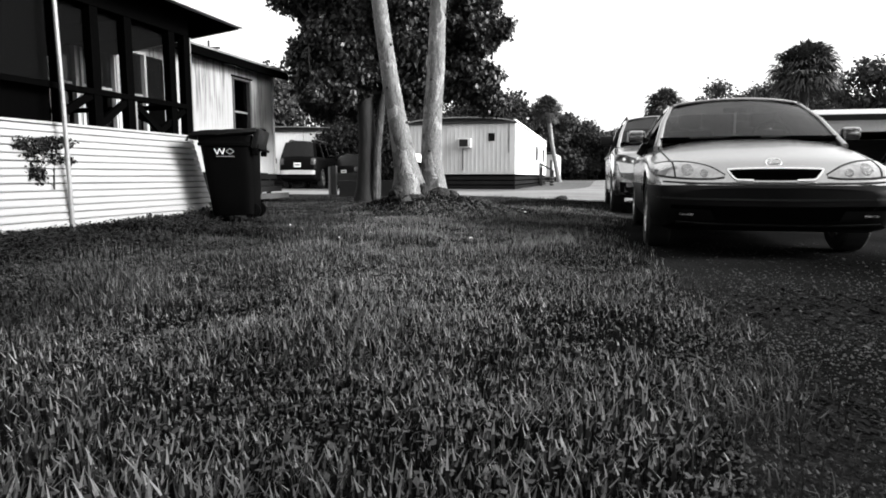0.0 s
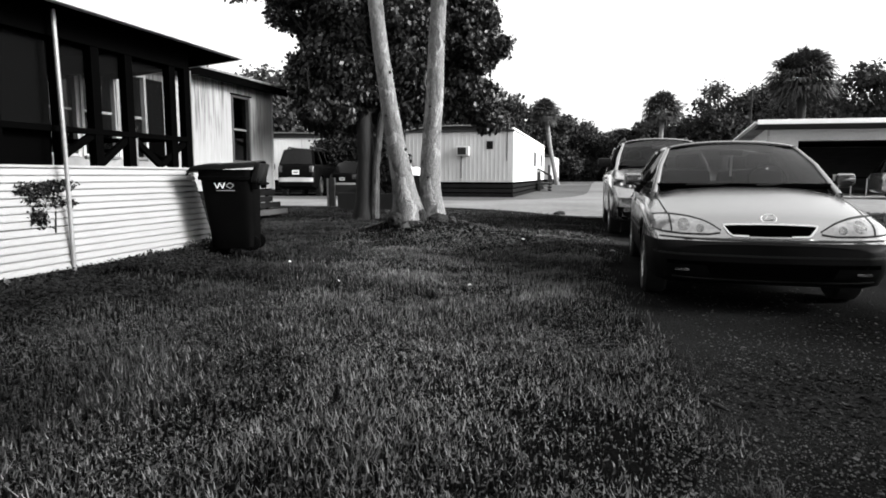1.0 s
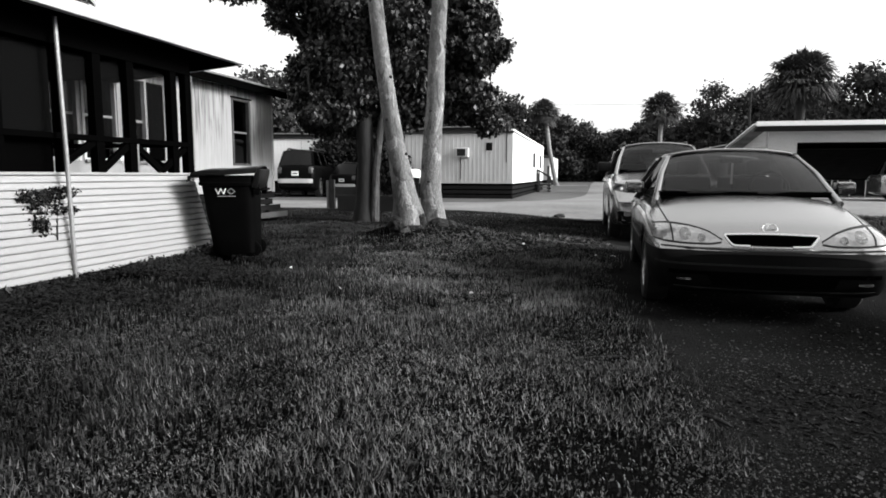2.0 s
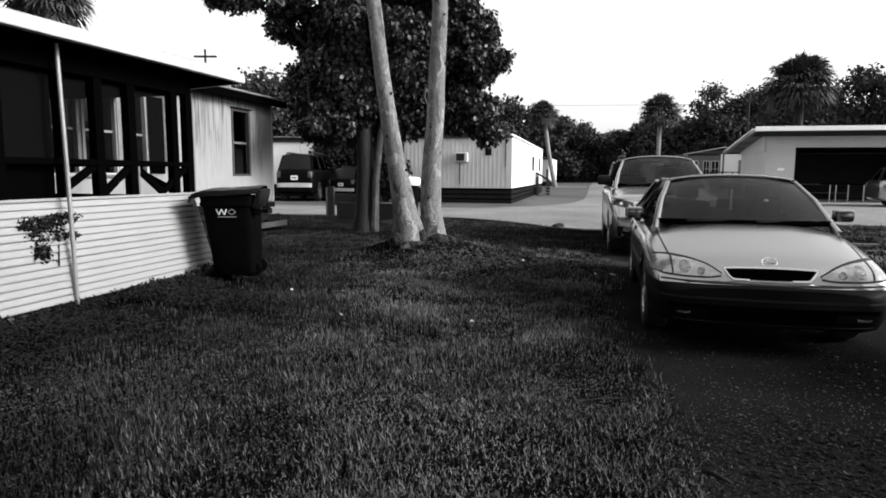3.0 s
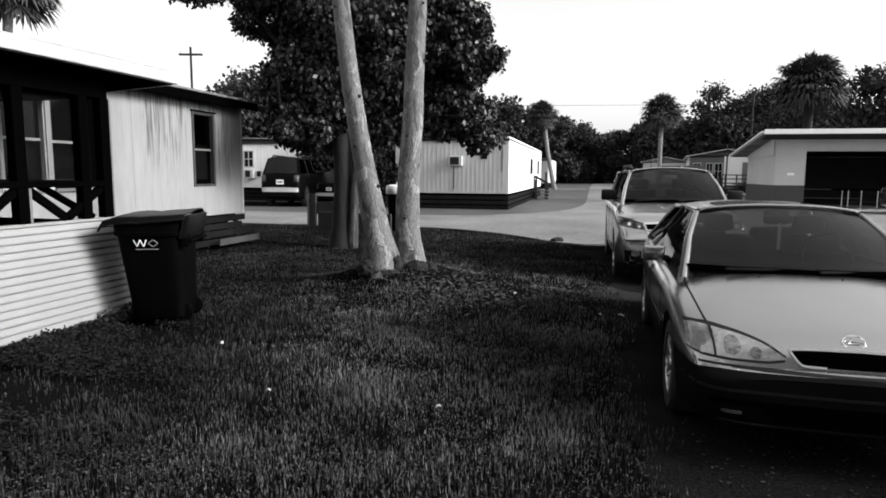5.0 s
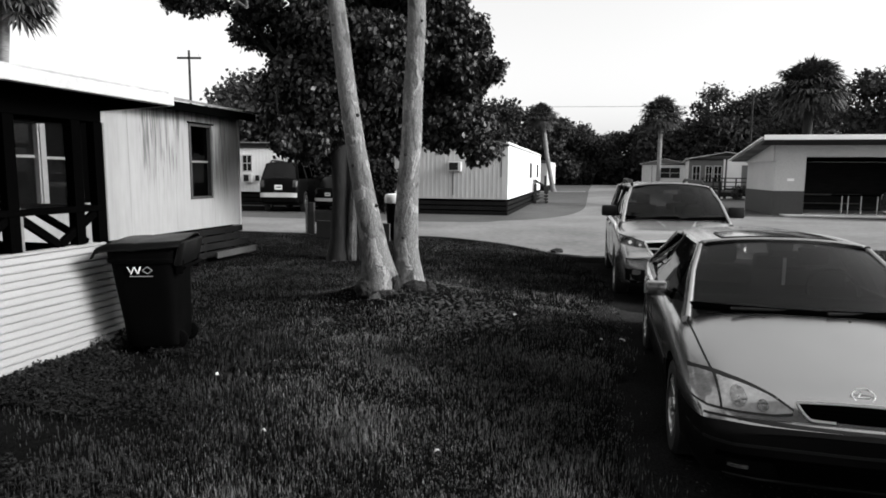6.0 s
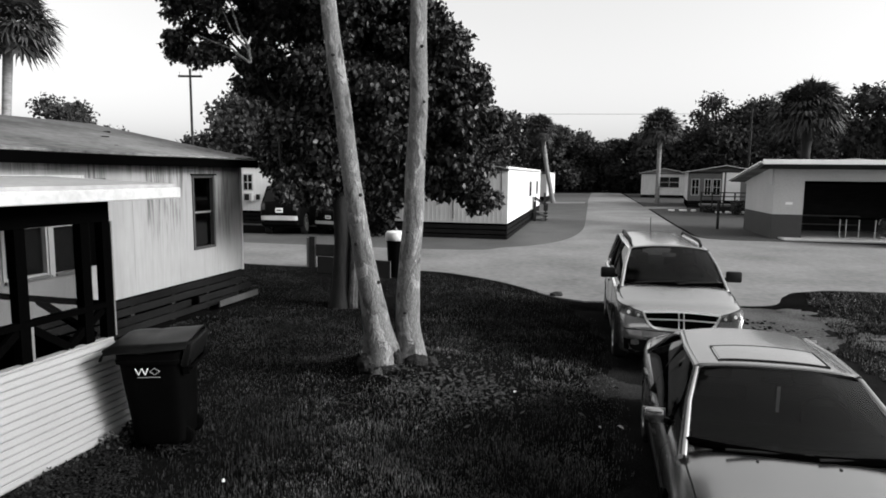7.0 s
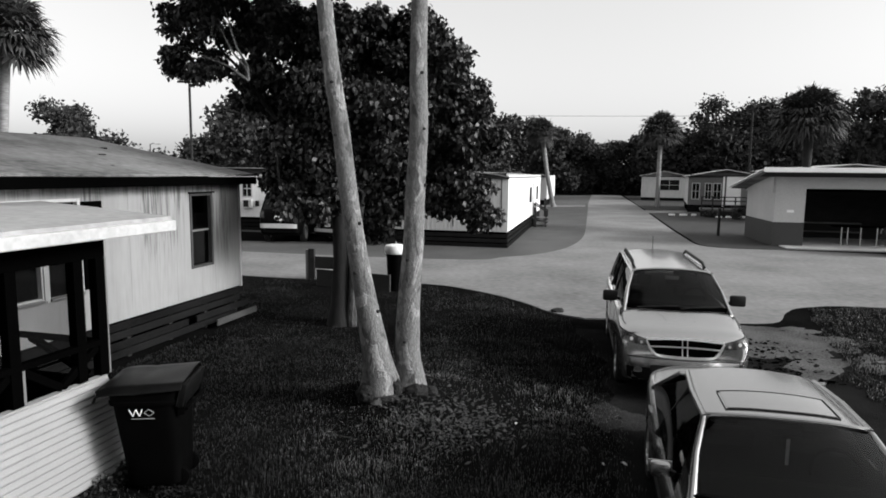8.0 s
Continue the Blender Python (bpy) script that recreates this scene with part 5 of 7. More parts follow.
    gr = part("grille", skin.area([(-0.53, 0.872), (0, 0.895), (0.53, 0.872)], [(-0.37, 0.675), (0, 0.662), (0.37, 0.675)], "front", 0.004), M_BLACK, car, "black grille with chrome cross")
    for pts, w in (([(-0.53, 0.868), (-0.47, 0.75), (-0.37, 0.674), (0, 0.658), (0.37, 0.674), (0.47, 0.75), (0.53, 0.868)], 0.027), ([(-0.49, 0.785), (0, 0.795), (0.49, 0.785)], 0.020), ([(-0.035, 0.67), (-0.035, 0.78), (-0.035, 0.885)], 0.014), ([(0.035, 0.67), (0.035, 0.78), (0.035, 0.885)], 0.014), ([(-0.53, 0.878), (0, 0.90), (0.53, 0.878)], 0.026)):
        part("chrome_bar", skin.seam(pts, w, "front", 0.014, 30), M_CHROME, gr, "chrome grille bar")
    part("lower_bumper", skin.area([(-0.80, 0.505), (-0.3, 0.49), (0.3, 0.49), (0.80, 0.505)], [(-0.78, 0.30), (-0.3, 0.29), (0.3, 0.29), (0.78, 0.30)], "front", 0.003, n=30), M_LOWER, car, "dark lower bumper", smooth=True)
    part("bumper_strip", skin.seam([(-0.80, 0.645), (0, 0.625), (0.80, 0.645)], 0.014, "front", 0.004, 30), M_CARDARK, car)
    part("air_intake", skin.area([(-0.48, 0.53), (0, 0.54), (0.48, 0.53)], [(-0.44, 0.40), (0, 0.39), (0.44, 0.40)], "front", 0.004), M_CARDARK, car, "black lower air intake")
    part("rear_bumper", skin.area([(-0.78, 0.66), (0, 0.67), (0.78, 0.66)], [(-0.78, 0.52), (0, 0.52), (0.78, 0.52)], "rear", 0.03), M_TRIM if rear_plate else paint, car, smooth=True)
    if rear_plate:
        pl = part("number_plate", skin.area([(-0.16, 0.92), (0, 0.92), (0.16, 0.92)], [(-0.16, 0.77), (0, 0.77), (0.16, 0.77)], "rear", 0.012), M_WHITE, car, "white plate with plain bars")
        part("plain_bar", skin.area([(-0.11, 0.865), (0, 0.865), (0.11, 0.865)], [(-0.11, 0.825), (0, 0.825), (0.11, 0.825)], "rear", 0.016), M_CARDARK, pl)
    part("aerial", tube([(-0.05, 1.55, 1.66), (-0.05, 1.60, 1.98)], 0.006, 6), M_CARDARK, car)
    for a, b in (((-0.60, -1.54, 1.17), (0.02, -1.48, 1.20)), ((0.05, -1.55, 1.175), (0.68, -1.40, 1.20))):
        part("wiper", beam(a, b, 0.02, 0.016, 0.003), M_CARDARK, car)
    part("dashboard", box(-0.72, 0.72, -1.36, -0.92, 1.13, 1.19, 0.02), M_CARDARK, car, smooth=True)
    part("cabin_floor", box(-0.75, 0.75, -0.95, 2.2, 1.10, 1.178, 0.01), M_CARDARK, car)
    add_seats(car, ((-0.25, (-0.38, 0.38)), (0.75, (-0.38, 0.38))), 1.15, (0.38, -0.80, 1.2))
    part("inner_mirror", box(-0.11, 0.11, -0.84, -0.815, 1.50, 1.56, 0.012), M_TRIM, car, smooth=True)
    for y in axles:
        for s in (-1, 1):
            add_wheel(car, s * 0.79, y, 0.352, 0.225, s, 5)
    return car


sedan()
suv = crossover("crossover", pose(4.30, 12.92, -0.02, 0, 0, -12.5) @ Matrix.Diagonal((1, 1, 1.045, 1)), "pale gold crossover with chrome cross grille on the drive", M_SUV, M_GLASS)
crossover("dark_van", pose(-6.75, 33.0, -0.02, 0, 0, 174) @ Matrix.Diagonal((1.08, 1.0, 1.40, 1)), "black van parked with its rear to the lane", M_BLACKCAR, M_BLACKGLASS, rear_plate=True)
crossover("dark_pickup", pose(-3.6, 33.0, 0.0, 0, 0, 150), "dark car parked in the shade behind the trees", M_BLACKCAR, M_BLACKGLASS, rear_plate=True)
other = copy_thing(suv, pose(21.7, 27.6, 0.0, 0, 0, 77))
tagged(other, "pale crossover parked outside the garage", "car")

# ---------------- trees ----------------
rng = np.random.default_rng(7)


def leaf_cloud(clumps, count, size, droop=0.25, fill=0.55):
    """Corners of many folded four-sided leaves, scattered through ellipsoid clumps (x, y, z, rx, ry, rz)."""
    clumps = np.array(clumps, dtype=float)
    vol = (clumps[:, 3] * clumps[:, 4] * clumps[:, 5]) ** 0.75
    which = rng.choice(len(clumps), size=count, p=vol / vol.sum())
    d = rng.normal(size=(count, 3))
    d /= np.linalg.norm(d, axis=1)[:, None]
    r = fill + (1 - fill) * rng.random(count) ** 0.7
    r *= 1 + 0.16 * rng.normal(size=count)
    c = clumps[which]
    p = c[:, :3] + d * c[:, 3:] * r[:, None]
    a = rng.normal(size=(count, 3))
    a[:, 2] -= droop * 2
    a /= np.linalg.norm(a, axis=1)[:, None]
    b = np.cross(a, rng.normal(size=(count, 3)))
    b /= np.linalg.norm(b, axis=1)[:, None]
    s = size * (0.55 + 0.9 * rng.random(count))[:, None]
    nrm = np.cross(a, b)
    tip = p + a * s
    l = p + a * s * 0.45 + b * s * 0.32 + nrm * s * 0.10
    q = p + a * s * 0.45 - b * s * 0.32 + nrm * s * 0.10
    return np.stack([p, l, tip, q], axis=1).reshape(-1, 3)


def clumps_in(box_, n, rmin, rmax, flat=0.75):
    """Clumps spread through an ellipsoid (cx, cy, cz, rx, ry, rz)."""
    cx, cy, cz, rx, ry, rz = box_
    out = []
    while len(out) < n:
        d = rng.normal(size=3)
        d /= np.linalg.norm(d)
        r = rng.random() ** 0.4
        k = rmin + (rmax - rmin) * rng.random()
        out.append((cx + d[0] * rx * r, cy + d[1] * ry * r, cz + d[2] * rz * r, k, k, k * flat))
    return out


def limbs(name, base, tips, r0, material, parent, wob=0.25):
    base = Vector(base)
    for t in tips:
        t = Vector(t)
        pts = []
        for k in range(6):
            u = k / 5
            q = base.lerp(t, u) + Vector((0, 0, 0.18 * (t - base).length * u * (1 - u)))
            q += wob * u * (1 - u) * 4 * Vector((noise.noise((t.x + u * 3, t.y, 1)), noise.noise((t.y, t.x + u * 3, 5)), 0.0))
            pts.append(q)
        part(name, tube(pts, [r0 * (1 - 0.8 * k / 5) for k in range(6)], 7), material, parent, smooth=True)


M_BURL = mat("root bark with shade in it", 0.005, 0.9, big=(6, 0.7), fine=(22, 0.8), bump=1.0, bump_scale=25)
# twin pale trunks on the mound
def pale_trunk(path, radii, label):
    ob = thing("tree", pose(path[0][0], path[0][1], 0), label, "tree")
    o = Vector((path[0][0], path[0][1], 0))
    keys = [[(z, v) for z, v in zip([p[2] for p in path], [p[i] for p in path])] for i in (0, 1)]
    rk = list(zip([p[2] for p in path], radii))
    bm = bmesh.new()
    zs = np.linspace(path[0][2], path[-1][2], 60)
    seg = 20
    rings = []
    for z in zs:
        c = Vector((curve_at(keys[0], z), curve_at(keys[1], z), z)) - o
        c.x += 0.025 * noise.noise((z * 0.9, path[0][0], 2))
        r = curve_at(rk, z)
        ring = []
        for k in range(seg):
            a = 2 * math.pi * k / seg
            flare = max(0.0, 1 - (z - path[0][2]) / 0.5) ** 2
            q = r * (1 + 0.05 * noise.noise((math.cos(a) * 2, math.sin(a) * 2, z * 2.2)) + flare * 0.10 * math.sin(a * 4 + path[0][0] * 9))
            ring.append(bm.verts.new(c + Vector((q * math.cos(a), q * math.sin(a), 0))))
        rings.append(ring)
    for a, b in zip(rings, rings[1:]):
        for k in range(seg):
            bm.faces.new((a[k], a[(k + 1) % seg], b[(k + 1) % seg], b[k]))
    bm.faces.new(rings[-1])
    trunk = part("trunk", bm, M_BARK, ob, "smooth pale mottled trunk", smooth=True)
    for k in range(6):
        z = 1.0 + 0.8 * k + 0.7 * rng.random()
        a = -1.6 + 2.6 * (rng.random() - 0.5)
        r = curve_at(rk, z)
        c = Vector((curve_at(keys[0], z), curve_at(keys[1], z), z)) - o
        bm = bmesh.new()
        bmesh.ops.create_uvsphere(bm, u_segments=8, v_segments=6, radius=1, matrix=Matrix.Translation(c + Vector((r * math.cos(a), r * math.sin(a), 0))) @ Matrix.Diagonal((0.026, 0.014, 0.015 + 0.012 * rng.random(), 1)))
        part("knot", bm, M_DARKBARK, trunk, "dark knot")
    top = Vector(path[-1]) - o
    limbs("limb", top - Vector((0, 0, 0.4)), [top + Vector(v) for v in ((-3.0, 0.8, 1.4), (2.6, -0.6, 1.6), (0.3, 2.6, 1.8), (-0.6, -2.4, 1.3))], 0.09, M_BARK, ob)
    # unseen crown, flattened and shifted to cut the sky light over the lawn
    raw_object("crown", leaf_cloud(clumps_in((-1.6, 1.8, top.z - 0.7, 4.1, 3.9, 0.9), 90, 0.6, 1.1), 15000, 0.40), 4, M_LEAF, ob)
    return ob


pale_trunk([(-0.52, 10.12, 0.22), (-0.53, 10.12, 0.50), (-0.59, 10.1, 0.86), (-0.71, 10.05, 1.53), (-0.88, 10.0, 2.57), (-1.11, 10.0, 4.36), (-1.25, 10.0, 5.6), (-1.42, 10.05, 9.2)], [0.315, 0.255, 0.190, 0.150, 0.124, 0.108, 0.098, 0.07], "pale smooth-barked tree trunk leaning from a twin base")
pale_trunk([(-0.13, 10.25, 0.22), (-0.14, 10.25, 0.50), (-0.18, 10.22, 0.86), (-0.16, 10.2, 1.53), (-0.09, 10.2, 2.57), (-0.05, 10.2, 4.36), (-0.05, 10.2, 5.5), (0.0, 10.2, 9.4)], [0.26, 0.200, 0.170, 0.154, 0.135, 0.115, 0.105, 0.07], "pale smooth-barked upright tree trunk of a twin pair")

# dark lumps between and beside the two trunks: gnarled roots, and stand-ins for shade
for bx, by, bz, sx, sy, sz in ((-0.34, 10.02, 0.36, 0.10, 0.12, 0.15), (-0.50, 9.90, 0.28, 0.22, 0.10, 0.07), (-0.05, 10.05, 0.33, 0.17, 0.12, 0.10), (-0.70, 9.96, 0.32, 0.15, 0.17, 0.15), (0.14, 10.08, 0.30, 0.10, 0.10, 0.09)):
    burl = thing("root_burl", pose(bx, by, bz), "dark lump for roots and shade at the twin trunks' foot", "roots", group="root burls")
    bm = bmesh.new()
    bmesh.ops.create_icosphere(bm, subdivisions=4, radius=1.0)
    for v in bm.verts:
        k = 1 + 0.22 * noise.noise(v.co * 2.2 + Vector((bx * 9, by, 0))) + 0.10 * noise.noise(v.co * 6)
        v.co = Vector((v.co.x * sx * k, v.co.y * sy * k, v.co.z * sz * k))
    part("burl", bm, M_BURL, burl, smooth=True)

M_STEM = bark_mat("grey stem bark", 0.045, 0.085, 0.015)
# the dark spreading tree behind
oak = thing("shade_tree", pose(-1.85, 15.2, 0), "large dark leafy shade tree with drooping boughs", "tree")
bm = tube([(0, 0, -0.1), (0.02, 0, 0.4), (0.05, 0, 1.4), (0.0, 0.05, 2.6), (-0.1, 0.1, 4.2)], [0.33, 0.24, 0.20, 0.19, 0.16], 16)
part("trunk", bm, M_DARKBARK, oak, "dark furrowed trunk", smooth=True)
part("bark_flap", tube([(0.26, -0.18, -0.06), (0.30, -0.16, 1.2), (0.42, -0.1, 2.3), (0.55, -0.1, 3.0)], [0.11, 0.09, 0.08, 0.03], 9), M_STEM, oak, "grey bare stem against the trunk", smooth=True)
limbs("limb", (0, 0.05, 2.4), [(-2.6, 0.2, 5.9), (-1.4, 0.2, 5.6), (2.2, 0.4, 4.6), (1.8, 0.0, 5.5), (0.4, 1.6, 6.2), (0.0, 0.2, 6.6), (2.9, 0.0, 3.4)], 0.10, M_DARKBARK, oak)
cl = clumps_in((0.55, 0.8, 4.5, 2.0, 1.5, 1.95), 120, 0.36, 0.66) + clumps_in((2.25, 0.3, 4.5, 0.95, 0.9, 1.75), 64, 0.26, 0.44) + clumps_in((3.1, 0.0, 4.0, 0.45, 0.6, 0.40), 14, 0.18, 0.30)
cl += clumps_in((2.9, 0.0, 2.5, 0.50, 0.5, 0.40), 13, 0.18, 0.28) + clumps_in((2.2, 0.0, 2.9, 0.9, 0.5, 0.5), 26, 0.2, 0.34) + clumps_in((0.6, 0.4, 3.1, 1.7, 0.7, 0.7), 44, 0.28, 0.48)
cl += clumps_in((-1.0, 1.0, 3.1, 0.75, 0.9, 0.65), 22, 0.26, 0.42) + clumps_in((-1.45, 1.2, 4.3, 0.5, 0.7, 1.0), 16, 0.26, 0.44) + clumps_in((-1.5, 0.5, 6.4, 0.9, 0.8, 0.7), 18, 0.26, 0.46)
cl += clumps_in((-2.95, 0.0, 6.1, 0.65, 0.7, 1.15), 22, 0.2, 0.36) + clumps_in((-3.35, 0.0, 5.4, 0.32, 0.4, 0.4), 7, 0.15, 0.25) + clumps_in((-2.6, 0.0, 7.2, 1.1, 0.8, 0.6), 14, 0.25, 0.42)
cl += clumps_in((-0.55, -0.3, 2.75, 0.7, 0.5, 0.5), 12, 0.22, 0.36) + clumps_in((0.6, 0.5, 6.3, 1.5, 1.0, 0.45), 34, 0.24, 0.42) + clumps_in((-1.0, 2.2, 3.6, 1.2, 0.7, 1.4), 40, 0.3, 0.5) + clumps_in((-1.9, 0.6, 5.3, 0.5, 0.7, 0.8), 14, 0.24, 0.4)
raw_object("crown", leaf_cloud(cl, 290000, 0.110, droop=0.7, fill=0.4), 4, M_LEAF, oak)
tagged(oak.children[-1], "crown of dark glossy leaves")
M_MOSS = mat("grey moss", 0.04, 0.95, fine=(30, 0.4), bump=0.5)
for k in range(26):
    c = cl[int(rng.integers(len(cl)))]
    if c[0] < -1.5 or c[0] > 2.0 or c[2] < 2.6:
        continue
    x, y, z = c[0] + rng.normal() * 0.4, c[1] - abs(rng.normal()) * 0.4, c[2] - c[5] * 0.6
    l = 0.35 + 0.6 * rng.random()
    part("moss_strand", tube([(x, y, z), (x + 0.04 * rng.normal(), y, z - l * 0.5), (x + 0.06 * rng.normal(), y, z - l)], [0.02, 0.035, 0.006], 5), M_MOSS, oak)
limbs("bare_branch", (-1.6, -0.9, 5.0), [(-2.1, -1.1, 6.0), (-1.95, -1.15, 6.3), (-2.6, -1.0, 5.5)], 0.03, M_BARK, oak, 0.5)


def palm(x, y, top, r, lean=(0, 0), bark=None, label="cabbage palm with shaggy crown", trunk_r=0.2, fronds=170):
    ob = thing("palm_tree", pose(x, y, 0), label, "palm tree")
    lx, ly = lean
    h = top - r * 0.62
    part("trunk", tube([(lx, ly, -0.1), (lx * 0.9, ly * 0.9, 0.4), (lx * 0.4, ly * 0.4, h * 0.5), (0, 0, h)], [trunk_r * 1.35, trunk_r, trunk_r * 0.9, trunk_r * 1.05], 12), bark or M_PALMBARK, ob, "ringed palm trunk", smooth=True)
    quads = []
    hub = Vector((0, 0, h))
    for k in range(fronds):
        az = 2.399963 * k + 0.3 * rng.random()
        el = radians(86 - 122 * (k / fronds) ** 0.9 + 10 * rng.normal())
        out = Vector((math.cos(az) * math.cos(el), math.sin(az) * math.cos(el), math.sin(el)))
        side = Vector((-math.sin(az), math.cos(az), 0))
        c = hub + out * r * (0.22 + 0.26 * rng.random()) * (0.72 + 0.28 * math.cos(el)) - Vector((0, 0, 0.10 * r * math.cos(el)))
        quads.append([hub - side * 0.02, hub + side * 0.02, c + side * 0.02, c - side * 0.02])
        up = side.cross(out)
        for j in range(15):
            a = radians(-95 + 190 * j / 14 + 6 * rng.normal())
            d = out * math.cos(a) + side * math.sin(a)
            l = r * (0.28 + 0.10 * math.cos(a) + 0.10 * rng.random())
            w = r * 0.019
            t = d.cross(up).normalized()
            fall = Vector((0, 0, 1)) * l
            m1 = c + d * l * 0.5 - fall * 0.03
            tip = c + d * l * 0.82 - fall * (0.12 + 0.28 * rng.random())
            quads.append([c, m1 + t * w, m1 - t * w, c])
            quads.append([m1 + t * w, tip, tip, m1 - t * w])
    co = np.array([[tuple(v) for v in q] for q in quads])
    raw_object("crown", co, 4, M_PALM, ob)
    return ob


palm(20.6, 36.7, 8.5, 2.9, bark=M_DARKBARK, label="tall cabbage palm with broad drooping crown behind the garage", trunk_r=0.25, fronds=240)
palm(23.6, 68.5, 10.3, 3.5, label="slender cabbage palm beside the lane", trunk_r=0.24)
palm(10.9, 67.0, 9.3, 2.6, lean=(1.45, 0.0), label="leaning cabbage palm by the mobile homes", trunk_r=0.24)
palm(-13.9, 23.2, 9.2, 2.3, lean=(-0.9, 0), label="cabbage palm beyond the trailer roof", trunk_r=0.15)


def far_tree(x, y, h, r, n, leaf, label="dark broadleaf tree in the distant wood"):
    ob = thing("far_tree", pose(x, y, 0), label, "tree", group="distant wood")
    part("trunk", tube([(0, 0, -0.1), (0.1, 0, h * 0.4), (0, 0, h * 0.75)], [0.035 * h, 0.025 * h, 0.01 * h], 8), M_DARKBARK, ob, smooth=True)
    cl = clumps_in((0, 0, h * 0.62, r * 0.75, r * 0.6, h * 0.30), 16, r * 0.22, r * 0.42) + clumps_in((0, 0, h * 0.28, r * 0.8, r * 0.5, h * 0.18), 7, r * 0.2, r * 0.4)
    raw_object("crown", leaf_cloud(cl, n, leaf, droop=0.2, fill=0.2), 4, M_FAR_LEAF, ob)
    return ob


trees = [(14, 104, 8.6, 5), (19, 112, 9.2, 5), (24, 118, 8.5, 5), (29, 122, 8, 5), (35, 116, 8.5, 5), (40, 112, 10, 5.5), (44, 104, 13, 6), (50, 104, 14, 6), (56, 106, 14.5, 6.5), (62, 104, 12, 6), (48, 84, 11, 5.5), (56, 82, 10.5, 5), (63, 80, 11, 6), (70, 86, 15, 7),
         (9, 98, 8.2, 4.5), (5, 90, 11, 5), (-2, 84, 11, 5), (-10, 80, 11, 5), (-26, 76, 6.6, 5), (-38, 66, 9.2, 3.8), (-15.5, 62, 9, 4.5), (-44, 60, 11, 5), (-52, 66, 14, 6), (22, 124, 9, 5), (32, 128, 9, 5), (38, 56, 9.5, 4.5), (44, 52, 9.5, 4.5), (50, 58, 13, 5.5), (16, 90, 8, 3.5), (42, 122, 9, 5), (-31, 56, 5.6, 4.5), (-14, 52, 8.5, 4.5), (-4, 60, 9, 5), (4, 64, 9, 4)]
for x, y, h, r in trees:
    far_tree(x, y, h * (1.5 if y > 95 and 5 < x < 32 else 1.22), r * 1.12, 8600, 0.50 if y > 70 else 0.38)
# unseen trees added behind and beside the camera, to block sky light and darken reflections
for x, y, h, r in ((-16, -9, 12, 6), (-8, -8, 13, 6), (-1, -9, 12, 6), (6, -8, 13, 6), (13, -8, 12, 6), (19, -2, 11, 5)):
    tagged(far_tree(x, y, h, r, 6000, 0.5, "unseen tree added round the yard to block sky light"), group="yard wood")
hedge = [(12 + 1.9 * k + rng.normal(), 122 + 3 * rng.normal(), 2.2, 2.2, 2.0, 3.0) for k in range(24)]
wood = [(-70 + 2.6 * k + rng.normal(), 128 + 4 * rng.normal(), 3.0 + 1.5 * rng.random(), 3.0, 2.5, 3.6) for k in range(66)] + [(34 + 1.5 * k + rng.normal(), 108 + 2 * rng.normal() - 0.45 * k, 5.0 + 2 * rng.random(), 2.8, 2.2, 5.0) for k in range(30)]
tagged(raw_object("far_wood", leaf_cloud(wood, 60000, 0.8, fill=0.2), 4, M_FAR_LEAF), "dense dark wood closing the distance", "woods", kind="stuff")
tagged(raw_object("undergrowth", leaf_cloud(hedge, 16000, 0.6, fill=0.2), 4, M_FAR_LEAF), "dark undergrowth closing the end of the lane", "bushes", kind="stuff")


M_BUSH = mat("dark bush leaves", 0.010, 0.7, big=(1.2, 0.5), fine=(9, 0.3), bump=0.0, island=0.6, spec=0.12)
# tall bushes in the shade beside the parked van
for x, y, r in ((-5.3, 34.6, 2.3), (-3.4, 34.8, 2.5), (-1.6, 35.2, 2.2), (-2.6, 30.6, 1.3)):
    sh = thing("bush", pose(x, y, 0), "tall dark bush beside the parked van", "bush", group="van bushes")
    part("stem", tube([(0, 0, -0.05), (0.05, 0, 1.0)], [0.07, 0.04], 6), M_DARKBARK, sh)
    raw_object("crown", leaf_cloud(clumps_in((0, 0, r * 0.95, r * 0.7, r * 0.4, r * 0.7), 14, r * 0.3, r * 0.5), 5000, 0.2, fill=0.3), 4, M_BUSH, sh)

# a small tree added out of view, so that its shade falls across the gravel
sh = thing("small_tree", pose(7.3, 2.7, 0), "unseen small tree added to shade the drive", "tree")
part("trunk", tube([(0, 0, -0.05), (0.03, 0, 0.9), (-0.04, 0.05, 1.7)], [0.07, 0.055, 0.04], 8), M_DARKBARK, sh, smooth=True)
raw_object("crown", leaf_cloud(clumps_in((0, 0, 2.15, 0.8, 0.7, 0.7), 30, 0.25, 0.42), 9000, 0.13, fill=0.2), 4, M_LEAF, sh)

# shrubs round the deck
for x, y, r in ((23.6, 50.4, 0.9), (25.0, 50.8, 0.7), (27.3, 50.0, 0.9), (22.4, 52.6, 0.6)):
    sh = thing("shrub", pose(x, y, 0), "dark low shrub beside the deck", "shrub", group="deck shrubs")
    part("stem", tube([(0, 0, -0.05), (0.05, 0, 0.4)], [0.05, 0.03], 6), M_DARKBARK, sh)
    raw_object("crown", leaf_cloud(clumps_in((0, 0, r * 0.6, r * 0.7, r * 0.6, r * 0.4), 7, r * 0.3, r * 0.45), 700, 0.16), 4, M_LEAF, sh)


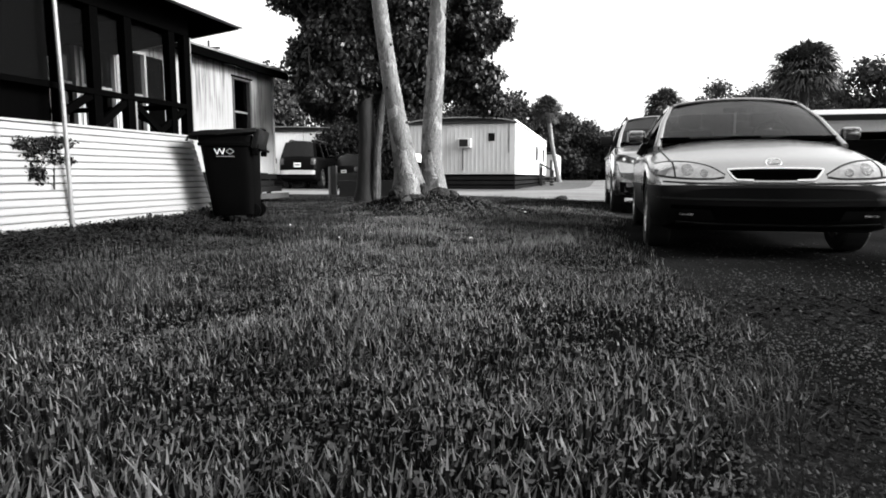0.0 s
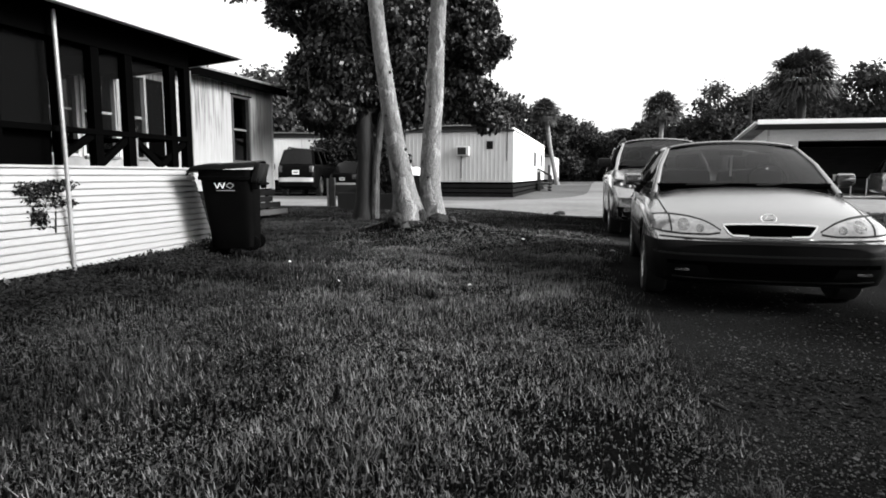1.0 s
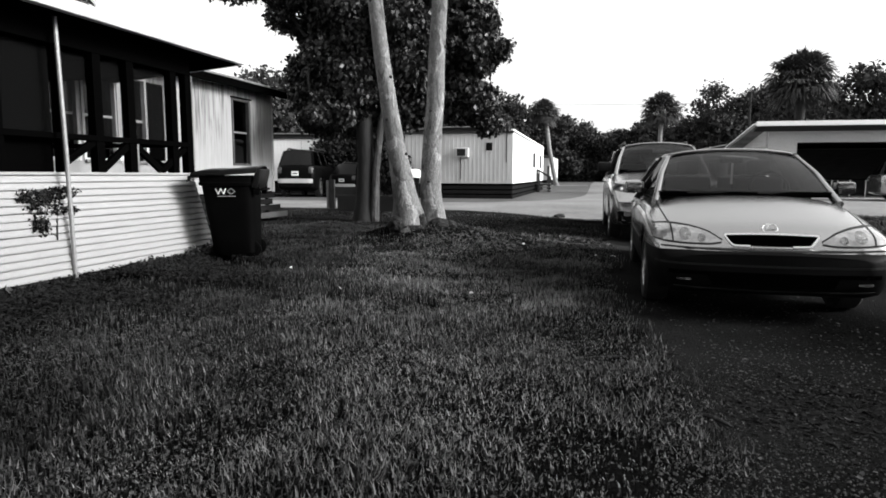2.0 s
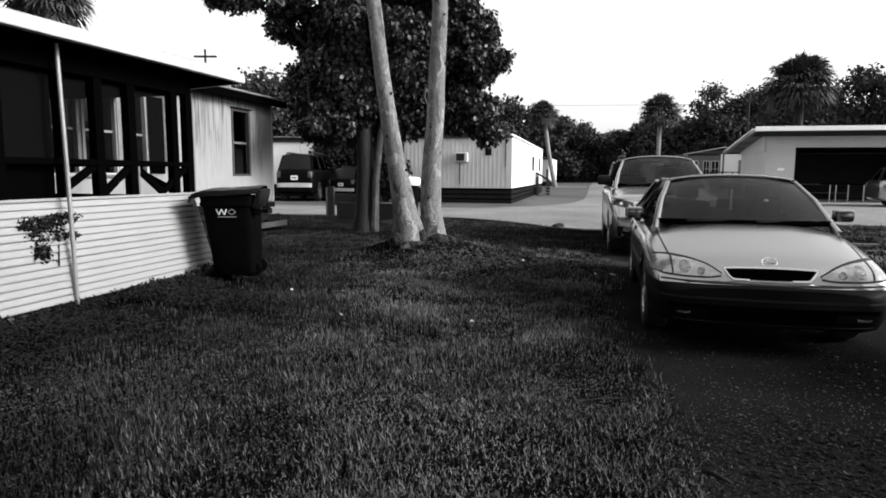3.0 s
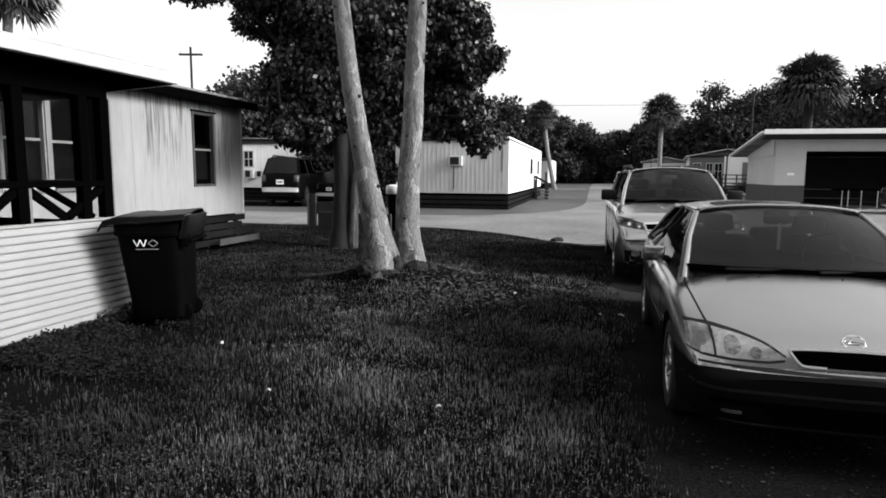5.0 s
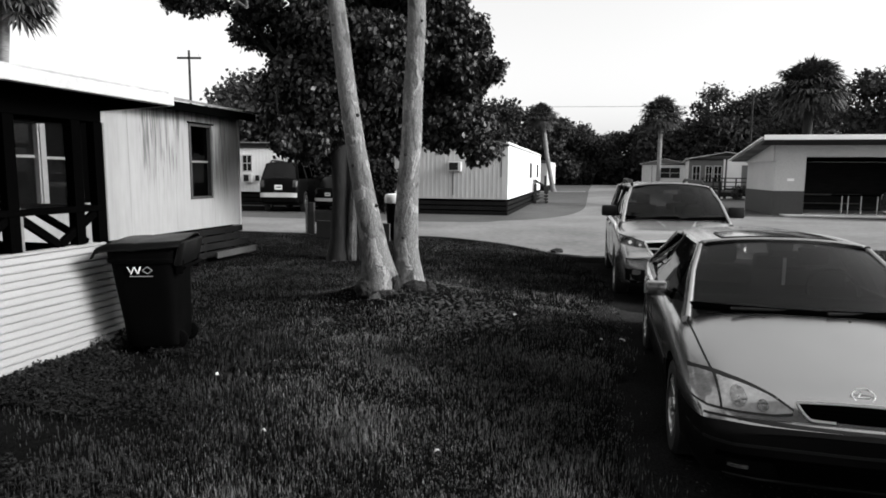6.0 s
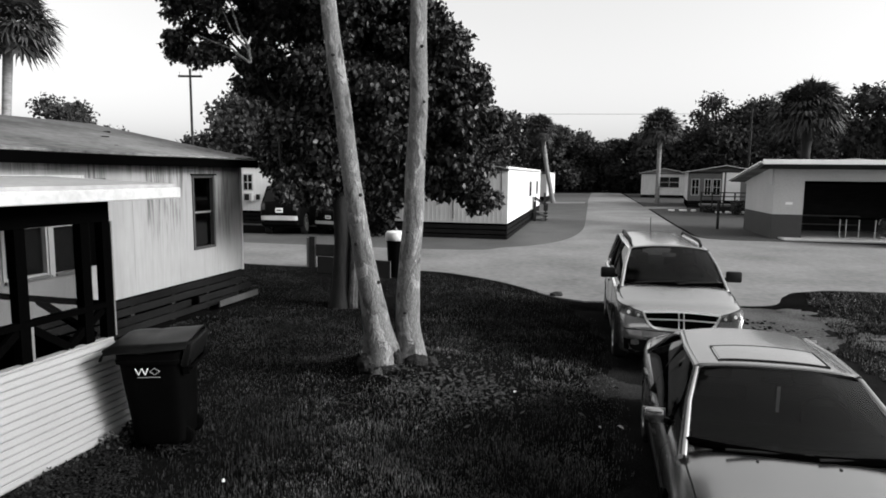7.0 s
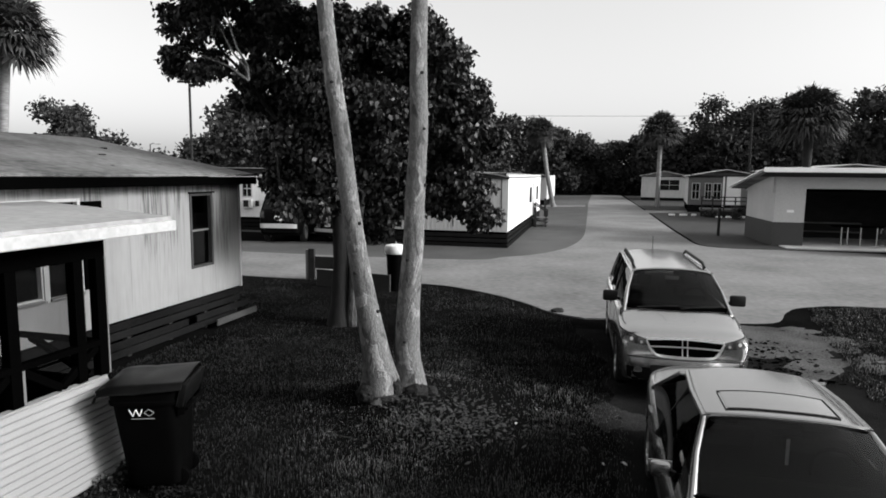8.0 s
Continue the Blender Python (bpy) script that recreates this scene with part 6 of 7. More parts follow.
# ---------------- poles ----------------
def utility_pole(x, y, h, r, arm, label):
    ob = thing("utility_pole", pose(x, y, 0), label, "pole")
    part("pole", tube([(0, 0, -0.1), (0, 0, h)], [r, r * 0.75], 10), M_DARKBARK, ob, smooth=True)
    if arm:
        part("cross_arm", box(-arm, arm, -0.05, 0.05, h - 0.5, h - 0.38, 0.01), M_DARKBARK, ob)
        for k in (-arm * 0.85, 0.0, arm * 0.85):
            part("insulator", tube([(k, 0, h - 0.38), (k, 0, h - 0.2)], 0.04, 8), M_TRIM, ob)
    return ob


utility_pole(-14.4, 39.9, 8.9, 0.09, 0.7, "weathered utility pole with a cross-arm")
utility_pole(31.4, 65, 9.6, 0.13, 0, "tall bare timber pole")
lamp_pole = utility_pole(40.8, 62.6, 8.2, 0.13, 0, "timber pole with a lamp arm")
part("lamp_arm", tube([(0, 0, 8.0), (-0.5, 0, 8.2), (-0.9, 0, 8.15)], 0.04, 8), M_METAL, lamp_pole, smooth=True)
part("lamp_head", box(-1.25, -0.75, -0.14, 0.14, 8.02, 8.18, 0.03), M_TRIM, lamp_pole)


wire = thing("overhead_line", pose(0, 0, 0), "thin dark overhead line above the far wood", "cable")
part("cable", tube([(-30 + 10 * k, 122 - 1.2 * k, 14.2 - 0.5 * math.sin(math.pi * k / 12)) for k in range(13)], 0.03, 5), M_CARDARK, wire)


street = thing("street_lamp", pose(-23.6, 55.0, 0), "small pale street lamp beyond the trailer roof", "street lamp")
part("pole", tube([(0, 0, -0.1), (0, 0, 5.45)], [0.07, 0.05], 8), M_POST, street, smooth=True)
part("arm", tube([(0, 0, 5.40), (0.25, 0, 5.52), (0.5, 0, 5.5)], 0.035, 6), M_POST, street)
part("lamp_head", box(0.35, 0.85, -0.12, 0.12, 5.42, 5.54, 0.03), M_WHITE, street)
for x, y, az in ((8.42, 12.55, -8), (7.95, 11.5, -14)):
    brd = thing("board", pose(x, y, ground_z(x, y), 0, 0, az), "pale weathered board lying in the grass", "board", group="loose boards")
    part("plank", box(-0.38, 0.38, -0.07, 0.07, -0.01, 0.045, 0.008), M_LOOSE, brd)
rock = thing("stone", pose(3.12, 16.55, 0.0), "small dark stone at the lawn's corner by the road", "stone")
bm = bmesh.new()
bmesh.ops.create_icosphere(bm, subdivisions=3, radius=1.0)
for v in bm.verts:
    k = 1 + 0.25 * noise.noise(v.co * 1.7)
    v.co = Vector((v.co.x * 0.16 * k, v.co.y * 0.11 * k, 0.03 + v.co.z * 0.08 * k))
part("stone", bm, M_DARKBARK, rock, smooth=True)


# ---------------- bins, posts, yard things ----------------
def wheelie_bin(m, label):
    """A two-wheeled bin: its hinge and wheels on local +x, the lid's lip on -x, the emblem on -y."""
    ob = thing("wheelie_bin", m, label, "bin")
    rows = []
    for z, w, d, o in ((0.04, 0.235, 0.28, 0.05), (0.06, 0.25, 0.295, 0.05), (0.30, 0.265, 0.305, 0.04), (0.60, 0.285, 0.335, 0.02), (0.89, 0.305, 0.362, 0.005), (0.895, 0.328, 0.385, 0.0), (0.93, 0.332, 0.39, 0.0), (0.94, 0.322, 0.38, 0.0), (1.02, 0.33, 0.385, 0.0)):
        ring = []
        for k in range(49):
            a = 2 * math.pi * k / 48
            n = 5.5
            ring.append((o + w * math.copysign(abs(math.cos(a)) ** (2 / n), math.cos(a)), d * math.copysign(abs(math.sin(a)) ** (2 / n), math.sin(a)), z))
        rows.append(ring)
    bm = add_grid(bmesh.new(), rows)
    bmesh.ops.remove_doubles(bm, verts=bm.verts, dist=0.0005)
    part("body", bm, M_BIN, ob, "tapered black plastic body", smooth=True)
    rows = []
    for j in range(13):
        v = j / 12
        y = -0.42 + 0.84 * v
        rows.append([(x, y, 1.035 + 0.035 * smoothstep(-0.42, -0.30, x) * math.sin(math.pi * min(max(v, 0.001), 0.999)) ** 0.18 + 0.05 * (x + 0.42) / 0.8 + 0.035 * v
                      - 0.012 * math.exp(-((x + 0.05) / 0.05) ** 2) + 0.012 * noise.noise((x * 3, y * 3, 2)) - 0.05 * (x < -0.40) - 0.035 * (v < 0.01 or v > 0.99))
                     for x in [-0.42, -0.405, -0.39, -0.34, -0.28, -0.18, -0.10, -0.05, 0.0, 0.10, 0.20, 0.28, 0.33, 0.36]])
    lid = part("lid", add_grid(bmesh.new(), rows, 0.014), M_LID, ob, "slightly warped black lid", smooth=True)
    bm = box(0.335, 0.405, -0.36, 0.36, 0.86, 1.10, 0.02)
    for v_ in bm.verts:
        if v_.co.z < 0.95:
            v_.co.x -= 0.045
    part("hinge_cover", bm, M_LID, lid, "lid's deep hinge flange", smooth=True)
    part("lip_handle", box(-0.46, -0.40, -0.22, 0.22, 0.985, 1.01, 0.008), M_LID, lid)
    for y in (-0.30, 0.30):
        part("handle_bracket", box(0.30, 0.37, y - 0.03, y + 0.03, 0.78, 0.93, 0.01), M_BIN, ob)
    part("grab_bar", tube([(0.385, -0.33, 0.845), (0.385, 0.33, 0.845)], 0.016, 10), M_BIN, ob, smooth=True)
    part("axle", tube([(0.26, -0.24, 0.10), (0.26, 0.24, 0.10)], 0.012, 8), M_BIN, ob)
    for y in (-0.31, 0.31):
        w = part("wheel", lathe([(-0.025, 0.05), (-0.025, 0.09), (-0.018, 0.10), (0.018, 0.10), (0.025, 0.09), (0.025, 0.05)], 24), M_BIN, ob, smooth=True)
        w.matrix_local = pose(0.26, y * 0.66, 0.10, 0, 0, 90)
        part("hub", lathe([(-0.028, 0.01), (-0.028, 0.055), (0.028, 0.055), (0.028, 0.01)], 14), M_BIN, w)
    return ob


bin_ = wheelie_bin(pose(-2.68, 8.06, 0.08, 0, 0, 5) @ Matrix.Diagonal((1.06, 0.88, 1.0, 1)), "black wheeled refuse bin with a white emblem beside the porch")
emb = part("emblem", beam((-0.115, -0.372, 0.86), (-0.085, -0.362, 0.79), 0.022, 0.008), M_PRINT, bin_, "white zigzag emblem")
for a, b in (((-0.085, 0.79), (-0.055, 0.86)), ((-0.055, 0.86), (-0.025, 0.79)), ((-0.025, 0.79), (0.0, 0.86))):
    part("stroke", beam((a[0], -0.327 - 0.052 * a[1], a[1]), (b[0], -0.327 - 0.052 * b[1], b[1]), 0.022, 0.008), M_PRINT, emb)
M_OUT = mat("pale outline print", 0.28, 0.5, bump=0)
for a, b in (((0.015, 0.825), (0.060, 0.86)), ((0.060, 0.86), (0.105, 0.825)), ((0.105, 0.825), (0.060, 0.79)), ((0.060, 0.79), (0.015, 0.825)), ((-0.10, 0.765), (0.11, 0.765))):
    part("stroke", beam((a[0], -0.327 - 0.052 * a[1], a[1]), (b[0], -0.327 - 0.052 * b[1], b[1]), 0.010, 0.008), M_OUT, emb)

# a dark leafy shape flat against the siding, in place of a plant's shadow
M_LOWWEED = mat("low dark weeds", 0.017, 0.8, big=(1.2, 0.5), fine=(14, 0.3), bump=0.0, island=0.7, spec=0.05)
# near-black leaf colour: litter, and leaf shapes that stand for shadows
M_LITTERSHADE = mat("litter and shadow leaves", 0.014, 0.9, bump=0.0, island=0.6, spec=0.05)
creeper = thing("creeper", HOME @ pose(KNEE + 0.09, 4.86, 0), "dark leafy shape standing in for a plant's shadow on the siding", "plant")
stems = [[(0.03, 0.03, 0.48), (-0.03, 0.10, 0.75), (-0.05, 0.22, 1.0)], [(0.0, 0.05, 0.5), (-0.03, -0.12, 0.72), (-0.05, -0.2, 0.9)], [(-0.02, 0.08, 0.66), (-0.04, 0.25, 0.78), (-0.05, 0.36, 0.86)]]
for st in stems:
    part("stem", tube(st, [0.008] * (len(st) - 1) + [0.003], 6), M_DARKBARK, creeper, smooth=True)
raw_object("leaves", leaf_cloud([(-0.03, -0.05, 0.80, 0.015, 0.20, 0.10), (-0.035, 0.15, 0.93, 0.012, 0.24, 0.06), (0.0, -0.12, 0.62, 0.02, 0.10, 0.10), (-0.03, -0.18, 0.90, 0.012, 0.16, 0.07), (-0.02, 0.2, 0.76, 0.012, 0.16, 0.04)], 1500, 0.034), 4, M_LITTERSHADE, creeper)

# dark weeds along the foot of the siding
for k, (s_, r) in enumerate(((5.75, 0.09), (6.1, 0.12), (6.42, 0.10), (6.75, 0.15), (7.1, 0.17), (4.2, 0.08), (3.4, 0.07))):
    w_ = thing("weed_clump", HOME @ pose(KNEE + 0.26, s_, 0.05), "low dark weeds at the foot of the siding", "weeds", group="siding weeds")
    part("stem", tube([(0, 0, -0.03), (0.01, 0, r)], [0.006, 0.003], 5), M_DARKBARK, w_)
    raw_object("leaves", leaf_cloud([(0, 0, r * 0.55, r * 0.8, r * 1.5, r * 0.6), (0.05, 0.1, r * 0.3, r * 0.7, r * 1.2, r * 0.4)], 260, 0.05, fill=0.1), 4, M_LEAF, w_)

can = thing("rubbish_can", pose(-0.92, 19.3, 0, 0, 0, -12), "dark rubbish can with a white lid near the lane", "bin")
part("body", tube([(0, 0, -0.02), (0, 0, 0.12), (0, 0, 0.6), (0, 0, 1.04)], [0.25, 0.22, 0.25, 0.27], 20), M_BIN, can, smooth=True)
lid_ = part("lid", tube([(0, 0, 1.03), (0, 0, 1.06), (0, 0, 1.20), (0, 0, 1.26), (0, 0, 1.285)], [0.29, 0.31, 0.31, 0.28, 0.18], 24), M_WHITE, can, "white domed lid", smooth=True)
part("knob", tube([(0, 0, 1.28), (0, 0, 1.36)], 0.018, 8), M_TRIM, lid_)

fence = thing("mailbox_post", pose(-3.67, 20.9, 0, 0, 0, -12), "short dark double post with a pale box at the lawn's edge", "post")
part("post", box(-0.10, -0.02, -0.05, 0.05, -0.05, 0.92, 0.006), M_POST, fence)
part("post", box(0.0, 0.18, -0.06, 0.06, -0.05, 0.95, 0.006), M_DARKWOOD, fence)
part("board", box(0.2, 0.95, -0.03, 0.0, 0.35, 0.72, 0.006), M_DARKWOOD, fence)
part("letter_box", box(1.1, 1.35, -0.12, 0.12, 0.45, 0.72, 0.02), M_POST, fence)
slab = thing("plywood_panel", pose(-2.15, 19.4, 0, 0, 0, -24), "grey weathered panel standing at the lawn's edge", "panel")
part("panel", box(-1.2, 1.2, -0.03, 0.03, 0.0, 0.48, 0.006), mat("grey panel", 0.035, 0.9, bump=0.2), slab)
for x, y, h in ((15.9, 36.6, 1.5), (7.3, 43.0, 1.7), (6.4, 41.2, 1.2)):
    p_ = thing("marker_post", pose(x, y, 0), "dark slim marker post in the grass", "post", group="marker posts")
    part("post", box(-0.06, 0.06, -0.06, 0.06, -0.05, h, 0.01), M_DARKWOOD, p_)
    part("cap", box(-0.075, 0.075, -0.075, 0.075, h, h + 0.03, 0.005), M_DARKWOOD, p_)


# ---------------- lawn ----------------
def lawn_points(x0, x1, y0, y1, per_m2):
    """Rooting places of grass: inside the lawn, thinning out over the drive, the mound and worn patches."""
    n = int((x1 - x0) * (y1 - y0) * per_m2)
    pts = np.column_stack([rng.uniform(x0, x1, n), rng.uniform(y0, y1, n)])
    out = []
    for x, y in pts:
        edge = drive_edge(y) + 0.25 * noise.noise((x * 2.2, y * 2.2, 5)) + 0.12 * noise.noise((x * 7, y * 7, 1))
        n_ = x * 0.9659 - y * 0.2588
        s_ = x * 0.2588 + y * 0.9659
        if n_ < KNEE + 0.10 and s_ < P1 + 0.25 or n_ < WALL + 0.2 and s_ < S1:
            continue
        if x < 5.5 and y > 19.9 - 0.29 * x - 0.5 * max(0, x) ** 1.3 or y > 17.2 and x > 5:
            continue
        over = x - edge
        wall_gap = n_ - KNEE
        keep = 1.0 if over < -0.3 else 0.5 - 1.6 * over
        if over > 0.5:
            keep = 0.0
        if x > max(6.6, 1.7 + 0.455 * y) + 0.3 * noise.noise((x * 1.4, y * 1.4, 41)):
            keep = 0.8
        worn = noise.noise((x * 0.55 + 3, y * 0.55, 11))
        keep *= 1.0 - 0.7 * smoothstep(0.15, 0.5, worn) * smoothstep(3, 6, y)
        keep *= 0.58 + 0.42 * smoothstep(-0.28, 0.12, noise.noise((x * 1.5, y * 1.5, 17)) + 0.5 * noise.noise((x * 4.1, y * 4.1, 19)))
        if s_ < 7.5:
            keep *= 0.25 + 0.75 * smoothstep(0.4, 3.4, wall_gap + 0.7 * noise.noise((x * 0.9, y * 0.9, 21)))
        mound = math.exp(-(((x + 0.3) / 0.8) ** 2 + ((y - 10.2) / 0.7) ** 2))
        keep *= 1 - 0.35 * mound
        if rng.random() < keep:
            out.append((x, y, ground_z(x, y)))
    return np.array(out)


def blades(roots, length, width, lean):
    """Bent, tapering blades: two four-cornered faces each."""
    n = len(roots)
    az = rng.uniform(0, 2 * math.pi, n)
    out = np.column_stack([np.cos(az), np.sin(az), np.zeros(n)])
    side = np.column_stack([-np.sin(az), np.cos(az), np.zeros(n)])
    tall = np.array([0.75 + 0.8 * noise.noise((x * 1.6, y * 1.6, 2)) + 0.35 * noise.noise((x * 6, y * 6, 4)) for x, y, _ in roots])
    tall *= np.array([0.5 + 0.5 * smoothstep(0.3, 3.2, x * 0.9659 - y * 0.2588 - KNEE) for x, y, _ in roots])
    l = (length * np.clip(tall, 0.3, 1.5) * rng.uniform(0.55, 1.25, n))[:, None]
    w = (width * rng.uniform(0.6, 1.3, n))[:, None]
    k = (lean * rng.uniform(0.2, 1.4, n))[:, None]
    up = np.array([0, 0, 1.0])
    mid = roots + up * l * 0.56 + out * l * k * 0.30
    tip = roots + up * l * (1.0 - 0.25 * k) + out * l * k * 0.95
    base = roots - up * 0.01
    a = np.stack([base - side * w * 0.5, base + side * w * 0.5, mid + side * w * 0.45, mid - side * w * 0.45], axis=1)
    b = np.stack([mid - side * w * 0.45, mid + side * w * 0.45, tip + side * w * 0.06, tip - side * w * 0.06], axis=1)
    return np.concatenate([a, b], axis=1).reshape(-1, 3)


def broad_leaves(roots, size):
    """Low clover-like weeds: small tilted diamonds."""
    n = len(roots)
    az = rng.uniform(0, 2 * math.pi, n)
    a = np.column_stack([np.cos(az), np.sin(az), rng.uniform(-0.2, 0.6, n)])
    b = np.column_stack([-np.sin(az), np.cos(az), rng.uniform(-0.3, 0.3, n)])
    s = (size * rng.uniform(0.5, 1.3, n))[:, None]
    c = roots + np.column_stack([np.zeros(n), np.zeros(n), rng.uniform(0.015, 0.065, n)])
    return np.stack([c - a * s, c + b * s * 0.75, c + a * s, c - b * s * 0.75], axis=1).reshape(-1, 3)


near = lawn_points(-3.6, 2.2, 0.3, 4.2, 4200)
middle = np.concatenate([lawn_points(-6.5, 3.6, 4.2, 6.0, 2800), lawn_points(-6.5, 3.6, 6.0, 7.4, 2000), lawn_points(-6.5, 3.6, 7.4, 9.5, 1700)])
far = np.concatenate([lawn_points(-8.5, 4.0, 9.5, 14, 950), lawn_points(-8.5, 4.0, 14, 21, 480)])
right = lawn_points(6.5, 12, 9.0, 17.1, 850)
weeds = lawn_points(-3.0, 1.8, 0.4, 5.0, 1300)
# the rest of the yard, beside and behind
yard = np.concatenate([lawn_points(-5.2, -3.6, 0.3, 4.2, 2200), lawn_points(-5.0, 1.2, -1.8, 0.3, 2000), lawn_points(-7.0, 1.2, -8.0, -1.8, 600), lawn_points(5.2, 12, -4.0, 9.0, 350)])
tall_near, tall_mid = lawn_points(-3.6, 2.2, 0.3, 4.2, 750), lawn_points(-5.5, 3.0, 4.2, 8.0, 330)
def lit_share(roots):
    """Share of blades coloured sunlit: pale middle, falling off towards porch, road and trees."""
    return np.array([smoothstep(-1.9, -0.4, x + 0.35 * noise.noise((x * 1.1, y * 1.1, 31))) * (1 - 0.75 * smoothstep(10.2, 12.0, y)) for x, y, _ in roots])


patches = []
for roots, length, width, lean in ((yard, 0.08, 0.008, 0.35), (tall_near, 0.105, 0.0070, 0.35), (tall_mid, 0.125, 0.0065, 0.13), (near, 0.072, 0.0070, 0.42), (middle, 0.092, 0.0055, 0.16), (far, 0.085, 0.007, 0.22), (right, 0.10, 0.016, 0.5)):
    patches.append((roots, rng.random(len(roots)) < lit_share(roots), length, width, lean))
# dry=True picks the blades whose tips carry the sunlit tone
for dry, tip, label in ((False, M_GRASS, "uneven unmown lawn grass"), (True, M_LITGRASS, "grass given a paler sunlit colour over the lawn's middle")):
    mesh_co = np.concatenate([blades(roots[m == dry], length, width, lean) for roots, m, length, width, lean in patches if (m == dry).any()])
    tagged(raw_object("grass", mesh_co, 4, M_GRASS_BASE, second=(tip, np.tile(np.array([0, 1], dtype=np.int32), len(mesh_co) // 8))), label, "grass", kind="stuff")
tagged(raw_object("weeds", broad_leaves(weeds, 0.009), 4, M_GRASS), "small broad-leaved weeds in the lawn", "weeds", kind="stuff")

# broad-leaved weeds crowding the foot of the siding, and loose tufts out on the drive
def weed_place(n):
    out = []
    while len(out) < n:
        s_, d_ = rng.uniform(1.0, 7.0), 0.12 + abs(rng.normal()) * 1.15
        if noise.noise((s_ * 1.3, d_ * 1.3, 7)) + 0.9 * math.exp(-0.6 * d_) > 0.35:
            q = HOME @ Vector((KNEE + 0.1 + d_, s_, 0))
            out.append((q.x, q.y, ground_z(q.x, q.y) + 0.035 * rng.random()))
    return np.array(out)


tagged(raw_object("broadleaf_weeds", broad_leaves(weed_place(26000), 0.015), 4, M_LOWWEED), "dark broad-leaved weeds along the siding", "weeds", kind="stuff")
tuft_roots = np.concatenate([np.column_stack([tx + rng.normal(size=tn) * tr, ty + rng.normal(size=tn) * tr * 0.7, np.full(tn, ground_z(tx, ty))]) for tx, ty, tr, tn in ((0.86, 1.75, 0.10, 260), (1.02, 1.95, 0.06, 120), (0.72, 1.45, 0.09, 200), (1.12, 2.5, 0.07, 110), (1.30, 3.3, 0.08, 120), (0.62, 1.1, 0.08, 160))])
tagged(raw_object("drive_grass", blades(tuft_roots, 0.075, 0.0045, 0.7), 4, M_GRASS), "loose grass growing out on the drive", "grass", kind="stuff")

# light sand where the drive meets the lane, and a patch painting light between the cars
def pale_patch(cx, cy, rx, ry, rot, value, label, seed):
    m = mat("bare soil", value, 0.97, big=(1.1, 0.45), fine=(30, 0.45), bump=0.8, spec=0.0)
    c, s = math.cos(radians(rot)), math.sin(radians(rot))
    rows = []
    for i in range(1, 13):
        ring = []
        for k in range(49):
            a = 2 * math.pi * k / 48
            r = (i / 12) * (1 + 0.5 * noise.noise((math.cos(a) * 1.6, math.sin(a) * 1.6, seed)) + 0.3 * noise.noise((math.cos(a) * 5, math.sin(a) * 5, seed)))
            x, y = cx + rx * r * math.cos(a) * c - ry * r * math.sin(a) * s, cy + rx * r * math.cos(a) * s + ry * r * math.sin(a) * c
            ring.append((x, y, ground_z(x, y) + (0.010 - 0.02 * (i / 12) ** 6)))
        rows.append(ring)
    bm = add_grid(bmesh.new(), rows)
    bmesh.ops.remove_doubles(bm, verts=bm.verts, dist=0.001)
    return tagged(mesh_object("sand_patch", bm, m, smooth=True), label, "sand", kind="structure")


for cx, cy, rx, ry, rot, sd in ((7.1, 13.9, 1.0, 1.5, -14, 33), (6.5, 14.2, 1.1, 1.3, -25, 3), (7.9, 13.9, 0.9, 0.6, 20, 12), (6.9, 12.5, 0.5, 1.1, -35, 15), (8.0, 12.6, 0.45, 0.8, -50, 17), (7.6, 14.9, 0.9, 0.4, 5, 21)):
    pale_patch(cx, cy, rx, ry, rot, 0.08, "pale bare sand beside the crossover", sd)
# paler ground here stands for sunlight falling through the gap between the cars
pale_patch(2.70, 10.0, 0.55, 0.5, -15, 0.026, "paler patch painting the light between the parked cars", 8)


# ---------------- litter, stick, stones ----------------
def stick(x, y, l, r, az, label):
    ob = thing("fallen_stick", pose(x, y, ground_z(x, y) + r, 0, 0, az), label, "stick", group="fallen sticks")
    part("stem", tube([(-l / 2, 0, 0), (-l * 0.1, 0.02 * l, r * 0.6), (l * 0.25, -0.01, r), (l / 2, 0.03 * l, 0.0)], [r * 0.7, r, r * 0.9, r * 0.4], 7), M_DARKBARK, ob, smooth=True)
    part("twig", tube([(l * 0.1, 0, r), (l * 0.22, 0.08 * l, r * 1.5)], [r * 0.5, r * 0.2], 5), M_DARKBARK, ob)
    return ob


stick(1.24, 2.78, 0.17, 0.012, -62, "short dark stick lying on the bare drive")
stick(0.95, 3.72, 0.34, 0.008, 10, "thin dry stick at the lawn's edge")
stick(1.35, 3.95, 0.30, 0.008, -24, "thin dry stick at the lawn's edge")
stick(0.55, 9.0, 0.32, 0.008, 30, "dry twig below the twin trunks")
stick(-0.9, 9.2, 0.40, 0.009, -20, "dry twig below the twin trunks")
stick(0.2, 9.35, 0.36, 0.009, 75, "dry twig below the twin trunks")
M_PAPER = mat("white scrap", 0.7, 0.7)
for x, y, w in ((-1.75, 7.2, 0.028), (2.35, 8.6, 0.05), (1.25, 9.6, 0.03), (0.25, 5.6, 0.02), (-1.0, 6.0, 0.018), (2.1, 8.55, 0.025)):
    sc = thing("paper_scrap", pose(x, y, ground_z(x, y) + 0.03, 8, 5, 40 * x), "small crumpled white scrap on the grass", "litter", group="paper scraps")
    part("sheet", patch((-w, -w * 0.5, 0), (w, -w * 0.4, 0.01), (w * 0.9, w * 0.5, 0), (-w * 0.8, w * 0.4, 0.012), 4, 3, (0, 0, 0.015), 0.003), M_PAPER, sc)


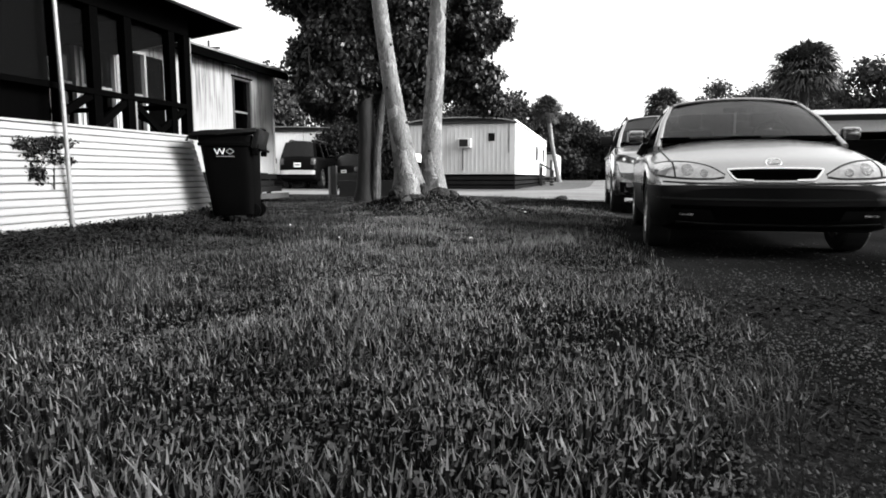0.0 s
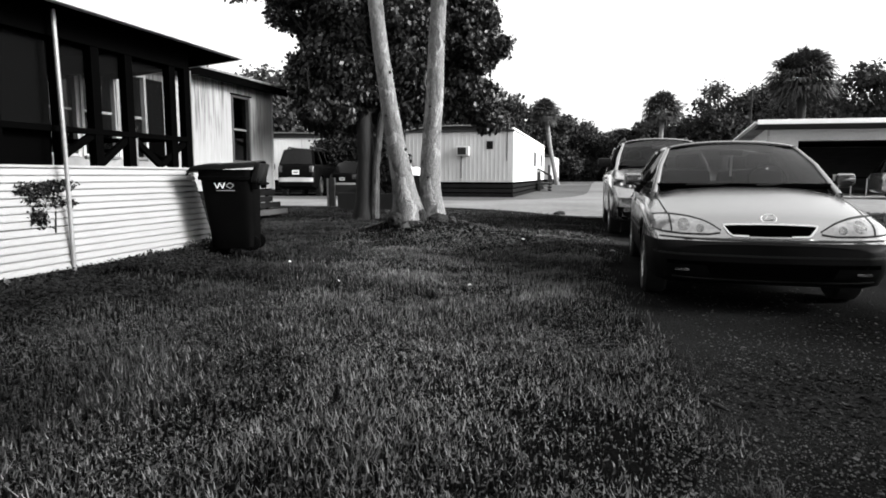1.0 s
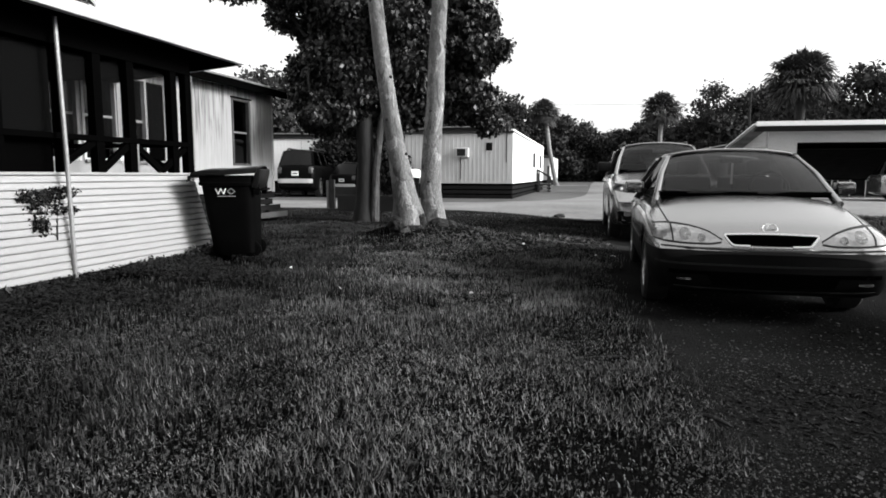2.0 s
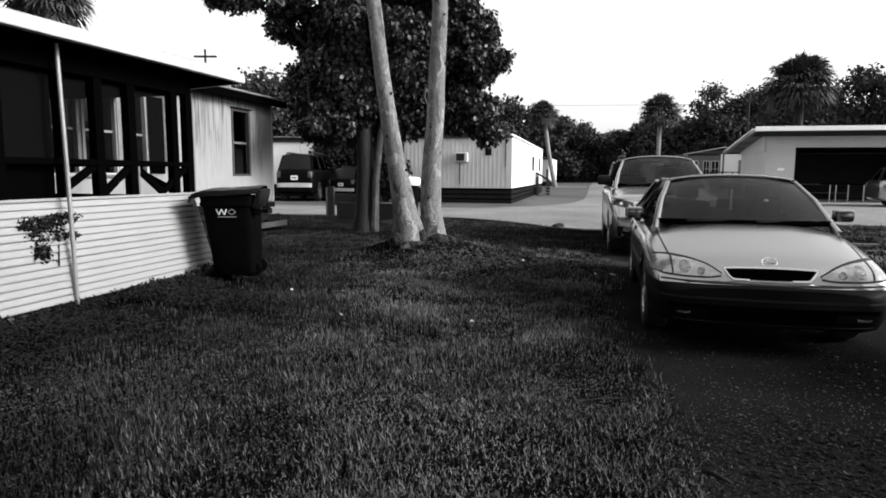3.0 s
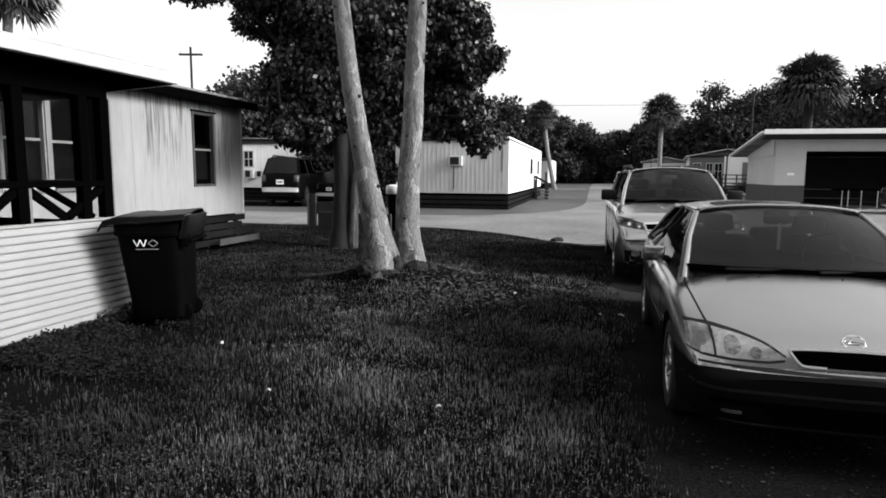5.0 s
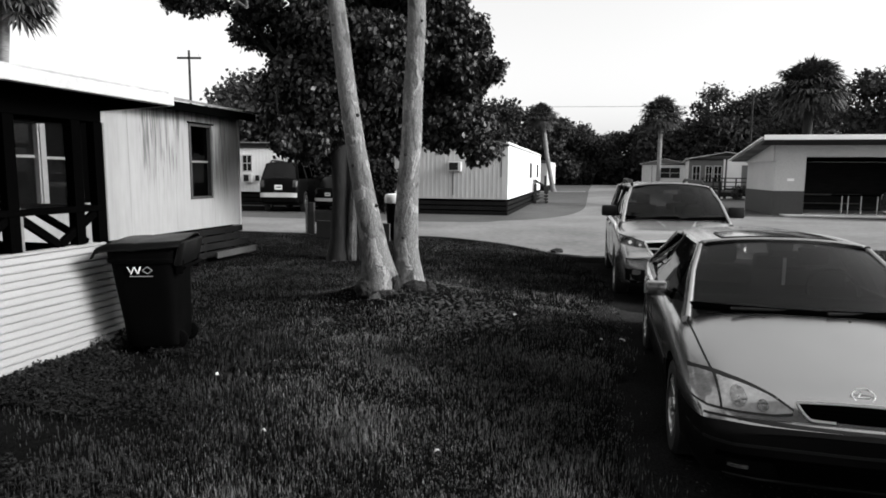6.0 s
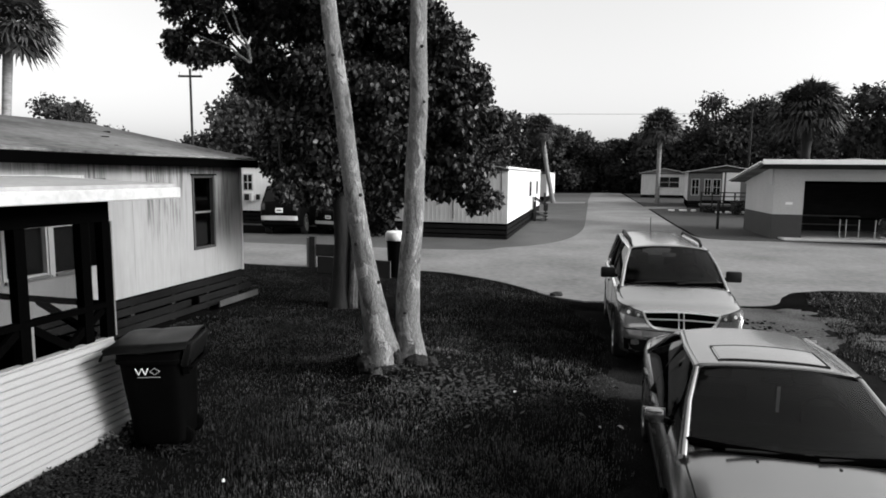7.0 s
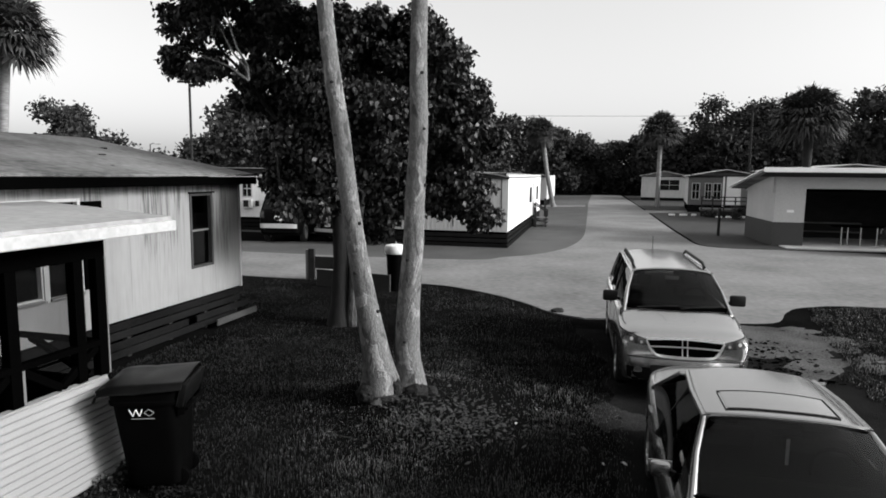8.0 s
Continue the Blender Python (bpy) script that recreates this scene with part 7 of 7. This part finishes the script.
def scatter(name, count, place, size, material, label, category):
    """Loose small bits lying on the ground: tilted diamonds with a little height."""
    pts = np.array([place() for _ in range(count)])
    c = np.array([(x, y, ground_z(x, y) + 0.014) for x, y in pts])
    az = rng.uniform(0, 2 * math.pi, count)
    a = np.column_stack([np.cos(az), np.sin(az), rng.uniform(-0.3, 0.5, count)])
    b = np.column_stack([-np.sin(az), np.cos(az), rng.uniform(-0.4, 0.4, count)])
    s = (size * rng.uniform(0.4, 1.5, count))[:, None]
    return tagged(raw_object(name, np.stack([c - a * s, c + b * s * 0.55, c + a * s, c - b * s * 0.55], axis=1).reshape(-1, 3), 4, material), label, category, kind="stuff")


M_LITTER = mat("dry leaf litter", 0.034, 0.9, fine=(40, 0.3), bump=0.0, island=0.8)
scatter("leaf_litter", 900, lambda: (0.40 + rng.normal() * 0.55, 9.65 + rng.normal() * 0.35), 0.034, M_LITTER, "dry leaves on the mound below the trees", "leaves")
scatter("dead_leaves", 420, lambda: (5.9 + rng.normal() * 0.5 + 0.1 * (u_ := rng.integers(0, 5)), 11.6 + 0.6 * u_ + rng.normal() * 0.12), 0.05, M_BLACK, "dark dead leaves on the sand", "leaves")
# dark bits scattered over the gravel in place of a cast shadow
scatter("leaf_mould", 1500, lambda: (1.95 + rng.normal() * 0.45, 2.95 + rng.normal() * 0.28), 0.018, M_LITTERSHADE, "dark leaf bits standing in for a shadow on the drive", "leaves")
scatter("lawn_edge_litter", 700, lambda: (1.02 + rng.normal() * 0.16, 1.6 + rng.normal() * 0.2), 0.012, M_LITTERSHADE, "dark rotting leaves at the edge of the lawn", "leaves")
scatter("drive_litter", 1500, lambda: (1.2 + 0.12 * (t_ := rng.uniform(0.6, 6)) + abs(rng.normal()) * 1.1, t_), 0.012, M_LITTER, "dry leaf bits over the gravel drive", "leaves")


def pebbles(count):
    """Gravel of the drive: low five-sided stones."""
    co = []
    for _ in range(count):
        # stones thin out towards the sedan; the bare drive there stands for shade
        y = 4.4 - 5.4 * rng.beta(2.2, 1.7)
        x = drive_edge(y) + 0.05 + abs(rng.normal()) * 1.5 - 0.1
        z = ground_z(x, y)
        r = 0.003 + 0.006 * rng.random() ** 3
        a0 = rng.uniform(0, 6.28)
        top = (x, y, z + 0.006 + r * 0.9)
        ring = [(x + r * math.cos(a0 + 1.2566 * k) * rng.uniform(0.7, 1.3), y + r * math.sin(a0 + 1.2566 * k) * rng.uniform(0.7, 1.3), z + 0.004) for k in range(5)]
        for k in range(5):
            co += [top, ring[k], ring[(k + 1) % 5]]
    return co


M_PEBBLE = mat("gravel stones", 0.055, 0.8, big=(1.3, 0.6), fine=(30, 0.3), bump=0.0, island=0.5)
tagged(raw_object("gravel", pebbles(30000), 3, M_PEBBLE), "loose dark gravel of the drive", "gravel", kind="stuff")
